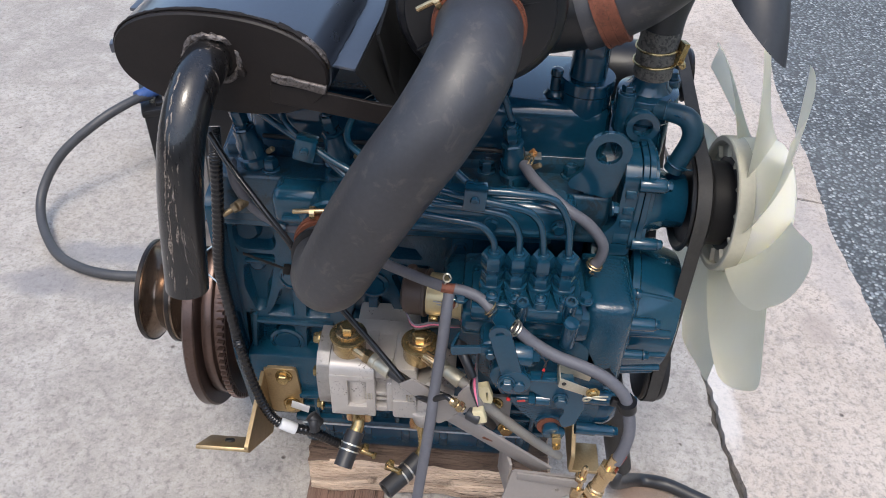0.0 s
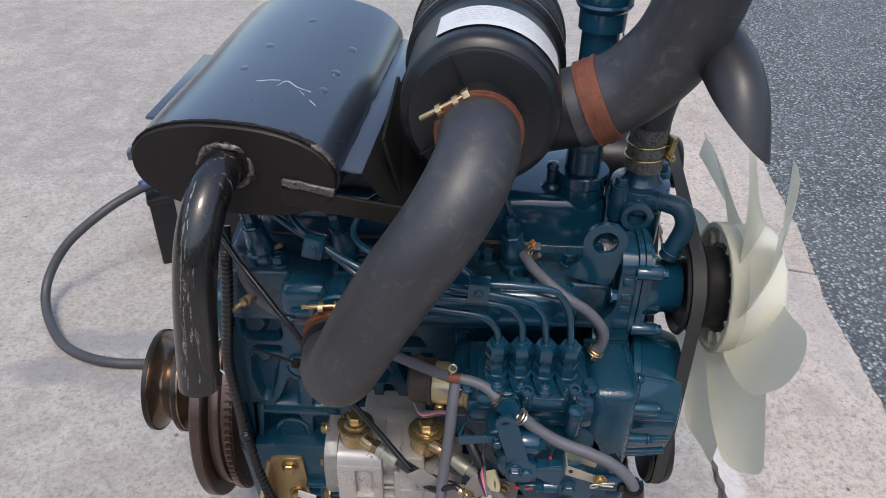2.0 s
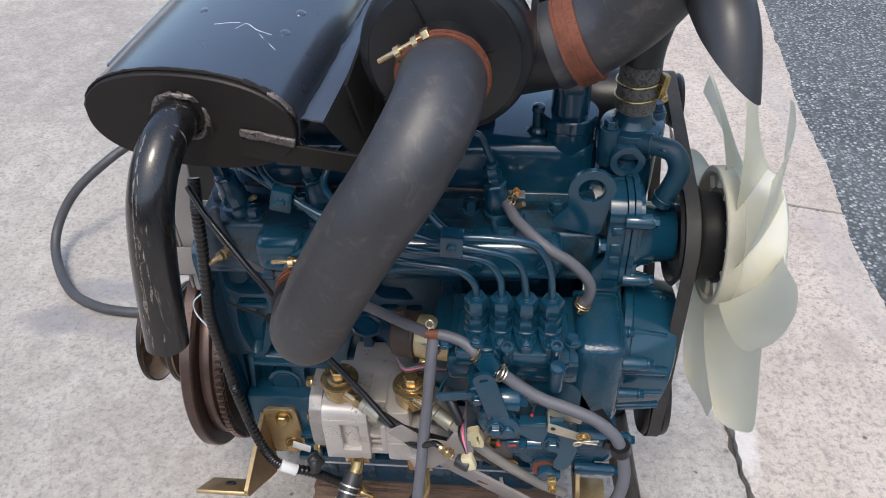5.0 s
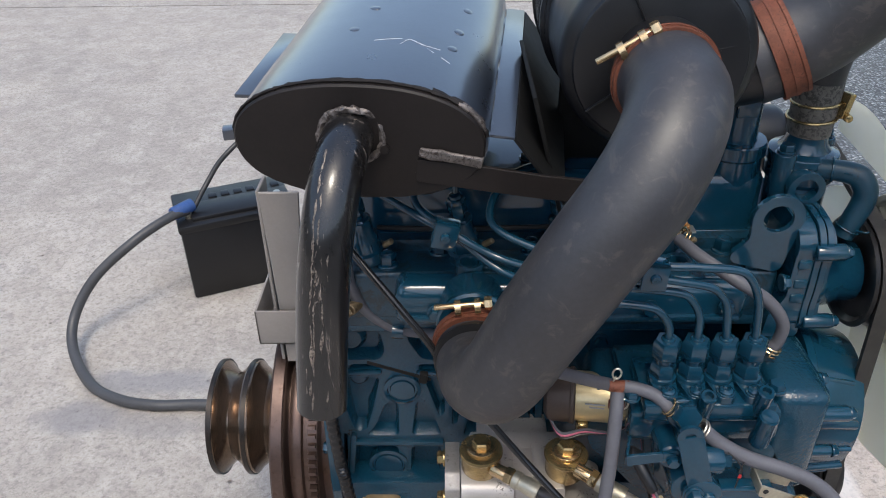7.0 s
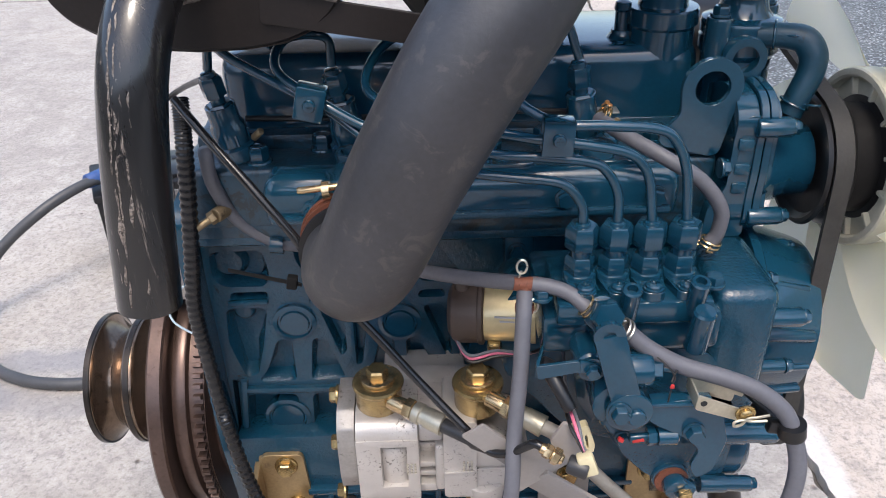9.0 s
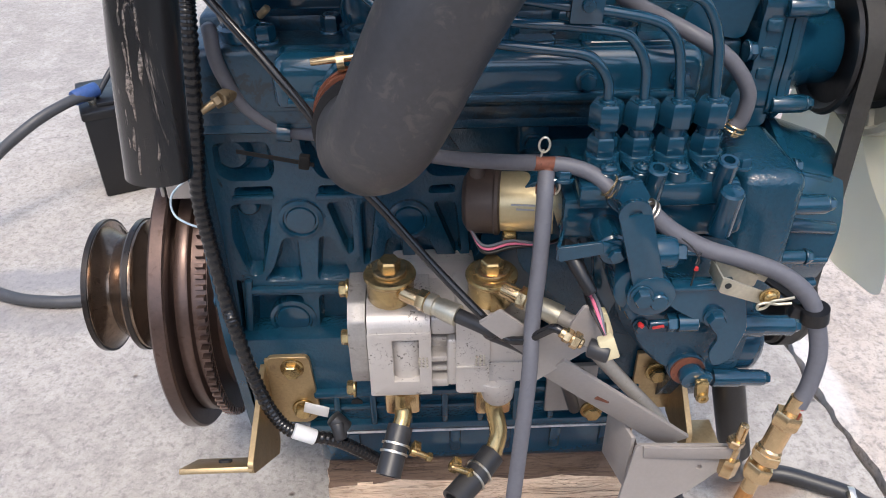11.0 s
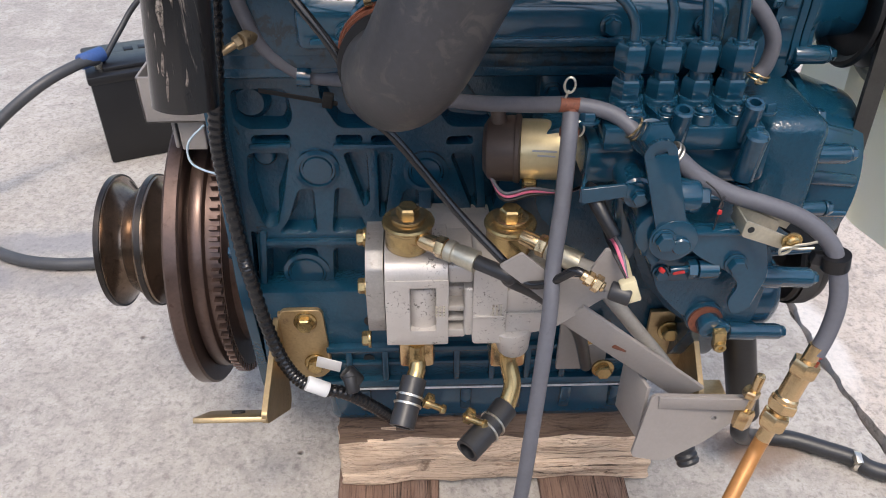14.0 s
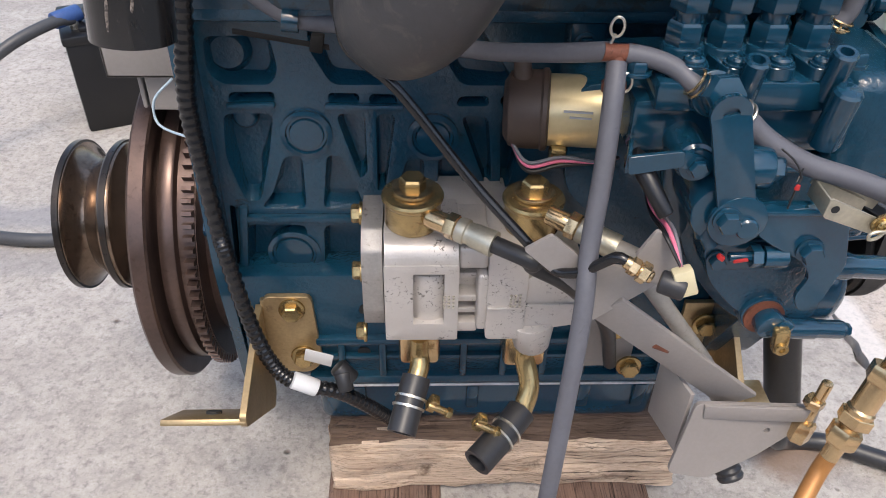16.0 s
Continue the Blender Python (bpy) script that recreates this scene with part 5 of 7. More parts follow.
# bent stop link with its pivot
b = bmesh.new()
plate(b, rounded([(0.039, 0.5185), (0.0715, 0.5245), (0.0705, 0.535), (0.037, 0.531)], 0.002), (0, 0.602, 0), (1, 0, 0), (0, 0, 1), 0.003, bev=0.0008)
bar(b, (0.0385, 0.602, 0.5245), (0.046, 0.628, 0.5215), 0.003, 0.0125, (0, 0, 1), 0.0008)
bar(b, (0.069, 0.6005, 0.5297), (0.083, 0.604, 0.524), 0.003, 0.0115, (0, 0, 1), 0.0008)
part("stop_link", b, BLUE, gov)
b = bmesh.new()
lathe(b, (0.081, 0.648, 0.523), (0, -1, 0), [(0.013, 0), (0.0125, 0.04), (0.0108, 0.042), (0.0108, 0.045), (0.0, 0.045)], 28)
part("link_pivot", b, BLUE, gov)
place("bolt", BOLT_SMALL, gov, aim((0.081, 0.603, 0.523), (0, -1, 0)))
# speed lever
b = bmesh.new()
la, lb = Vector((0.0885, 0.593, 0.5635)), Vector((0.1095, 0.590, 0.491))
bar(b, la, lb, 0.004, 0.0235, (1, 0, 0), 0.0012)
lathe(b, la + Vector((0, 0.002, 0)), (0, -1, 0), [(0.0118, 0), (0.0118, 0.004), (0.0048, 0.004), (0.0044, 0.0015), (0, 0.0015)], 32)
cyl(b, lb + Vector((0, 0.0025, 0)), lb - Vector((0, 0.0021, 0)), 0.0185, seg=36, bev=0.001)
lever = part("speed_lever", b, BLUE, gov)
b = bmesh.new()
cyl(b, lb + Vector((-0.006, 0.05, 0.001)), lb + Vector((-0.006, 0.006, 0.001)), 0.0215, seg=36, bev=0.0015)
cyl(b, lb + Vector((0, 0.05, 0)), lb + Vector((0, 0.002, 0)), 0.013, seg=28, bev=0.001)
part("lever_shaft", b, BLUE, gov)
bolts(lever, BOLT_BLUE, [lb + Vector((-0.008, -0.002, 0.003))])
b = bmesh.new()
lathe(b, lb + Vector((0.0055, -0.001, -0.003)), (0, -1, 0), [(0.0072, 0), (0.0072, 0.004), (0.0062, 0.0052), (0.002, 0.0054), (0, 0.005)], 24)
part("lever_stud", b, BLUE, lever)
# cranked lever plate behind the clevis
b = bmesh.new()
plate(b, rounded([(0.120, 0.503), (0.129, 0.495), (0.156, 0.499), (0.183, 0.490), (0.193, 0.453), (0.186, 0.419), (0.173, 0.411), (0.1665, 0.426), (0.1725, 0.443), (0.162, 0.456), (0.131, 0.474), (0.120, 0.486)], 0.006),
      (0, 0.597, 0), (1, 0, 0), (0, 0, 1), 0.0042, bev=0.0012)
bar(b, (0.127, 0.597, 0.4955), (0.175, 0.597, 0.4955), 0.014, 0.0035, (0, 0, 1), 0.001)
hook = part("hook_lever", b, BLUE, gov)
place("bolt", BOLT_BLUE, hook, aim((0.164, 0.593, 0.466), (0, -1, 0)))
# upper stop screw with its lead seal, and the lower one with seal paint
b = bmesh.new()
lathe(b, (0.104, 0.606, 0.521), (1, 0, -0.03), [(0, 0), (0.0135, 0), (0.014, 0.002), (0.014, 0.02), (0.0128, 0.0225), (0, 0.0225)], 32)
hexa(b, (0.1265, 0.606, 0.5203), (1, 0, -0.03), 0.0165, 0.0085)
cyl(b, (0.134, 0.606, 0.52), (0.149, 0.6055, 0.5195), 0.0032, seg=14, bev=0.0006)
part("stop_screw", b, BLUE, gov)
b = bmesh.new()
lathe(b, (0.137, 0.597, 0.4575), (1, 0, 0.01), [(0, 0), (0.0078, 0), (0.0078, 0.015), (0.006, 0.0165), (0, 0.0165)], 24)
hexa(b, (0.129, 0.597, 0.4575), (1, 0, 0.01), 0.0135, 0.0075)
cyl(b, (0.115, 0.597, 0.457), (0.131, 0.597, 0.4575), 0.0033, seg=14, bev=0.0006)
part("stop_screw", b, BLUE, gov)
b = bmesh.new()
tube(b, [(0.094, 0.604, 0.488), (0.096, 0.6, 0.476), (0.101, 0.598, 0.466)], 0.0052, 14, 5)
cyl(b, (0.0945, 0.604, 0.482), (0.0965, 0.6, 0.471), 0.0066, seg=18, bev=0.001)
part("stop_plunger", b, BLUE, gov)
for c, size, rot in (((0.1395, 0.589, 0.5165), (0.003, 0.002, 0.004), (0, 6, 0)), ((0.1055, 0.588, 0.4635), (0.0055, 0.003, 0.0036), (0, 35, 0)), ((0.1205, 0.591, 0.4585), (0.0095, 0.002, 0.0024), (0, -10, 0))):
    b = bmesh.new()
    box(b, c, size, rot, bev=0.0009)
    rough_up(b, 0.0006, 500)
    part("seal_paint", b, RED, gov, "red seal paint")
b = bmesh.new()
tube(b, [(0.128, 0.599, 0.537), (0.136, 0.595, 0.531), (0.1415, 0.592, 0.522), (0.1395, 0.59, 0.516), (0.1385, 0.59, 0.5)], 0.0007, 6, 6)
tube(b, [(0.149, 0.605, 0.5195), (0.143, 0.596, 0.524), (0.139, 0.591, 0.519)], 0.0006, 6, 5)
part("seal_wire", b, DARK_STEEL, gov)
# bent tin clevis
b = bmesh.new()
plate(b, rounded([(0.149, 0.5105), (0.187, 0.4965), (0.1885, 0.5075), (0.1505, 0.5245)], 0.0025), (0, 0.5815, 0), (1, 0, 0), (0, 0, 1), 0.0016, bev=0.0005)
plate(b, rounded([(0.149, 0.5105), (0.187, 0.4965), (0.1885, 0.5075), (0.1505, 0.5245)], 0.0025), (0, 0.604, 0), (1, 0, 0), (0, 0, 1), 0.0016, bev=0.0005)
bar(b, (0.1497, 0.592, 0.5115), (0.1505, 0.592, 0.5235), 0.0245, 0.0016, (1, 0, 0), 0.0005)
bar(b, (0.1505, 0.6045, 0.5238), (0.197, 0.6045, 0.5045), 0.0016, 0.01, (0, 0, 1), 0.0005)
bmesh.ops.translate(b, verts=b.verts[:], vec=(0.007, 0, -0.010))
clevis = part("clevis_cover", b, SLEEVE, gov, "bright tin clevis with a split pin")
b = bmesh.new()
lathe(b, (0.162, 0.5802, 0.5065), (0, -1, 0), [(0.0026, 0), (0.0026, 0.0006), (0, 0.0006)], 16)
part("rivet_hole_disc", b, HOLE, clevis)
b = bmesh.new()
k2 = Vector((0.1945, 0.579, 0.4965))
lathe(b, k2, (0, -1, 0), [(0.0076, 0), (0.0076, 0.0014), (0.0052, 0.0016), (0.0052, 0.0035), (0.004, 0.0045), (0, 0.0045)], 24)
part("clevis_pin", b, YELLOW_ZINC, clevis)
b = bmesh.new()
tube(b, [k2 + Vector(q) for q in ((0.015, -0.008, 0.0045), (0.008, -0.0065, 0.0015), (0.0, -0.006, -0.0005), (-0.004, -0.006, -0.006), (-0.009, -0.006, -0.0075), (-0.0095, -0.006, -0.0035), (-0.004, -0.006, -0.0015), (0.004, -0.006, -0.003), (0.014, -0.008, -0.001))], 0.0011, 8, 6)
part("split_pin", b, SLEEVE, clevis)
# drain plug with copper washer
b = bmesh.new()
cyl(b, (0.160, 0.63, 0.393), (0.160, 0.609, 0.393), 0.0165, seg=30, bev=0.003)
part("plug_boss", b, BLUE, gov)
b = bmesh.new()
clip_ring(b, (0.160, 0.608, 0.393), (0, -1, 0), 0.0105, 0.0022, 0.004)
part("sealing_washer", b, RUST, gov)
b = bmesh.new()
cyl(b, (0.162, 0.609, 0.392), (0.163, 0.598, 0.391), 0.0108, seg=24, bev=0.0015)
box(b, (0.171, 0.602, 0.389), (0.013, 0.012, 0.0165), (0, 20, 0), bev=0.003)
part("plug_body", b, BLUE, gov)
b = bmesh.new()
box(b, (0.1695, 0.594, 0.384), (0.0105, 0.008, 0.021), (0, -8, 0), bev=0.0015)
lathe(b, (0.1702, 0.591, 0.3785), (0, -1, 0), [(0.0048, 0), (0.0048, 0.003), (0.0024, 0.003), (0.002, 0.001), (0, 0.001)], 18)
part("drain_screw", b, YELLOW_ZINC, gov)

# fuel banjo on the pump and stop solenoid
k = Vector((0.090, 0.612, 0.563))
b = bmesh.new()
hexa(b, k + Vector((0, 0.016, -0.004)), (0.12, -0.9, 0.35), 0.0235, 0.019)
cyl(b, k + Vector((0, 0.04, -0.014)), k + Vector((0, 0.012, -0.003)), 0.0145, seg=24)
part("fuel_inlet_nut", b, BLUE, engine)
s0, s1 = Vector((-0.025, 0.712, 0.505)), Vector((0.051, 0.700, 0.508))
ax = (s1 - s0).normalized()
b = bmesh.new()
SL = (s1 - s0).length
lathe(b, s0 + ax * SL * 0.4, ax, [(0, 0), (0.0255, 0), (0.026, 0.003), (0.026, SL * 0.53), (0.0275, SL * 0.55), (0.0275, SL * 0.6), (0, SL * 0.6)], 40)
sol = part("stop_solenoid", b, SOLENOID, engine, "gold plated stop solenoid with brown rubber cap")
b = bmesh.new()
lathe(b, s0, ax, [(0, 0), (0.02, 0.0), (0.0265, 0.004), (0.0285, 0.009), (0.0285, SL * 0.34), (0.0298, SL * 0.36), (0.0298, SL * 0.4), (0.027, SL * 0.42)], 36)
cyl(b, s0 + ax * 0.012 + Vector((0, -0.004, 0.022)), s0 + ax * 0.01 + Vector((0.0, 0.0, 0.04)), 0.007, 0.006, 16)
part("solenoid_cap", b, BROWN_CAP, sol)
b = bmesh.new()
for k in range(3):
    box(b, s0 + ax * SL * 0.62 + Vector((0.002 * k, -0.0255, 0.012 - 0.0045 * k)), (0.02 - 0.005 * k, 0.001, 0.0014), (0, 0, -7), bev=0)
part("stamped_marks", b, INK, sol)
b = bmesh.new()
k = s0 + ax * SL * 0.5 + Vector((0, -0.016, -0.026))
box(b, k, (0.012, 0.012, 0.016), (15, 0, 0), bev=0.003)
part("solenoid_lug", b, YELLOW_ZINC, sol)
for mat, dz, nm in ((PINK, 0.0, "pink_wire"), (BLACK_PLASTIC, -0.004, "black_wire"), (HOSE_GREY, 0.003, "grey_wire")):
    b = bmesh.new()
    tube(b, [s0 + ax * 0.004 + Vector((0, -0.02, -0.016)), s0 + ax * 0.016 + Vector((0, -0.03, -0.03 + dz)), s0 + ax * 0.04 + Vector((0, -0.024, -0.028 + dz)),
             s0 + ax * 0.07 + Vector((0, -0.02, -0.03)), s0 + ax * 0.1 + Vector((0, 0.0, -0.035)), Vector((0.068, 0.630, 0.476)) + Vector((0, 0, dz)),
             Vector((0.066, 0.585, 0.488)) + Vector((dz, 0, 0)), Vector((0.0715, 0.566, 0.474))], 0.0014, 8, 6)
    part(nm, b, mat, sol)
b = bmesh.new()
k = Vector((0.077, 0.560, 0.458))
box(b, k + Vector((-0.003, 0.002, 0.008)), (0.0125, 0.0095, 0.018), (-12, -20, 0), bev=0.0015)
part("cream_connector", b, CREAM, sol, "cream plastic wire connector")
b = bmesh.new()
plate(b, rounded([(0.0695, 0.461), (0.0825, 0.465), (0.0895, 0.445), (0.0885, 0.437), (0.0705, 0.440)], 0.0025), (0, 0.567, 0), (1, 0, 0), (0, 0.1, 1), 0.009, cuts=[[(0.0825, 0.442), (0.0845, 0.442), (0.0825, 0.455), (0.0805, 0.455)]], bev=0.0012)
part("connector_latch", b, CREAM, sol, "cream plastic connector latch")
b = bmesh.new()
cyl(b, (0.050, 0.607, 0.518), (0.064, 0.588, 0.496), 0.0062, 0.005, 18, 0.0015)
box(b, (0.047, 0.61, 0.521), (0.014, 0.012, 0.012), (20, 35, 0), bev=0.002)
part("wire_sleeve", b, BLACK_PLASTIC, sol)

# ---- hydraulic gear pump ----
gp = thing("hydraulic_pump", (-0.03, 0.72, 0.335), "cast aluminium hydraulic gear pump with brass banjo fittings", "pump")
zt, zb = (-0.087, 0.652, 0.423)[2], (-0.086, 0.652, 0.327)[2]
x0, x1, x2, x3, x4, x5, x6 = (-0.131, 0.660, 0.385)[0], (-0.114, 0.652, 0.391)[0], (-0.057, 0.652, 0.391)[0], (-0.042, 0.660, 0.384)[0], (-0.030, 0.654, 0.389)[0], (0.000, 0.654, 0.388)[0], (0.047, 0.670, 0.376)[0]
b = bmesh.new()
o = rounded([(0.672, zb + 0.004), (0.682, zb), (0.72, zb), (0.72, zt + 0.002), (0.676, zt), (0.662, zt - 0.012), (0.657, zt - 0.03), (0.657, zb + 0.03), (0.662, zb + 0.012)], 0.003)
plate(b, [(-y, z) for y, z in o], (x1 - 0.001, 0, 0), (0, -1, 0), (0, 0, 1), x1 - x0 - 0.001, bev=0.0012, seg=2)
part("end_cover", b, ALU_DULL, gp, "dull grey pump end cover")
# front section: a rounded block with a closed window in its face
r0, r1 = -0.092, -0.068
b = bmesh.new()
o = rounded([(0.672, zb), (0.72, zb), (0.72, zt), (0.668, zt)], 0.008)
plate(b, [(-y, z) for y, z in o], (x2, 0, 0), (0, -1, 0), (0, 0, 1), x2 - x1, bev=0.0015)
plate(b, [(-y, z) for y, z in rounded([(0.6535, zt - 0.03), (0.6535, zt - 0.014), (0.66, zt - 0.004), (0.672, zt - 0.0005), (0.69, zt - 0.0005), (0.69, zt - 0.03)], 0.006)], (x2 - 0.0005, 0, 0), (0, -1, 0), (0, 0, 1), x2 - x1 - 0.001, bev=0.0012)
plate(b, rounded([(x1, zb + 0.002), (x2, zb + 0.002), (x2, zt - 0.018), (x1, zt - 0.018)], 0.002), (0, 0.674, 0), (1, 0, 0), (0, 0, 1), 0.0215, cuts=[[(r0, 0.346), (r1, 0.346), (r1, 0.397), (r0, 0.397)]], bev=0.0028, seg=2)
front = part("front_section", b, ALU, gp)
b = bmesh.new()
cyl(b, ((r0 + r1) / 2, 0.6755, 0.34), ((r0 + r1) / 2, 0.6755, 0.391), 0.0185, seg=40, bev=0.003)
part("window_boss", b, ALU, front)
b = bmesh.new()
span(b, (x2 - 0.001, 0.674, zb + 0.003), (x4 - 0.004, 0.715, zt - 0.003), bev=0.003)
span(b, (x2 - 0.001, 0.6575, zt - 0.026), (x4 - 0.004, 0.69, zt - 0.005), bev=0.004, seg=3)
centre = part("centre_section", b, ALU, gp)
for z, h, y in ((0.383, 0.003, 0.668), (0.366, 0.0035, 0.66), (0.351, 0.0028, 0.663), (0.337, 0.005, 0.6585)):
    b = bmesh.new()
    span(b, (x2 - 0.001, y, z - h), (-0.041, 0.68, z + h), bev=0.0018)
    part("cooling_rib", b, ALU, centre)
b = bmesh.new()
span(b, (-0.0425, 0.6545, zb + 0.01), (-0.0335, 0.69, 0.394), bev=0.003, seg=3)
part("web_plate", b, ALU, centre)
# rear section with a rounded edge, then the narrower end casting with a sloping upper side
b = bmesh.new()
o = rounded([(-0.0345, zb), (-0.004, zb), (-0.004, zt), (-0.0345, zt)], 0.005)
plate(b, o, (0, 0.718, 0), (1, 0, 0), (0, 0, 1), 0.0635, bev=0.006, seg=3)
rear = part("rear_section", b, ALU, gp)
b = bmesh.new()
o = rounded([(-0.008, 0.332), (0.043, 0.341), (0.044, 0.386), (0.03, 0.396), (0.014, 0.401), (-0.008, 0.385)], 0.006)
plate(b, o, (0, 0.72, 0), (1, 0, 0), (0, 0, 1), 0.0625, bev=0.0035, seg=2)
part("end_casting", b, ALU, rear)
b = bmesh.new()
bar(b, (-0.034, 0.6535, 0.3615), (-0.006, 0.654, 0.3615), 0.0028, 0.0022, (0, 0, 1), 0.0006)
bar(b, (-0.005, 0.656, 0.3625), (0.043, 0.657, 0.3625), 0.0028, 0.0022, (0, 0, 1), 0.0006)
part("parting_line", b, ALU, rear)
b = bmesh.new()
cyl(b, (0.004, 0.668, zb + 0.012), (0.007, 0.668, zb - 0.02), 0.02, 0.0145, 28, 0.003)
part("port_boss", b, ALU, rear)
b = bmesh.new()
span(b, (x1 + 0.01, 0.71, zb + 0.01), (0.004, 0.742, zt - 0.004), bev=0.004)
span(b, (x1 + 0.02, 0.735, zb + 0.02), (-0.01, 0.8, zt - 0.03), bev=0.004)
part("mounting_foot", b, ALU, rear)
for cx in ((-0.068, 0.651, 0.369), (-0.016, 0.653, 0.368)):
    for i in range(3):
        for j in range(4):
            b = bmesh.new()
            cyl(b, (cx[0] + i * 0.0035, cx[1] + 0.0015, cx[2] + 0.006 - j * 0.0035), (cx[0] + i * 0.0035, cx[1] + 0.0002, cx[2] + 0.006 - j * 0.0035), 0.0011, seg=8, bev=0)
            part("cast_dot", b, TIN, front if cx[0] < x2 else rear)
for p in ((-0.140, 0.680, 0.379), (-0.140, 0.680, 0.313), (-0.130, 0.700, 0.420)):
    place("bolt", BOLT_GOLD_SMALL, gp, aim((x0, p[1], p[2]), (-1, 0, 0)))
for x, y in ((-0.092, 0.685), (-0.002, 0.68)):
    b = bmesh.new()
    lathe(b, (x, y, 0.419), (0, 0, 1), [(0.0185, 0), (0.0185, 0.003), (0.0205, 0.004), (0.0212, 0.0055), (0.0212, 0.0235), (0.0232, 0.0265), (0.0235, 0.0285), (0.0225, 0.0305), (0.019, 0.0315), (0.0, 0.032)], 44)
    bj = part("banjo_body", b, YELLOW_ZINC, gp, "yellow zinc-plated banjo body")
    b = bmesh.new()
    lathe(b, (x, y, 0.451), (0, 0, 1), [(0.0148, 0), (0.0155, 0.0006), (0.0155, 0.0028), (0.0145, 0.0034), (0.0, 0.0034)], 36)
    part("sealing_washer", b, BRASS, bj)
    b = bmesh.new()
    hexa(b, (x, y, 0.453), (0, 0, 1), 0.0175, 0.0105)
    part("banjo_bolt", b, YELLOW_ZINC, bj)
for n, (pa, pb, pc) in enumerate((((-0.076, 0.665, 0.439), (-0.059, 0.655, 0.438), (-0.034, 0.640, 0.435)), ((0.010, 0.655, 0.448), (0.026, 0.645, 0.445), (0.051, 0.630, 0.439)))):
    pa, pb, pc = Vector(pa), Vector(pb), Vector(pc)
    b = bmesh.new()
    cyl(b, pa - (pb - pa) * 0.3, pb, 0.0075, seg=20)
    hexa(b, pa + (pb - pa) * 0.55, pb - pa, 0.017, 0.009)
    part("hose_union", b, BRASS, gp)
    b = bmesh.new()
    d = (pc - pb).normalized()
    L = (pc - pb).length
    lathe(b, pb, d, [(0.0, 0), (0.0088, 0), (0.0096, 0.002), (0.0096, 0.007), (0.0084, 0.008), (0.0084, 0.011), (0.0092, 0.013), (0.0098, L), (0, L)], 28)
    part("crimp_sleeve", b, SLEEVE, gp)
    b = bmesh.new()
    if n == 0:
        pts = [pc, pc + d * 0.03, Vector((-0.006, 0.630, 0.423)), Vector((0.026, 0.640, 0.395)), Vector((0.070, 0.680, 0.321)), Vector((0.103, 0.740, 0.209))]
    else:
        pts = [pc, pc + d * 0.02, Vector((0.071, 0.625, 0.420)), Vector((0.110, 0.635, 0.363)), Vector((0.164, 0.660, 0.281)), Vector((0.200, 0.700, 0.203))]
    tube(b, pts, 0.0066, 18, 7)
    part("pressure_hose", b, RUBBER if n == 0 else HOSE_TAN, gp)
for x, (e0, e1, e2), w in ((-0.088, ((-0.087, 0.690, 0.277), (-0.087, 0.682, 0.267), (-0.091, 0.672, 0.259)), 0.0), (0.012, ((0.003, 0.675, 0.289), (0.008, 0.660, 0.264), (0.000, 0.645, 0.244)), 1.0)):
    e0, e1, e2 = Vector(e0), Vector(e1), Vector(e2)
    b = bmesh.new()
    span(b, (e0.x - 0.018, e0.y - 0.004, e0.z - 0.012), (e0.x + 0.018, 0.735, 0.328), bev=0.005)
    part("port_flange", b, BRASS, gp)
    b = bmesh.new()
    tube(b, [e0 + Vector((0, 0, 0.02)), e0, e1, e2, e2 + (e2 - e1) * 0.3], 0.009, 20, 7)
    part("port_pipe", b, YELLOW_ZINC, gp)
    d = (e2 - e1).normalized()
    end = Vector((-0.103, 0.635, 0.234)) if w == 0 else Vector((-0.040, 0.602, 0.236))
    b = bmesh.new()
    tube(b, [e2 - d * 0.004, e2.lerp(end, 0.4), end], 0.0128, 22, 8, hollow=0.28)
    part("drain_hose", b, RUBBER, gp, "short cut black rubber hose")
    d = (end - e2).normalized()
    for f in (0.32, 0.5):
        b = bmesh.new()
        c = e2.lerp(end, f)
        clip_ring(b, c, d, 0.0129, 0.002, 0.0015)
        part("hose_clip", b, TIN, gp)
    b = bmesh.new()
    c = e2.lerp(end, 0.4) + (Vector((0.02, 0, -0.002)) if w == 0 else Vector((-0.021, 0, 0.016)))
    box(b, c, (0.008, 0.01, 0.014), (0, 30, 0), bev=0.001)
    cyl(b, c + Vector((-0.004, -0.004, 0.003)), c + Vector((0.014, -0.006, -0.006)), 0.0035, seg=12)
    hexa(b, c + Vector((0.012, -0.006, -0.005)), (1, -0.1, -0.5), 0.009, 0.005)
    part("clip_screw", b, YELLOW_ZINC, gp)

# ---- muffler ----
muf = thing("muffler", (-0.2, 0.7, 0.75), "black painted oval steel muffler with welded end plate", "muffler")
MA, MB = Vector((-0.198, 0.694, 0.803)), Vector((-0.163, 1.04, 0.820))
MD = (MB - MA).normalized()
MU = Vector((1, 0, 0.0))
MU = (MU - MD * MU.dot(MD)).normalized()
MV = MU.cross(MD).normalized()
if MV.z < 0:
    MV = -MV


def oval(f, a, c, along):
    e = 2.0 / 2.25
    x, z = math.cos(f), math.sin(f)
    x = math.copysign(abs(x) ** e, x)
    z = math.copysign(abs(z) ** e, z)
    return MA + MD * along + MU * a * x + MV * c * z


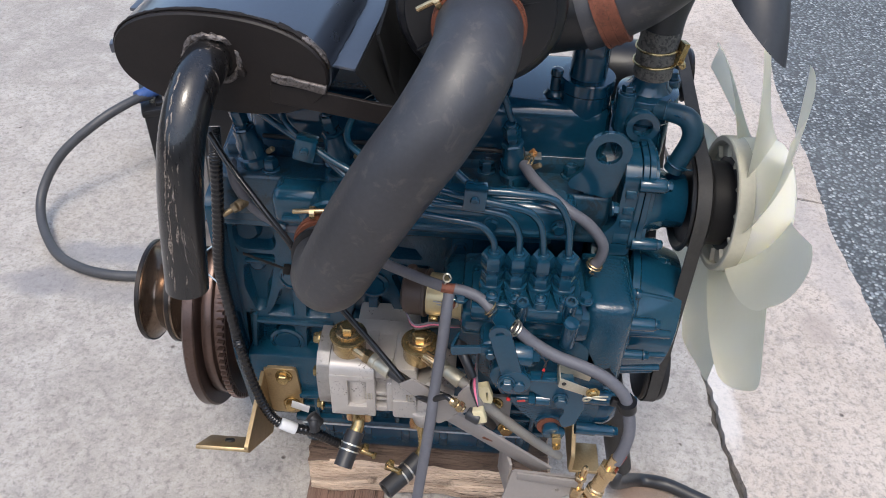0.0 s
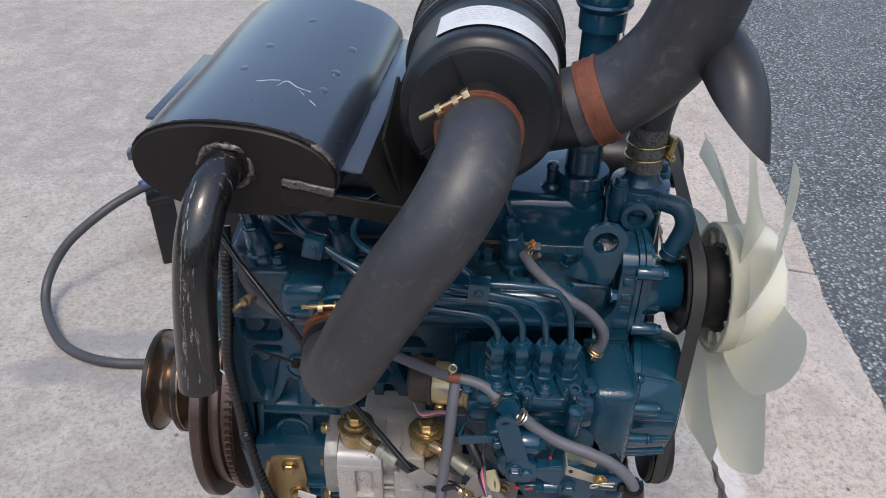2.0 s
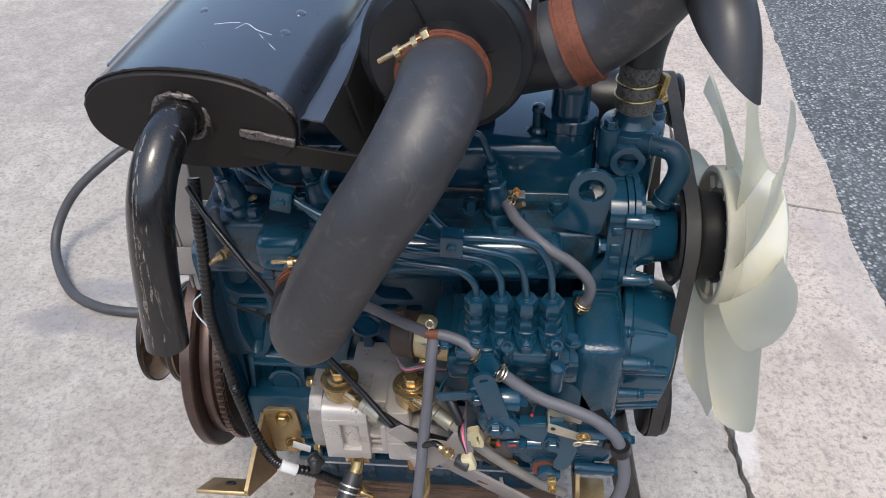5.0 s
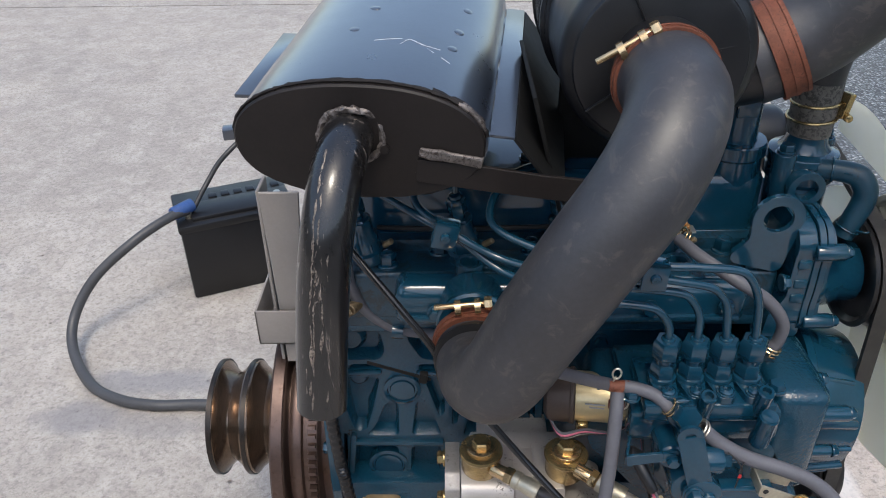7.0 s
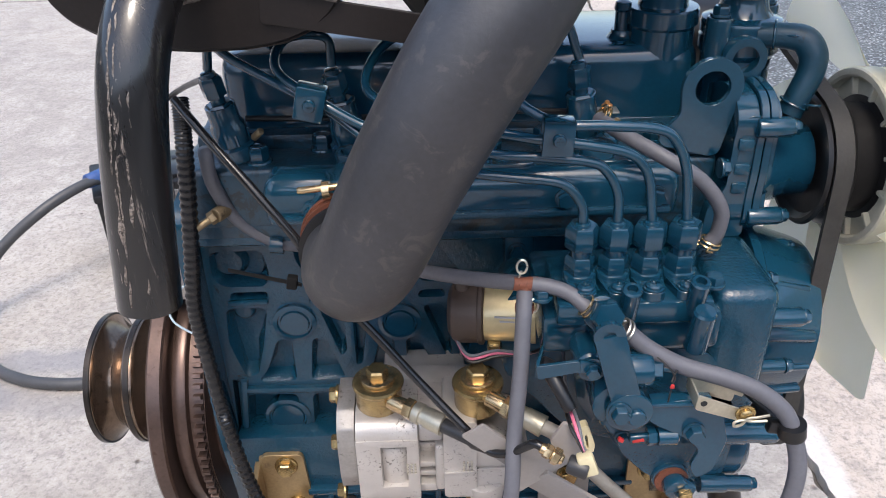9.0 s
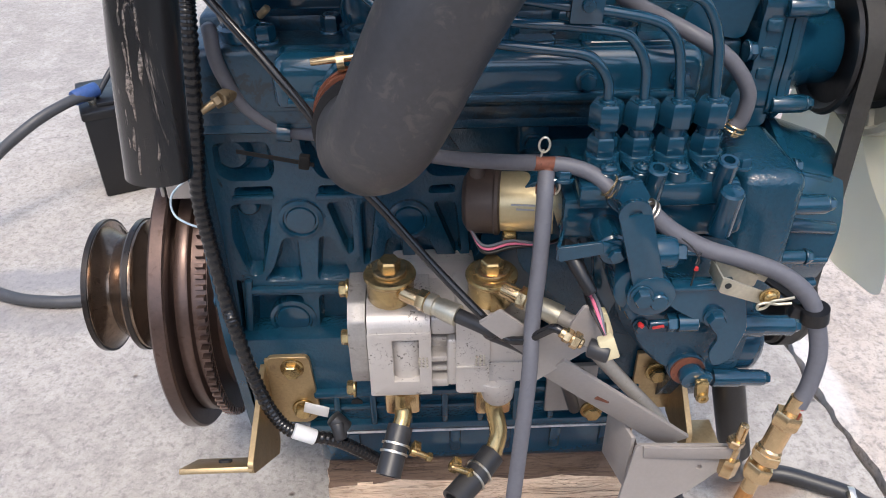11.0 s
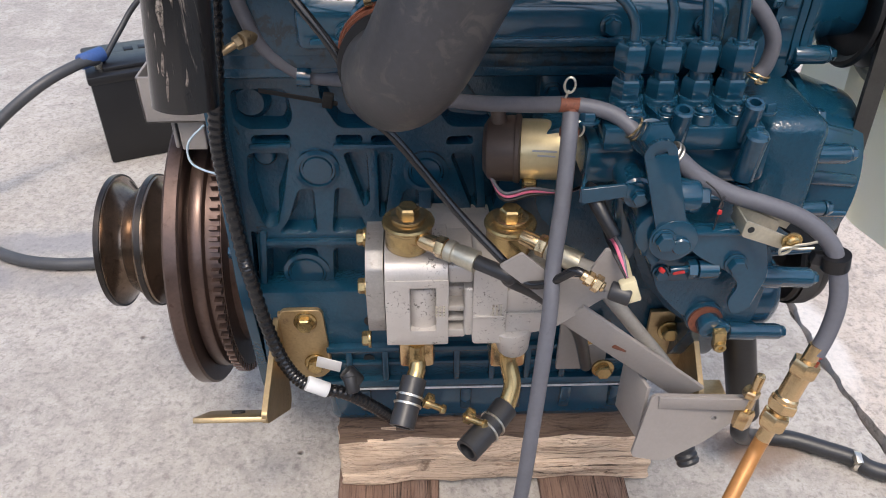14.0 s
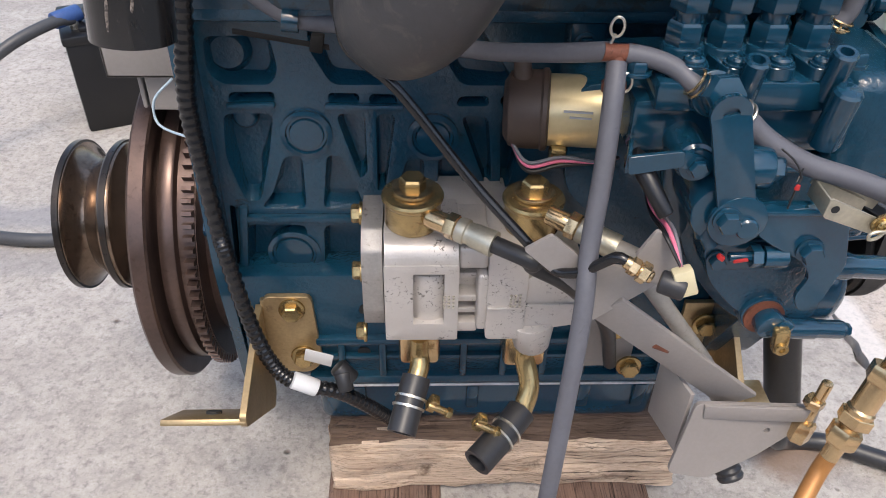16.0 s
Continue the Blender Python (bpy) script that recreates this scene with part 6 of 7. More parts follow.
LEN = (MB - MA).length
b = bmesh.new()
S = 96
rings = []
for along, a, c in ((0.004, 0.104, 0.05), (0.006, 0.1075, 0.0535), (0.02, 0.108, 0.054), (0.08, 0.1085, 0.0545), (0.16, 0.108, 0.054), (0.24, 0.1085, 0.0545), (LEN - 0.02, 0.108, 0.054),
                    (LEN - 0.004, 0.1075, 0.0535), (LEN, 0.1, 0.047)):
    rings.append([b.verts.new(oval(k * math.tau / S, a, c, along)) for k in range(S)])
for p, q in zip(rings, rings[1:]):
    for k in range(S):
        b.faces.new((p[k], p[(k + 1) % S], q[(k + 1) % S], q[k]))
b.faces.new(rings[-1])
b.faces.new(rings[0])
shell = part("shell", b, MUFFLER, muf)
b = bmesh.new()
rings = [[b.verts.new(oval(k * math.tau / S, a, c, h)) for k in range(S)] for a, c, h in ((0.1, 0.046, 0.01), (0.106, 0.052, 0.006), (0.106, 0.052, -0.002), (0.1045, 0.0505, -0.004))]
for p, q in zip(rings, rings[1:]):
    for k in range(S):
        b.faces.new((p[k], p[(k + 1) % S], q[(k + 1) % S], q[k]))
b.faces.new(rings[-1])
part("end_plate", b, MUFFLER_END, muf, "dull brown-black welded end plate")
b = bmesh.new()
random.seed(4)
for f0, f1, rad in ((0.12, 1.0, 0.0028), (1.0, 2.2, 0.0018), (2.2, 3.6, 0.0015), (3.6, 5.8, 0.0016)):
    fs = [f0 + (f1 - f0) * j / 24 for j in range(25)]
    tube(b, [oval(f, 0.1073, 0.0533, 0.003) for f in fs], [rad * random.uniform(0.6, 1.4) for _ in fs], 8, 3)
part("weld_seam", b, MUFFLER_END, muf)
b = bmesh.new()
tube(b, [oval(f, 0.1076, 0.0536, 0.002) for f in (0.2, 0.35, 0.5, 0.65, 0.8)], [0.001, 0.0032, 0.0028, 0.0036, 0.001], 8, 6)
part("bare_weld", b, WELD, muf)
# dents and spot welds on the top
for u, al in ((-0.02, 0.12), (-0.012, 0.18), (0.01, 0.26), (0.065, 0.1), (0.067, 0.145), (0.07, 0.21)):
    f = math.acos(max(-1, min(1, u / 0.108)))
    p = oval(f, 0.108, 0.054, al)
    n = (p - (MA + MD * al))
    n = (MU * n.dot(MU) / 0.108 ** 2 + MV * n.dot(MV) / 0.054 ** 2).normalized()
    b = bmesh.new()
    t = bmesh.new()
    bmesh.ops.create_uvsphere(t, u_segments=14, v_segments=8, radius=1)
    bmesh.ops.transform(t, matrix=aim(p, n) @ Matrix.Diagonal((0.007, 0.005, 0.0014, 1)), verts=t.verts[:])
    merge(b, t)
    part("spot_weld", b, MUFFLER, muf)
b = bmesh.new()
pts = []
for pairs in (((0.02, 0.085), (0.028, 0.098), (0.05, 0.078)), ((0.028, 0.098), (0.04, 0.09), (0.055, 0.088)), ((0.0, 0.09), (0.01, 0.095), (0.02, 0.098)), ((0.058, 0.072), (0.066, 0.066))):
    row = []
    for u, al in pairs:
        f = math.acos(u / 0.108)
        row.append(oval(f, 0.1083, 0.0543, al))
    tube(b, row, 0.0005, 6, 5)
part("chalk_scratches", b, CHALK, muf)
# flat seam flange with a sheet folded down beside it
run = MD * 0.325
b = bmesh.new()
fa = Vector((-0.0785, 0.693, 0.8065))
bar(b, fa, fa + run, 0.021, 0.003, (0.1, 0, 1), 0.0008)
part("side_flange", b, MUFFLER, muf)
b = bmesh.new()
fb = Vector((-0.0455, 0.691, 0.7745))
bar(b, fb, fb + run, 0.003, 0.076, (-0.6, 0, 0.8), 0.0008)
part("folded_sheet", b, BLACK_MATTE, muf)
b = bmesh.new()
tube(b, [fa.lerp(fa + run, j / 30) + Vector((-0.011 + 0.0012 * math.sin(j * 7), 0, 0.001)) for j in range(31)], [0.0014 * random.uniform(0.4, 1.5) for j in range(31)], 6, 2)
part("tack_weld", b, MUFFLER, muf)
# bracket behind on the other side, and a small tab
b = bmesh.new()
bar(b, MA - MU * 0.116 + MD * 0.10 - MV * 0.03, MA - MU * 0.116 + MD * 0.27 - MV * 0.03, 0.004, 0.045, MV, 0.001)
bar(b, MA - MU * 0.128 + MD * 0.10 - MV * 0.008, MA - MU * 0.128 + MD * 0.27 - MV * 0.008, 0.03, 0.004, MV, 0.001)
bar(b, MA - MU * 0.13 + MD * 0.03 - MV * 0.012, MA - MU * 0.1 + MD * 0.04 - MV * 0.012, 0.012, 0.01, MV, 0.001)
part("side_bracket", b, MUFFLER, muf)
# flat strap under the end plate
b = bmesh.new()
plate(b, rounded([(-0.1490, 0.7920), (-0.0990, 0.7850), (-0.0430, 0.7750), (0.0180, 0.7670), (0.0180, 0.7450), (-0.0480, 0.7540), (-0.1010, 0.7630), (-0.1510, 0.7720)], 0.003), (0, 0.688, 0), (1, 0.01, 0), (0, 0, 1), 0.004, bev=0.0008)
part("support_strap", b, MUFFLER_END, muf)
b = bmesh.new()
bar(b, (-0.147, 0.682, 0.799), (-0.095, 0.680, 0.790), 0.004, 0.0095, (0, 0, 1), 0.0014)
bmesh.ops.subdivide_edges(b, edges=b.edges[:], cuts=5, use_grid_fill=True)
rough_up(b, 0.0016, 260)
part("bare_weld", b, WELD, muf)
# outlet pipe
b = bmesh.new()
PIPE = [(-0.205, 0.70, 0.811), (-0.206, 0.676, 0.811), (-0.2085, 0.65, 0.805), (-0.212, 0.628, 0.79), (-0.2165, 0.612, 0.765), (-0.221, 0.603, 0.732), (-0.226, 0.595, 0.684), (-0.232, 0.5855, 0.609)]
tube(b, PIPE, 0.0212, 32, 8, hollow=0.09)
outlet = part("outlet_pipe", b, SCRATCHED, muf, "scraped black outlet pipe bent downwards")
# long bare scrapes down its front
random.seed(21)
line = curve_points(PIPE, 24)
b = bmesh.new()
for start, count, angle, thick in ((50, 112, -108, 0.0013), (70, 50, -103, 0.0009), (112, 56, -100, 0.0011), (104, 16, -76, 0.0009), (128, 22, -84, 0.0012), (60, 10, -70, 0.0006),
                                    (86, 12, -125, 0.0006), (146, 18, -66, 0.0007), (94, 8, -88, 0.0008), (120, 12, -140, 0.0007), (152, 10, -118, 0.0008)):
    turn = radians(angle)
    pts = []
    for i in range(start, min(start + count, len(line) - 2)):
        d = (line[i + 1] - line[i - 1]).normalized()
        u = (Vector((1, 0, 0)) - d * d.x).normalized()
        w = d.cross(u)
        w = w if w.y > 0 else -w
        pts.append(line[i] + (u * math.cos(turn) + w * math.sin(turn)) * 0.0206)
        turn += random.uniform(-0.022, 0.022)
    tube(b, pts, [thick * 0.2] + [thick * max(0.12, 0.75 + noise.noise(Vector((j * 0.17, angle, 0))) * 1.3) for j in range(len(pts) - 2)] + [thick * 0.15], 6, 1)
part("scraped_streak", b, SCRAPE, outlet, "bare pale scrapes")
b = bmesh.new()
random.seed(9)
tube(b, [Vector((-0.203 + 0.026 * math.cos(a), 0.688 + 0.002 * math.sin(3 * a), 0.811 + 0.024 * math.sin(a))) for a in [j * math.tau / 26 for j in range(26)]], 0.0028, 10, 4, True)
for v in b.verts:
    v.co += noise.noise_vector(v.co * 260) * 0.0018
part("pipe_weld", b, WELD, muf)
b = bmesh.new()
hexa(b, (-0.176, 0.694, 0.80), (0, -1, 0), 0.008, 0.01)
part("stud", b, MUFFLER_END, muf)
# struts that carry the muffler from the end plate
stand = thing("muffler_stand", (-0.3, 0.86, 0.45), "grey painted steel muffler stand with a small tray", "bracket")
b = bmesh.new()
plate(b, [(-0.335, 0.673), (-0.290, 0.673), (-0.303, 0.500), (-0.305, 0.431), (-0.331, 0.431), (-0.331, 0.500)], (0, 0.853, 0), (1, 0, 0), (0, 0, 1), 0.004, bev=0.001)
plate(b, [(-0.893, 0.673), (-0.853, 0.673), (-0.853, 0.431), (-0.883, 0.431)], (-0.335, 0, 0), (0, -1, 0), (0, 0, 1), 0.004, bev=0.001)
part("post", b, GREY_PAINT, stand)
b = bmesh.new()
k = Vector((-0.360, 0.840, 0.517))
x1 = k.x + 0.075
span(b, (k.x, k.y, k.z - 0.05), (x1, k.y + 0.003, k.z), bev=0.001)
span(b, (k.x, k.y, k.z - 0.05), (k.x + 0.003, k.y + 0.11, k.z), bev=0.001)
span(b, (k.x, k.y, k.z - 0.05), (x1, k.y + 0.11, k.z - 0.047), bev=0.001)
span(b, (k.x, k.y + 0.107, k.z - 0.05), (x1, k.y + 0.11, k.z), bev=0.001)
part("tray", b, GREY_PAINT, stand)
b = bmesh.new()
span(b, (-0.33, 0.855, 0.46), (-0.268, 0.9, 0.48), bev=0.002)
part("foot", b, GREY_PAINT, stand)

# ---- air cleaner ----
air = thing("air_cleaner", (0.05, 0.8, 0.78), "black plastic round air cleaner with white label", "air cleaner")
A0, A1 = Vector((0.046, 0.702, 0.865)), Vector((0.056, 0.955, 0.862))
AD = (A1 - A0).normalized()
b = bmesh.new()
lathe(b, A0, AD, [(0.0, 0.0), (0.066, 0.0), (0.0685, 0.001), (0.0698, 0.004), (0.0755, 0.0075), (0.0785, 0.012), (0.0795, 0.02), (0.081, 0.12), (0.084, 0.124), (0.084, 0.135)], 64)
part("housing", b, BLACK_PLASTIC, air)
b = bmesh.new()
pr = [(0.0845, 0.128), (0.088, 0.132), (0.088, 0.142)]
for k in range(7):
    h = 0.146 + k * 0.0085
    pr += [(0.0865, h), (0.0885, h + 0.002), (0.0885, h + 0.005), (0.0865, h + 0.007)]
pr += [(0.0875, 0.21), (0.091, 0.213), (0.091, 0.222), (0.087, 0.228), (0.085, 0.236), (0.078, 0.246), (0.05, 0.25), (0.0, 0.25)]
lathe(b, A0, AD, pr, 64)
part("lid", b, BLACK_PLASTIC, air, "ribbed black plastic lid")
b = bmesh.new()
for a in (116, 215, 14):
    a = radians(a)
    d = Vector((math.cos(a), 0, math.sin(a)))
    bar(b, A0 + d * 0.038 - AD * 0.0006, A0 + d * 0.069 - AD * 0.0006, 0.0016, 0.003, AD, 0.0005)
lathe(b, A0, -AD, [(0.0375, -0.004), (0.0375, 0.018), (0.034, 0.018), (0.034, 0)], 40)
part("face_ribs", b, BLACK_PLASTIC, air)
# label wrapped round the top
b = bmesh.new()


def wrapped(bm, f0, f1, h0, h1, rad, n=20):
    g = []
    side = AD.cross(Vector((0, 0, 1))).normalized()
    for j in range(n + 1):
        f = radians(f0 + (f1 - f0) * j / n)
        d = side * math.cos(f) + side.cross(AD) * math.sin(f)
        if d.z < 0 and f0 > 0 and f1 < 180:
            d = side * math.cos(f) - side.cross(AD) * math.sin(f)
        g.append([bm.verts.new(A0 + AD * h + d * rad) for h in (h0, h1)])
    for p, q in zip(g, g[1:]):
        bm.faces.new((p[0], q[0], q[1], p[1]))


wrapped(b, 25, 124, 0.032, 0.088, 0.0812)
label = part("paper_label", b, LABEL_WHITE, air, "white printed label")
b = bmesh.new()
random.seed(12)
for row in range(6):
    f = 33.0
    while f < 108:
        w = random.uniform(3, 9)
        wrapped(b, f, f + w, 0.047 + row * 0.0066, 0.0479 + row * 0.0066, 0.0815, 4)
        f += w + 2
part("label_print", b, INK, label)
b = bmesh.new()
f = 75.0
for k in range(9):
    wrapped(b, 100 + k * 2.4, 101.6 + k * 2.4, 0.031, 0.037, 0.0806, 2)
part("moulded_marks", b, RUBBER, air)
# side inlet stub
b = bmesh.new()
i0, i1 = Vector((0.09, 0.79, 0.826)), Vector((0.15, 0.782, 0.843))
cyl(b, i0, i1 + (i1 - i0) * 0.4, 0.041, seg=40, bev=0.002)
part("inlet_stub", b, BLACK_PLASTIC, air)
b = bmesh.new()
span(b, (-0.01, 0.86, 0.70), (0.09, 0.868, 0.80), bev=0.002)
# wide matte black sheet added for the dark gap between muffler and cleaner
bar(b, (-0.05, 0.80, 0.83), (-0.02, 0.80, 0.712), 0.16, 0.004, (1, 0, 0), 0.001)
part("bracket_and_gap_sheet", b, BLACK_MATTE, air)

# ---- intake elbow hose ----
el = thing("intake_hose", (-0.03, 0.64, 0.6), "thick black rubber intake elbow hose with rusty clamps", "hose")
b = bmesh.new()
ELB = [(0.046, 0.69, 0.86), (0.046, 0.668, 0.86), (0.0439, 0.6331, 0.8582), (0.0318, 0.6035, 0.8411), (0.0118, 0.5855, 0.8102), (-0.0187, 0.5774, 0.7643), (-0.0534, 0.5774, 0.7019),
       (-0.0809, 0.5861, 0.6415), (-0.0956, 0.6123, 0.6134), (-0.1004, 0.6448, 0.6039), (-0.101, 0.675, 0.608)]
tube(b, ELB, [0.0395, 0.039, 0.038, 0.0375, 0.0375, 0.0375, 0.037, 0.036, 0.0355, 0.036, 0.036], 44, 8, hollow=0.12)
part("hose_body", b, ELBOW, el)
for c, d, r in (((0.046, 0.682, 0.860), (0, 1, 0), 0.0399), ((-0.101, 0.668, 0.609), (0, 1, 0.05), 0.0364)):
    b = bmesh.new()
    clip_ring(b, c, d, r, 0.013, 0.0016, 44)
    clip_ring(b, c, d, r + 0.001, 0.004, 0.0018, 44)
    band = part("clamp_band", b, RUST, el, "rusty flat clamp band")
    b = bmesh.new()
    top = Vector(c) + Vector((-0.026 if d[2] == 0 else -0.003, -0.002, r * 0.78 if d[2] == 0 else r * 1.1 + 0.006))
    dirv = Vector((0.85, 0, 0.5)) if d[2] == 0 else Vector((1, 0, 0.1))
    dirv.normalize()
    cyl(b, top - dirv * 0.034, top + dirv * 0.014, 0.0027, seg=14, bev=0.0006)
    hexa(b, top + dirv * 0.012, dirv, 0.011, 0.007)
    for o in (-0.012, 0.006):
        clip_ring(b, top + dirv * o - Vector((0, 0, 0.0025)), dirv, 0.0058, 0.0055, 0.0014, 20)
    part("clamp_bolt", b, BRASS, band)
b = bmesh.new()
clip_ring(b, (-0.1, 0.645, 0.609), (0, 0.97, -0.12), 0.0372, 0.004, 0.0015, 40)
part("cable_tie", b, BLACK_PLASTIC, el)
b = bmesh.new()
bar(b, (-0.142, 0.655, 0.575), (-0.205, 0.680, 0.575), 0.0014, 0.0034, (0, 0, 1), 0.0004)
box(b, (-0.149, 0.655, 0.578), (0.008, 0.007, 0.011), (0, 10, 0), bev=0.0012)
part("tie_tail", b, BLACK_MATTE, el)

# ---- inlet hose on the air cleaner ----
ih = thing("air_inlet_hose", (0.25, 0.74, 0.85), "black rubber air inlet hose with cut open end", "hose")
b = bmesh.new()
INL = [(0.145, 0.783, 0.841), (0.168, 0.781, 0.852), (0.202, 0.776, 0.876), (0.231, 0.766, 0.915), (0.246, 0.755, 0.964), (0.256, 0.745, 1.015), (0.276, 0.735, 1.038), (0.302, 0.728, 1.045), (0.332, 0.722, 1.049)]
tube(b, INL, [0.0435, 0.043, 0.0425, 0.0425, 0.0415, 0.0405, 0.0405, 0.041, 0.041], 40, 8, hollow=0.1)
part("hose_body", b, ELBOW, ih)
b = bmesh.new()
way = Vector((0.86, -0.1, 0.46)).normalized()
mid = Vector((0.170, 0.7805, 0.8525))
clip_ring(b, mid, way, 0.0446, 0.023, 0.0014, 48)
for k in (-0.0095, 0.0, 0.0095):
    clip_ring(b, mid + way * k, way, 0.0455, 0.0035, 0.0014, 48)
part("clamp_band", b, RUST, ih, "rusty flat clamp band")
# coolant hose behind it: up from the thermostat, then over and down
ch = thing("coolant_hose", (0.27, 0.82, 0.78), "black rubber coolant hose with an angled cut end", "hose")
b = bmesh.new()
tube(b, [(TX, TY, 0.78), (TX + 0.002, TY, 0.82), (TX + 0.01, TY - 0.004, 0.87), (0.264, 0.82, 0.903), (0.272, 0.782, 0.919), (0.28, 0.742, 0.912), (0.286, 0.706, 0.89), (0.291, 0.678, 0.84), (0.294, 0.663, 0.79)],
     [0.0212, 0.0215, 0.024, 0.027, 0.0275, 0.0275, 0.0275, 0.027, 0.027], 36, 7)
near = [f for f in b.faces if all(v.co.y < 0.76 for v in f.verts)]
near_e = list({e for f in near for e in f.edges})
near_v = list({v for f in near for v in f.verts})
cut = bmesh.ops.bisect_plane(b, geom=near_v + near_e + near, plane_co=(0.296, 0.676, 0.862), plane_no=(-0.62, 0.1, -0.78), clear_outer=True)
bmesh.ops.holes_fill(b, edges=[e for e in cut["geom_cut"] if isinstance(e, bmesh.types.BMEdge)], sides=0)
part("hose_body", b, RUBBER, ch)
b = bmesh.new()
tube(b, [(TX, TY, 0.744), (TX, TY, 0.77), (TX, TY, 0.8)], [0.0215, 0.0225, 0.0222], 36, 3)
part("hose_cuff", b, CUFF, ch, "dusty stretched hose end")
for z in (0.762, 0.779):
    b = bmesh.new()
    tube(b, [(TX + 0.0236 * math.cos(a), TY + 0.0236 * math.sin(a), z + 0.002 * math.cos(a)) for a in [j * math.tau / 20 for j in range(20)]], 0.0016, 8, 3, True)
    part("wire_clip", b, YELLOW_ZINC, ch)
b = bmesh.new()
k = Vector((TX + 0.0225, TY - 0.014, 0.778))
box(b, k, (0.008, 0.012, 0.026), (0, 10, 20), bev=0.0015)
cyl(b, k + Vector((0.002, -0.012, -0.01)), k + Vector((0.004, 0.01, -0.012)), 0.004, seg=14)
part("clip_screw", b, YELLOW_ZINC, ch)

# ---- fuel hoses ----


def hose(name, pts, r, label, mat=HOSE_GREY, category="hose", group="grey fuel hoses", n=7):
    ob = thing(name, pts[0], label, category, group)
    b = bmesh.new()
    tube(b, pts, r, 16, n, hollow=0.3)
    part("hose_tube", b, mat, ob)
    return ob


tee = thing("hose_tee", (0.032, 0.642, 0.578), "small copper coloured hose tee with wire clips", "fitting")
T0 = Vector((0.032, 0.642, 0.578))
b = bmesh.new()
tube(b, [T0 + Vector((-0.009, 0.0, 0.001)), T0, T0 + Vector((0.010, 0, 0))], 0.0056, 16, 3)
cyl(b, T0, T0 + Vector((0.0, -0.002, -0.009)), 0.0056, seg=16)
part("tee_body", b, RUST, tee)
for d in (Vector((-0.003, 0, 0.017)), Vector((0.006, -0.005, -0.016))):
    b = bmesh.new()
    tube(b, [T0 + d + Vector((0.004 * math.cos(a), -0.002, 0.006 * math.sin(a))) for a in [j * math.tau / 10 for j in range(10)]], 0.0009, 6, 3, True)
    tube(b, [T0 + d - Vector((0.0, 0, 0.005)), T0 + d - Vector((0.003, 0, 0.014))], 0.0009, 6, 3)
    part("wire_clip", b, TIN, tee)
h_rail = hose("fuel_hose", [T0 + Vector((-0.0045, 0, 0.001)), (0.000, 0.665, 0.568), (-0.043, 0.700, 0.554), (-0.090, 0.730, 0.549), (-0.141, 0.755, 0.549), (-0.181, 0.762, 0.552),
                   (-0.212, 0.760, 0.577), (-0.227, 0.755, 0.615), (-0.228, 0.752, 0.645), (-0.232, 0.765, 0.640)], 0.0062, "grey rubber fuel hose along the crankcase")
h_short = hose("fuel_hose", [T0 + Vector((0.0055, 0, 0)), (0.052, 0.640, 0.576), (0.067, 0.636, 0.571), (0.083, 0.626, 0.560)], 0.006, "short grey rubber fuel hose with a wire clip")
h_drop = hose("fuel_hose", [T0 + Vector((0, -0.0015, -0.0055)), (0.030, 0.628, 0.554), (0.027, 0.612, 0.513), (0.022, 0.596, 0.465), (0.0185, 0.574, 0.425), (0.0085, 0.545, 0.33), (0.001, 0.53, 0.25), (-0.018, 0.505, 0.1), (-0.03, 0.48, 0.025), (-0.05, 0.44, 0.008), (-0.08, 0.3, 0.008)],
     0.0064, "grey rubber fuel hose hanging to the ground")
h_supply = hose("fuel_hose", [(0.106, 0.615, 0.551), (0.125, 0.612, 0.535), (0.151, 0.606, 0.522), (0.182, 0.600, 0.514), (0.208, 0.594, 0.505), (0.229, 0.587, 0.489), (0.238, 0.580, 0.469),
                   (0.243, 0.572, 0.444), (0.241, 0.566, 0.419), (0.234, 0.560, 0.398)], 0.0069, "thicker grey rubber supply hose to the brass valve")
h_return = hose("return_hose", [(0.106, 0.765, 0.662), (0.119, 0.735, 0.661), (0.149, 0.705, 0.651), (0.178, 0.700, 0.633), (0.198, 0.700, 0.607), (0.199, 0.700, 0.585), (0.194, 0.700, 0.575)], 0.0062, "thin grey rubber return hose over the pump")
b = bmesh.new()
clip_ring(b, T0 + Vector((0, -0.0035, -0.02)), (0, -0.15, -1), 0.0066, 0.006, 0.001, 24)
part("hose_band", b, RUST, h_drop)
for p, q, owner in (((0.079, 0.628, 0.565), (1, -0.2, -0.7), h_short), ((0.105, 0.614, 0.552), (1, 0, -0.8), h_supply), ((0.194, 0.700, 0.575), (-0.3, 0, -1), h_return),
                    ((0.110, 0.765, 0.665), (1, 0, -0.6), h_return)):
    b = bmesh.new()
    p, q = Vector(p), Vector(q).normalized()
    m = aim(p, q)
    for o in (-0.002, 0.002):
        tube(b, [m @ Vector((0.0085 * math.cos(a), 0.0085 * math.sin(a), o)) for a in [j * math.tau / 14 for j in range(14)]], 0.001, 6, 3, True)
    tube(b, [m @ Vector((0.008, 0.002, 0)), m @ Vector((0.013, 0.006, 0.003)), m @ Vector((0.016, 0.002, 0.001))], 0.001, 6, 4)
    part("wire_clip", b, BRASS if p.y > 0.62 else TIN, owner, "springy wire hose clip")
b = bmesh.new()
k = Vector((0.236, 0.582, 0.475))
clip_ring(b, k, (0.2, 0, -1), 0.0085, 0.012, 0.0022, 28)
box(b, k + Vector((-0.012, 0.004, 0.0)), (0.012, 0.008, 0.011), (0, 10, 0), bev=0.002)
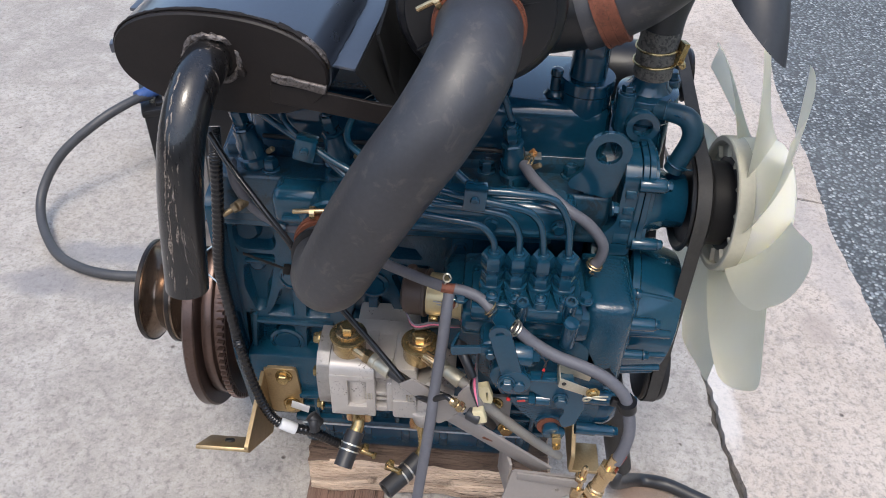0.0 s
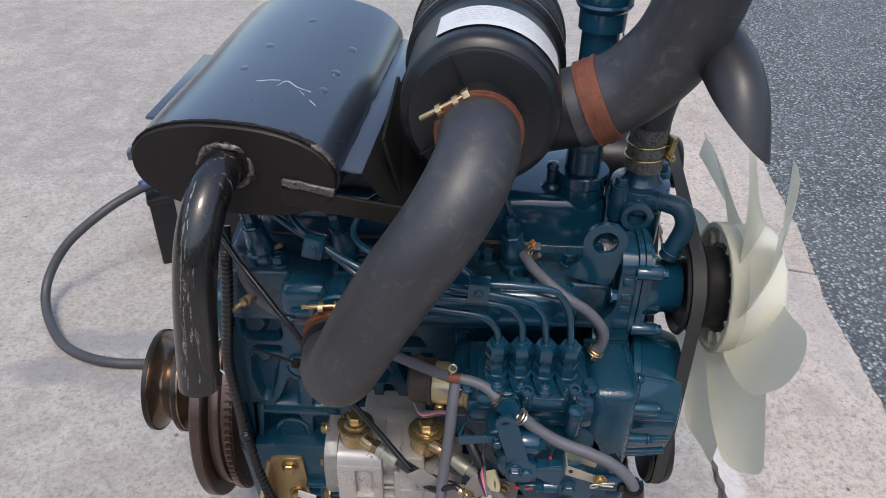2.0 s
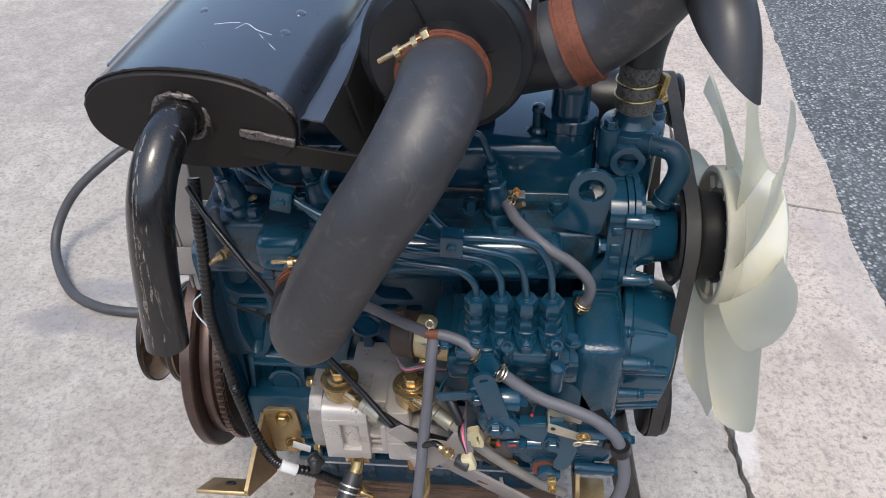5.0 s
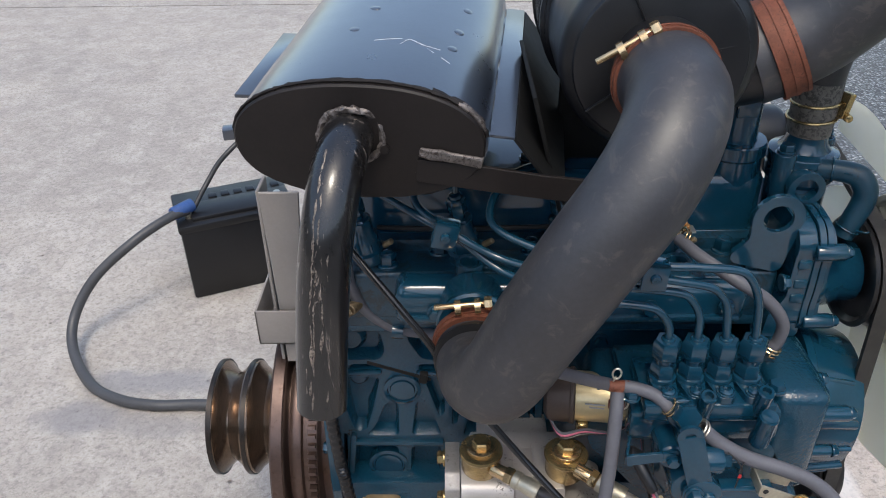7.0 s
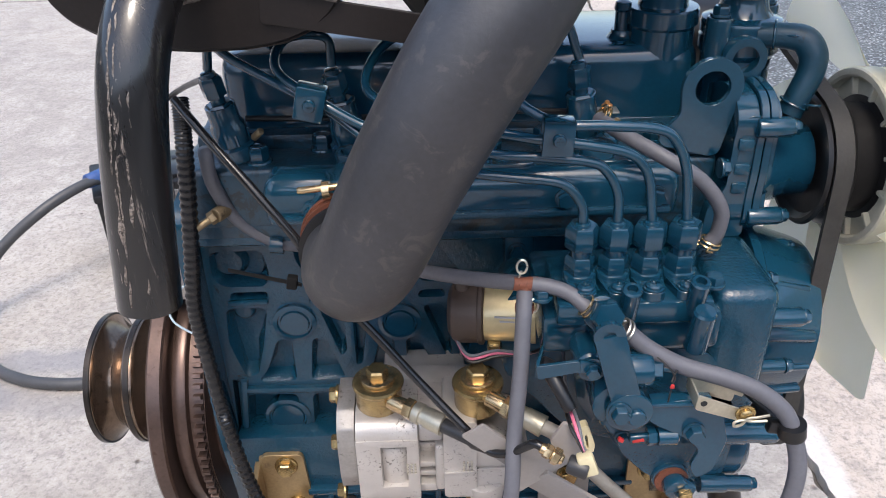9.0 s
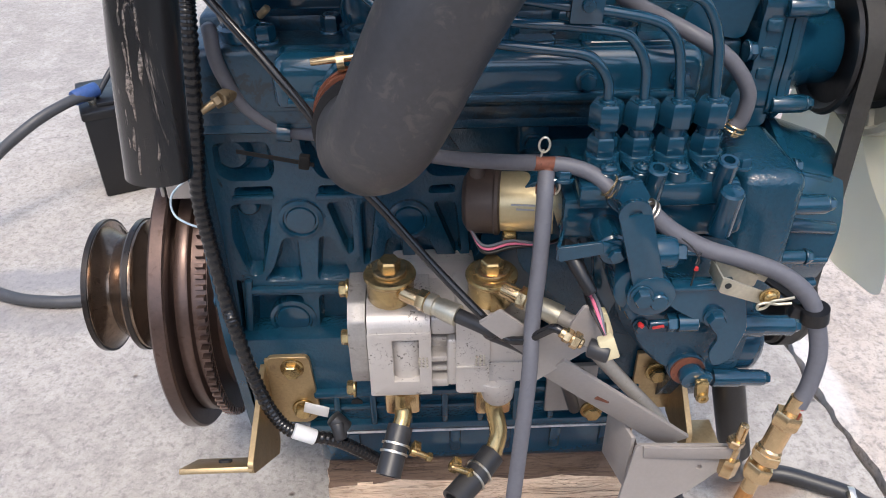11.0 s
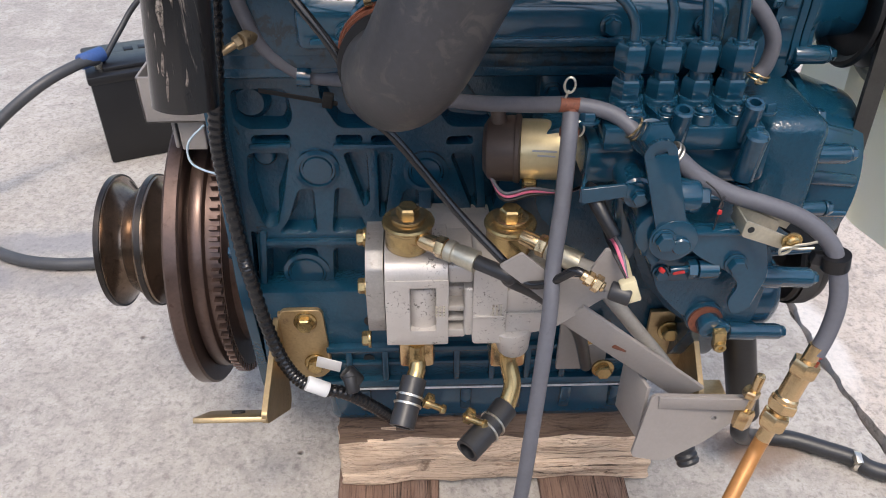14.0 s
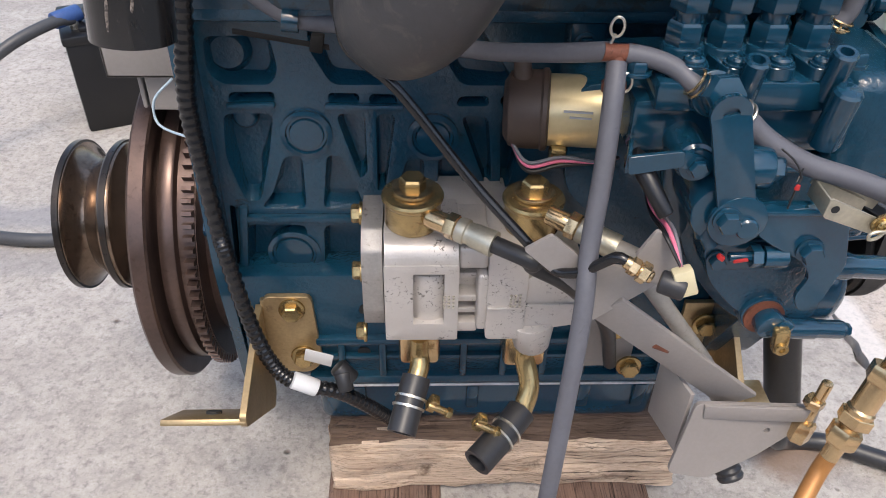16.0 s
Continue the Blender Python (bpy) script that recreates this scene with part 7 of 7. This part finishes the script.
bar(b, k + Vector((0, 0.004, 0)), k + Vector((-0.02, 0.05, 0)), 0.012, 0.003, (0, 0, 1), 0.0008)
part("hose_clamp", b, BLACK_PLASTIC, h_supply, "black p-clip")
b = bmesh.new()
k = Vector((-0.181, 0.760, 0.551))
clip_ring(b, k, (1, 0, -0.1), 0.0075, 0.012, 0.0015, 24)
box(b, k + Vector((0, 0.012, 0)), (0.011, 0.02, 0.014), bev=0.001)
part("hose_bracket", b, BLUE, h_rail, "small blue hose bracket")

# ---- control cable and wiring ----
b = bmesh.new()
tube(b, [(-0.233, 0.720, 0.706), (-0.204, 0.690, 0.685), (-0.166, 0.665, 0.648), (-0.137, 0.652, 0.610), (-0.130, 0.646, 0.579), (-0.101, 0.642, 0.554), (-0.055, 0.630, 0.497), (-0.019, 0.610, 0.463),
         (0.001, 0.600, 0.445), (0.016, 0.590, 0.450), (0.027, 0.585, 0.461), (0.036, 0.580, 0.4705), (0.043, 0.576, 0.469)], 0.0036, 12, 8)
cable = single("control_cable", b, LOOM, (0.016, 0.590, 0.448), "black throttle control cable", "cable")
b = bmesh.new()
pa, pb = Vector((0.040, 0.577, 0.470)), Vector((0.057, 0.570, 0.462))
cyl(b, pa, pb, 0.0044, seg=18)
part("threaded_end", b, BRASS, cable)
for f, af in ((0.2, 0.0105), (0.55, 0.0125)):
    b = bmesh.new()
    hexa(b, pa.lerp(pb, f), pb - pa, af, 0.006)
    part("hex_nut", b, BRASS, cable)
b = bmesh.new()
cyl(b, (0.060, 0.566, 0.4632), (0.075, 0.559, 0.4615), 0.0076, seg=22, bev=0.002)
part("cable_boot", b, RUBBER, cable)

LOOMP = [(-0.239, 0.750, 0.697), (-0.238, 0.742, 0.680), (-0.238, 0.735, 0.663), (-0.244, 0.735, 0.615), (-0.252, 0.735, 0.557), (-0.260, 0.735, 0.501), (-0.259, 0.735, 0.446), (-0.254, 0.730, 0.376), (-0.251, 0.725, 0.365), (-0.242, 0.720, 0.301), (-0.227, 0.712, 0.250),
         (-0.205, 0.705, 0.224), (-0.165, 0.710, 0.204), (-0.136, 0.720, 0.170), (-0.115, 0.735, 0.132)]
b = bmesh.new()
tube(b, LOOMP, 0.007, 14, 30, rib=0.07, rib_step=2)
lm = single("wiring_loom", b, LOOM, LOOMP[11], "ribbed black plastic wiring conduit", "cable", angle=80)
b = bmesh.new()
k = Vector((-0.194, 0.702, 0.224))
cyl(b, k - Vector((0.011, 0, -0.006)), k + Vector((0.011, 0, -0.006)), 0.0084, seg=20)
part("white_tape", b, LABEL_WHITE, lm)
b = bmesh.new()
cyl(b, (-0.165, 0.720, 0.229), (-0.152, 0.715, 0.214), 0.009, 0.01, 22, 0.002)
cyl(b, (-0.160, 0.716, 0.225), (-0.156, 0.705, 0.210), 0.0085, 0.007, 22, 0.002)
part("sender_boot", b, RUBBER, lm)
b = bmesh.new()
bar(b, (-0.2, 0.748, 0.2165), (-0.173, 0.744, 0.2105), 0.0015, 0.016, (0, 0, 1), 0.0006)
part("white_clip_strap", b, LABEL_WHITE, lm)
b = bmesh.new()
tube(b, [(-0.283, 0.780, 0.495), (-0.301, 0.780, 0.476), (-0.300, 0.775, 0.457), (-0.271, 0.745, 0.463), (-0.261, 0.735, 0.471)], 0.0011, 8, 7)
part("white_wire", b, WHITE_WIRE, lm)
# glow plug terminal
b = bmesh.new()
g0, g1 = Vector((-0.228, 0.745, 0.590)), Vector((-0.244, 0.735, 0.583))
cyl(b, g0 + Vector((0.012, 0.02, 0)), g0, 0.0066, seg=20)
hexa(b, g0, g1 - g0, 0.0105, 0.006)
cyl(b, g0, g1, 0.0034, seg=12)
single("glow_plug_terminal", b, OLD_BRASS, g0, "brass glow plug terminal on the head", "terminal")

# ---- mounting brackets ----
br = thing("engine_mount", (-0.22, 0.74, 0.2), "yellow zinc-plated engine mounting bracket with bent foot", "bracket", "engine mounts")
b = bmesh.new()
o = rounded([(-0.236, 0.281), (-0.19, 0.281), (-0.185, 0.192), (-0.198, 0.178), (-0.236, 0.181)], 0.008)
plate(b, o, (0, 0.766, 0), (1, 0, 0), (0, 0, 1), 0.006, bev=0.001)
bar(b, (-0.236, 0.764, 0.276), (-0.236, 0.764, 0.2), 0.006, 0.006, (1, 0, 0), 0.001)
plate(b, rounded([(-0.766, 0.27), (-0.766, 0.145), (-0.752, 0.135), (-0.65, 0.226), (-0.65, 0.238), (-0.71, 0.255)], 0.006), (-0.238, 0, 0), (0, -1, 0), (0, 0, 1), 0.006, bev=0.001)
box(b, (-0.276, 0.6745, 0.211), (0.074, 0.066, 0.006), (-42, 0, 0), bev=0.0015)
part("bracket_plate", b, ZINC_DULL, br)
bolts(br, BOLT_GOLD, [(-0.209, 0.76, 0.266), (-0.203, 0.76, 0.2035)])
b = bmesh.new()
cyl(b, (-0.275, 0.677, 0.2115), (-0.275, 0.6793, 0.2141), 0.007, seg=20, bev=0)
part("slot", b, HOLE, br)

rb = thing("engine_mount", (0.18, 0.70, 0.22), "yellow zinc-plated engine mounting bracket beside the grey control bracket", "bracket", "engine mounts")
b = bmesh.new()
span(b, (0.172, 0.758, 0.185), (0.222, 0.764, 0.272), bev=0.001)
plate(b, rounded([(-0.76, 0.272), (-0.76, 0.18), (-0.69, 0.18), (-0.69, 0.215)], 0.006), (0.222, 0, 0), (0, -1, 0), (0, 0, 1), 0.006, bev=0.001)
span(b, (0.218, 0.69, 0.177), (0.262, 0.74, 0.183), bev=0.0015)
part("bracket_plate", b, ZINC_DULL, rb)
bolts(rb, BOLT_GOLD, [(0.193, 0.752, 0.251), (0.103, 0.752, 0.248)])

gb = thing("control_bracket", (0.13, 0.62, 0.25), "warm grey painted sheet steel control bracket", "bracket")
g4, g6 = Vector((0.123, 0.595, 0.319)), Vector((0.211, 0.585, 0.325))
b = bmesh.new()
w = g6.x - g4.x
o = rounded([(0, 0), (w, 0), (w, -0.016), (w * 0.62, -0.05), (w * 0.22, -0.075), (-0.012, -0.07)], 0.006)
plate(b, o, (g4.x, g4.y, g4.z), (1, -0.05, 0), (0, 0.18, 1), 0.004, holes=[(w * 0.66, -0.024, 0.0025)], bev=0.0008)
bar(b, g4 + Vector((0.006, -0.006, -0.006)), g6 + Vector((0, -0.006, -0.006)), 0.003, 0.014, (0, 0, 1), 0.0008)
bar(b, g4 + Vector((-0.002, 0.002, -0.03)), g4 + Vector((-0.013, 0.045, -0.03)), 0.004, 0.068, (0, 0, 1), 0.001)
part("box_plate", b, GREY_PAINT, gb)
b = bmesh.new()
bar(b, (0.041, 0.600, 0.412), (0.163, 0.605, 0.308), 0.004, 0.03, (0.6, -0.3, 0.75), 0.001)
part("diagonal_strap", b, GREY_PAINT, gb)
b = bmesh.new()
plate(b, rounded([(-0.02, 0.463), (-0.003, 0.475), (0.023, 0.452), (0.003, 0.441)], 0.002), (0, 0.60, 0), (1, 0, 0), (0, 0, 1), 0.003, bev=0.0008)
plate(b, rounded([(0.003, 0.442), (0.023, 0.4525), (0.073, 0.4435), (0.0765, 0.437), (0.028, 0.397), (0.019, 0.405), (0.021, 0.425)], 0.003), (0, 0.6, 0), (1, 0, 0), (0, 0, 1), 0.003, bev=0.0008)
plate(b, rounded([(0.048, 0.470), (0.058, 0.490), (0.0645, 0.486), (0.079, 0.457), (0.074, 0.447), (0.062, 0.449)], 0.003), (0, 0.5845, 0), (1, 0, 0), (0, 0, 1), 0.003, bev=0.0008)
bar(b, (0.058, 0.598, 0.4475), (0.076, 0.583, 0.4475), 0.003, 0.004, (0, 0, 1), 0.0008)
bar(b, (0.062, 0.598, 0.4475), (0.074, 0.598, 0.4445), 0.03, 0.003, (0, 0, 1), 0.0008)
part("cable_holder", b, GREY_PAINT, gb)
b = bmesh.new()
span(b, (0.072, 0.752, 0.192), (0.128, 0.758, 0.262), bev=0.001)
part("fixing_tab", b, GREY_PAINT, gb)
bolts(gb, BOLT_GOLD, [(0.124, 0.745, 0.201)])
b = bmesh.new()
k = Vector((0.089, 0.601, 0.370))
box(b, k, (0.014, 0.002, 0.006), (0, 25, 0), bev=0.0005)
part("rust_mark", b, RUST, gb)
b = bmesh.new()
k = g6 + Vector((-0.006, -0.004, 0.0))
cyl(b, k - Vector((0, 0, 0.032)), k + Vector((0.004, 0, 0.028)), 0.0042, seg=16)
hexa(b, k + Vector((0, 0, 0.003)), (0.1, 0, 1), 0.013, 0.008)
hexa(b, k - Vector((0.001, 0, 0.034)), (0.1, 0, 1), 0.015, 0.02)
part("adjuster_bolt", b, BRASS, gb)
b = bmesh.new()
tube(b, [(0.170, 0.620, 0.228), (0.174, 0.610, 0.223), (0.179, 0.600, 0.212)], 0.011, 20, 6, rib=0.05, rib_step=1, hollow=0.3)
part("bellows_end", b, RUBBER, gb)

# ---- brass valve, copper hose, ground hose, support leg ----
v0, v1, v2 = Vector((0.231, 0.560, 0.398)), Vector((0.222, 0.555, 0.368)), Vector((0.207, 0.545, 0.319))
vd = (v2 - v0).normalized()
vv = thing("brass_valve", v1, "brass hose coupling with red lever and hex nuts", "valve")
L = (v2 - v0).length
b = bmesh.new()
lathe(b, v0, vd, [(0, -0.008), (0.006, -0.008), (0.006, 0.01), (0.0088, 0.014), (0.0088, L * 0.5), (0.01, L * 0.52), (0.01, L * 0.6), (0.0064, L * 0.62), (0.0064, L * 1.05), (0.0, L * 1.05)], 28)
body = part("valve_body", b, BRASS, vv)
for f, af, h in ((0.08, 0.02, 0.014), (0.56, 0.021, 0.01), (0.72, 0.02, 0.015)):
    b = bmesh.new()
    hexa(b, v0 + vd * L * f, vd, af, h)
    part("hex_nut", b, BRASS, body)
b = bmesh.new()
bar(b, v0 + Vector((0.0095, 0.004, -0.010)), v0 + Vector((0.0135, 0.004, 0.009)), 0.003, 0.0045, (1, 0, 0), 0.001)
part("red_lever", b, RED, vv, "red lever")
b = bmesh.new()
ce = v2 + vd * 0.02
far = Vector((0.164, 0.500, 0.255))
run = (far - ce) / (far - ce).length
low = far + run * max(0.0, (far.z - 0.03) / -run.z)
tube(b, [v0 + vd * L * 1.0, ce, ce.lerp(far, 0.5), far, far.lerp(low, 0.5), low, low + Vector((run.x * 0.05, run.y * 0.05, -0.021)), low + Vector((run.x * 0.2, run.y * 0.2 - 0.05, -0.021))], 0.0064, 20, 8)
single("copper_hose", b, COPPER, ce, "shiny copper-brown hose running to the ground", "hose")
b = bmesh.new()
tube(b, [Vector((0.310, 0.750, 0.111)) + Vector((0, 0, 0.01)), Vector((0.304, 0.735, 0.095)), (0.360, 0.796, 0.012), (0.408, 0.792, 0.012), (0.453, 0.772, 0.012), (0.483, 0.756, 0.012), (0.508, 0.734, 0.012), (0.62, 0.7, 0.0125), (0.9, 0.6, 0.0125), (1.4, 0.55, 0.0125)], 0.0112, 24, 8)
gh = single("ground_hose", b, RUBBER, (0.416, 0.803, 0.000), "black rubber drain hose lying on the concrete", "hose")
b = bmesh.new()
k = Vector((0.483, 0.753, 0.012))
clip_ring(b, k, (1, -0.25, 0), 0.0114, 0.008, 0.0015, 32)
box(b, k + Vector((-0.004, -0.008, 0.012)), (0.008, 0.012, 0.01), (20, 0, 0), bev=0.001)
part("hose_clip", b, TIN, gh)
b = bmesh.new()
K0, K1 = Vector((0.276, 0.765, 0.251)), Vector((0.310, 0.750, 0.111))
cyl(b, K0 + (K0 - K1) * 0.4, K1, 0.0185, seg=32, bev=0.003)
part("drain_stub", b, DARK_STEEL, engine, "black painted drain stub under the timing case")

# ---- battery and cable ----
bat = thing("battery", (-0.65, 1.706, 0.0), "black car battery standing on the concrete", "battery")
bx = Matrix.Translation((-0.65, 1.706, 0)) @ Matrix.Rotation(radians(23), 4, "Z")


def in_bat(bm):
    bmesh.ops.transform(bm, matrix=bx, verts=bm.verts[:])
    return bm


b = bmesh.new()
span(b, (-0.13, -0.085, 0.0), (0.13, 0.085, 0.185), bev=0.006)
span(b, (-0.128, -0.083, 0.18), (0.128, 0.083, 0.186), bev=0.003)
part("case", in_bat(b), BLACK_PLASTIC, bat)
b = bmesh.new()
span(b, (-0.134, -0.089, 0.178), (0.134, 0.089, 0.197), bev=0.005)
span(b, (-0.1, -0.07, 0.19), (0.13, 0.01, 0.206), bev=0.004)
for k in range(6):
    span(b, (-0.05 + k * 0.03, 0.03, 0.195), (-0.03 + k * 0.03, 0.055, 0.2), bev=0.003)
part("lid", in_bat(b), BLACK_PLASTIC, bat)
for x in (-0.105, 0.1):
    b = bmesh.new()
    cyl(b, (x, -0.045, 0.195), (x, -0.045, 0.222), 0.009, 0.008, 18)
    part("terminal_post", in_bat(b), TIN, bat)
bc = thing("battery_cable", (-1.0, 1.35, 0.0), "thick grey-black battery cable looping over the concrete", "cable")
t0 = bx @ Vector((-0.105, -0.045, 0.215))
b = bmesh.new()
tube(b, [t0, (-0.756, 1.585, 0.220), (-0.815, 1.522, 0.200), (-0.897, 1.469, 0.140), (-0.942, 1.421, 0.070), (-0.928, 1.355, 0.030), (-0.861, 1.268, 0.014), (-0.788, 1.225, 0.012), (-0.715, 1.209, 0.012), (-0.648, 1.210, 0.012), (-0.547, 1.211, 0.020),
         (-0.42, 1.25, 0.06), (-0.3, 1.15, 0.1)], 0.0108, 18, 8)
part("cable_sheath", b, CABLE_GREY, bc)
b = bmesh.new()
cyl(b, (-0.721, 1.640, 0.222), (-0.754, 1.597, 0.220), 0.0155, seg=20, bev=0.003)
part("terminal_cover", b, BLUE_PLASTIC, bc, "blue terminal cover")
b = bmesh.new()
tube(b, [bx @ Vector((-0.09, -0.04, 0.215)), bx @ Vector((-0.05, -0.0, 0.25)), bx @ Vector((0.0, 0.02, 0.3)), bx @ Vector((0.08, 0.0, 0.36)), (-0.4, 1.4, 0.5), (-0.33, 1.2, 0.55)], 0.006, 12, 6)
part("thin_lead", b, RUBBER, bc)
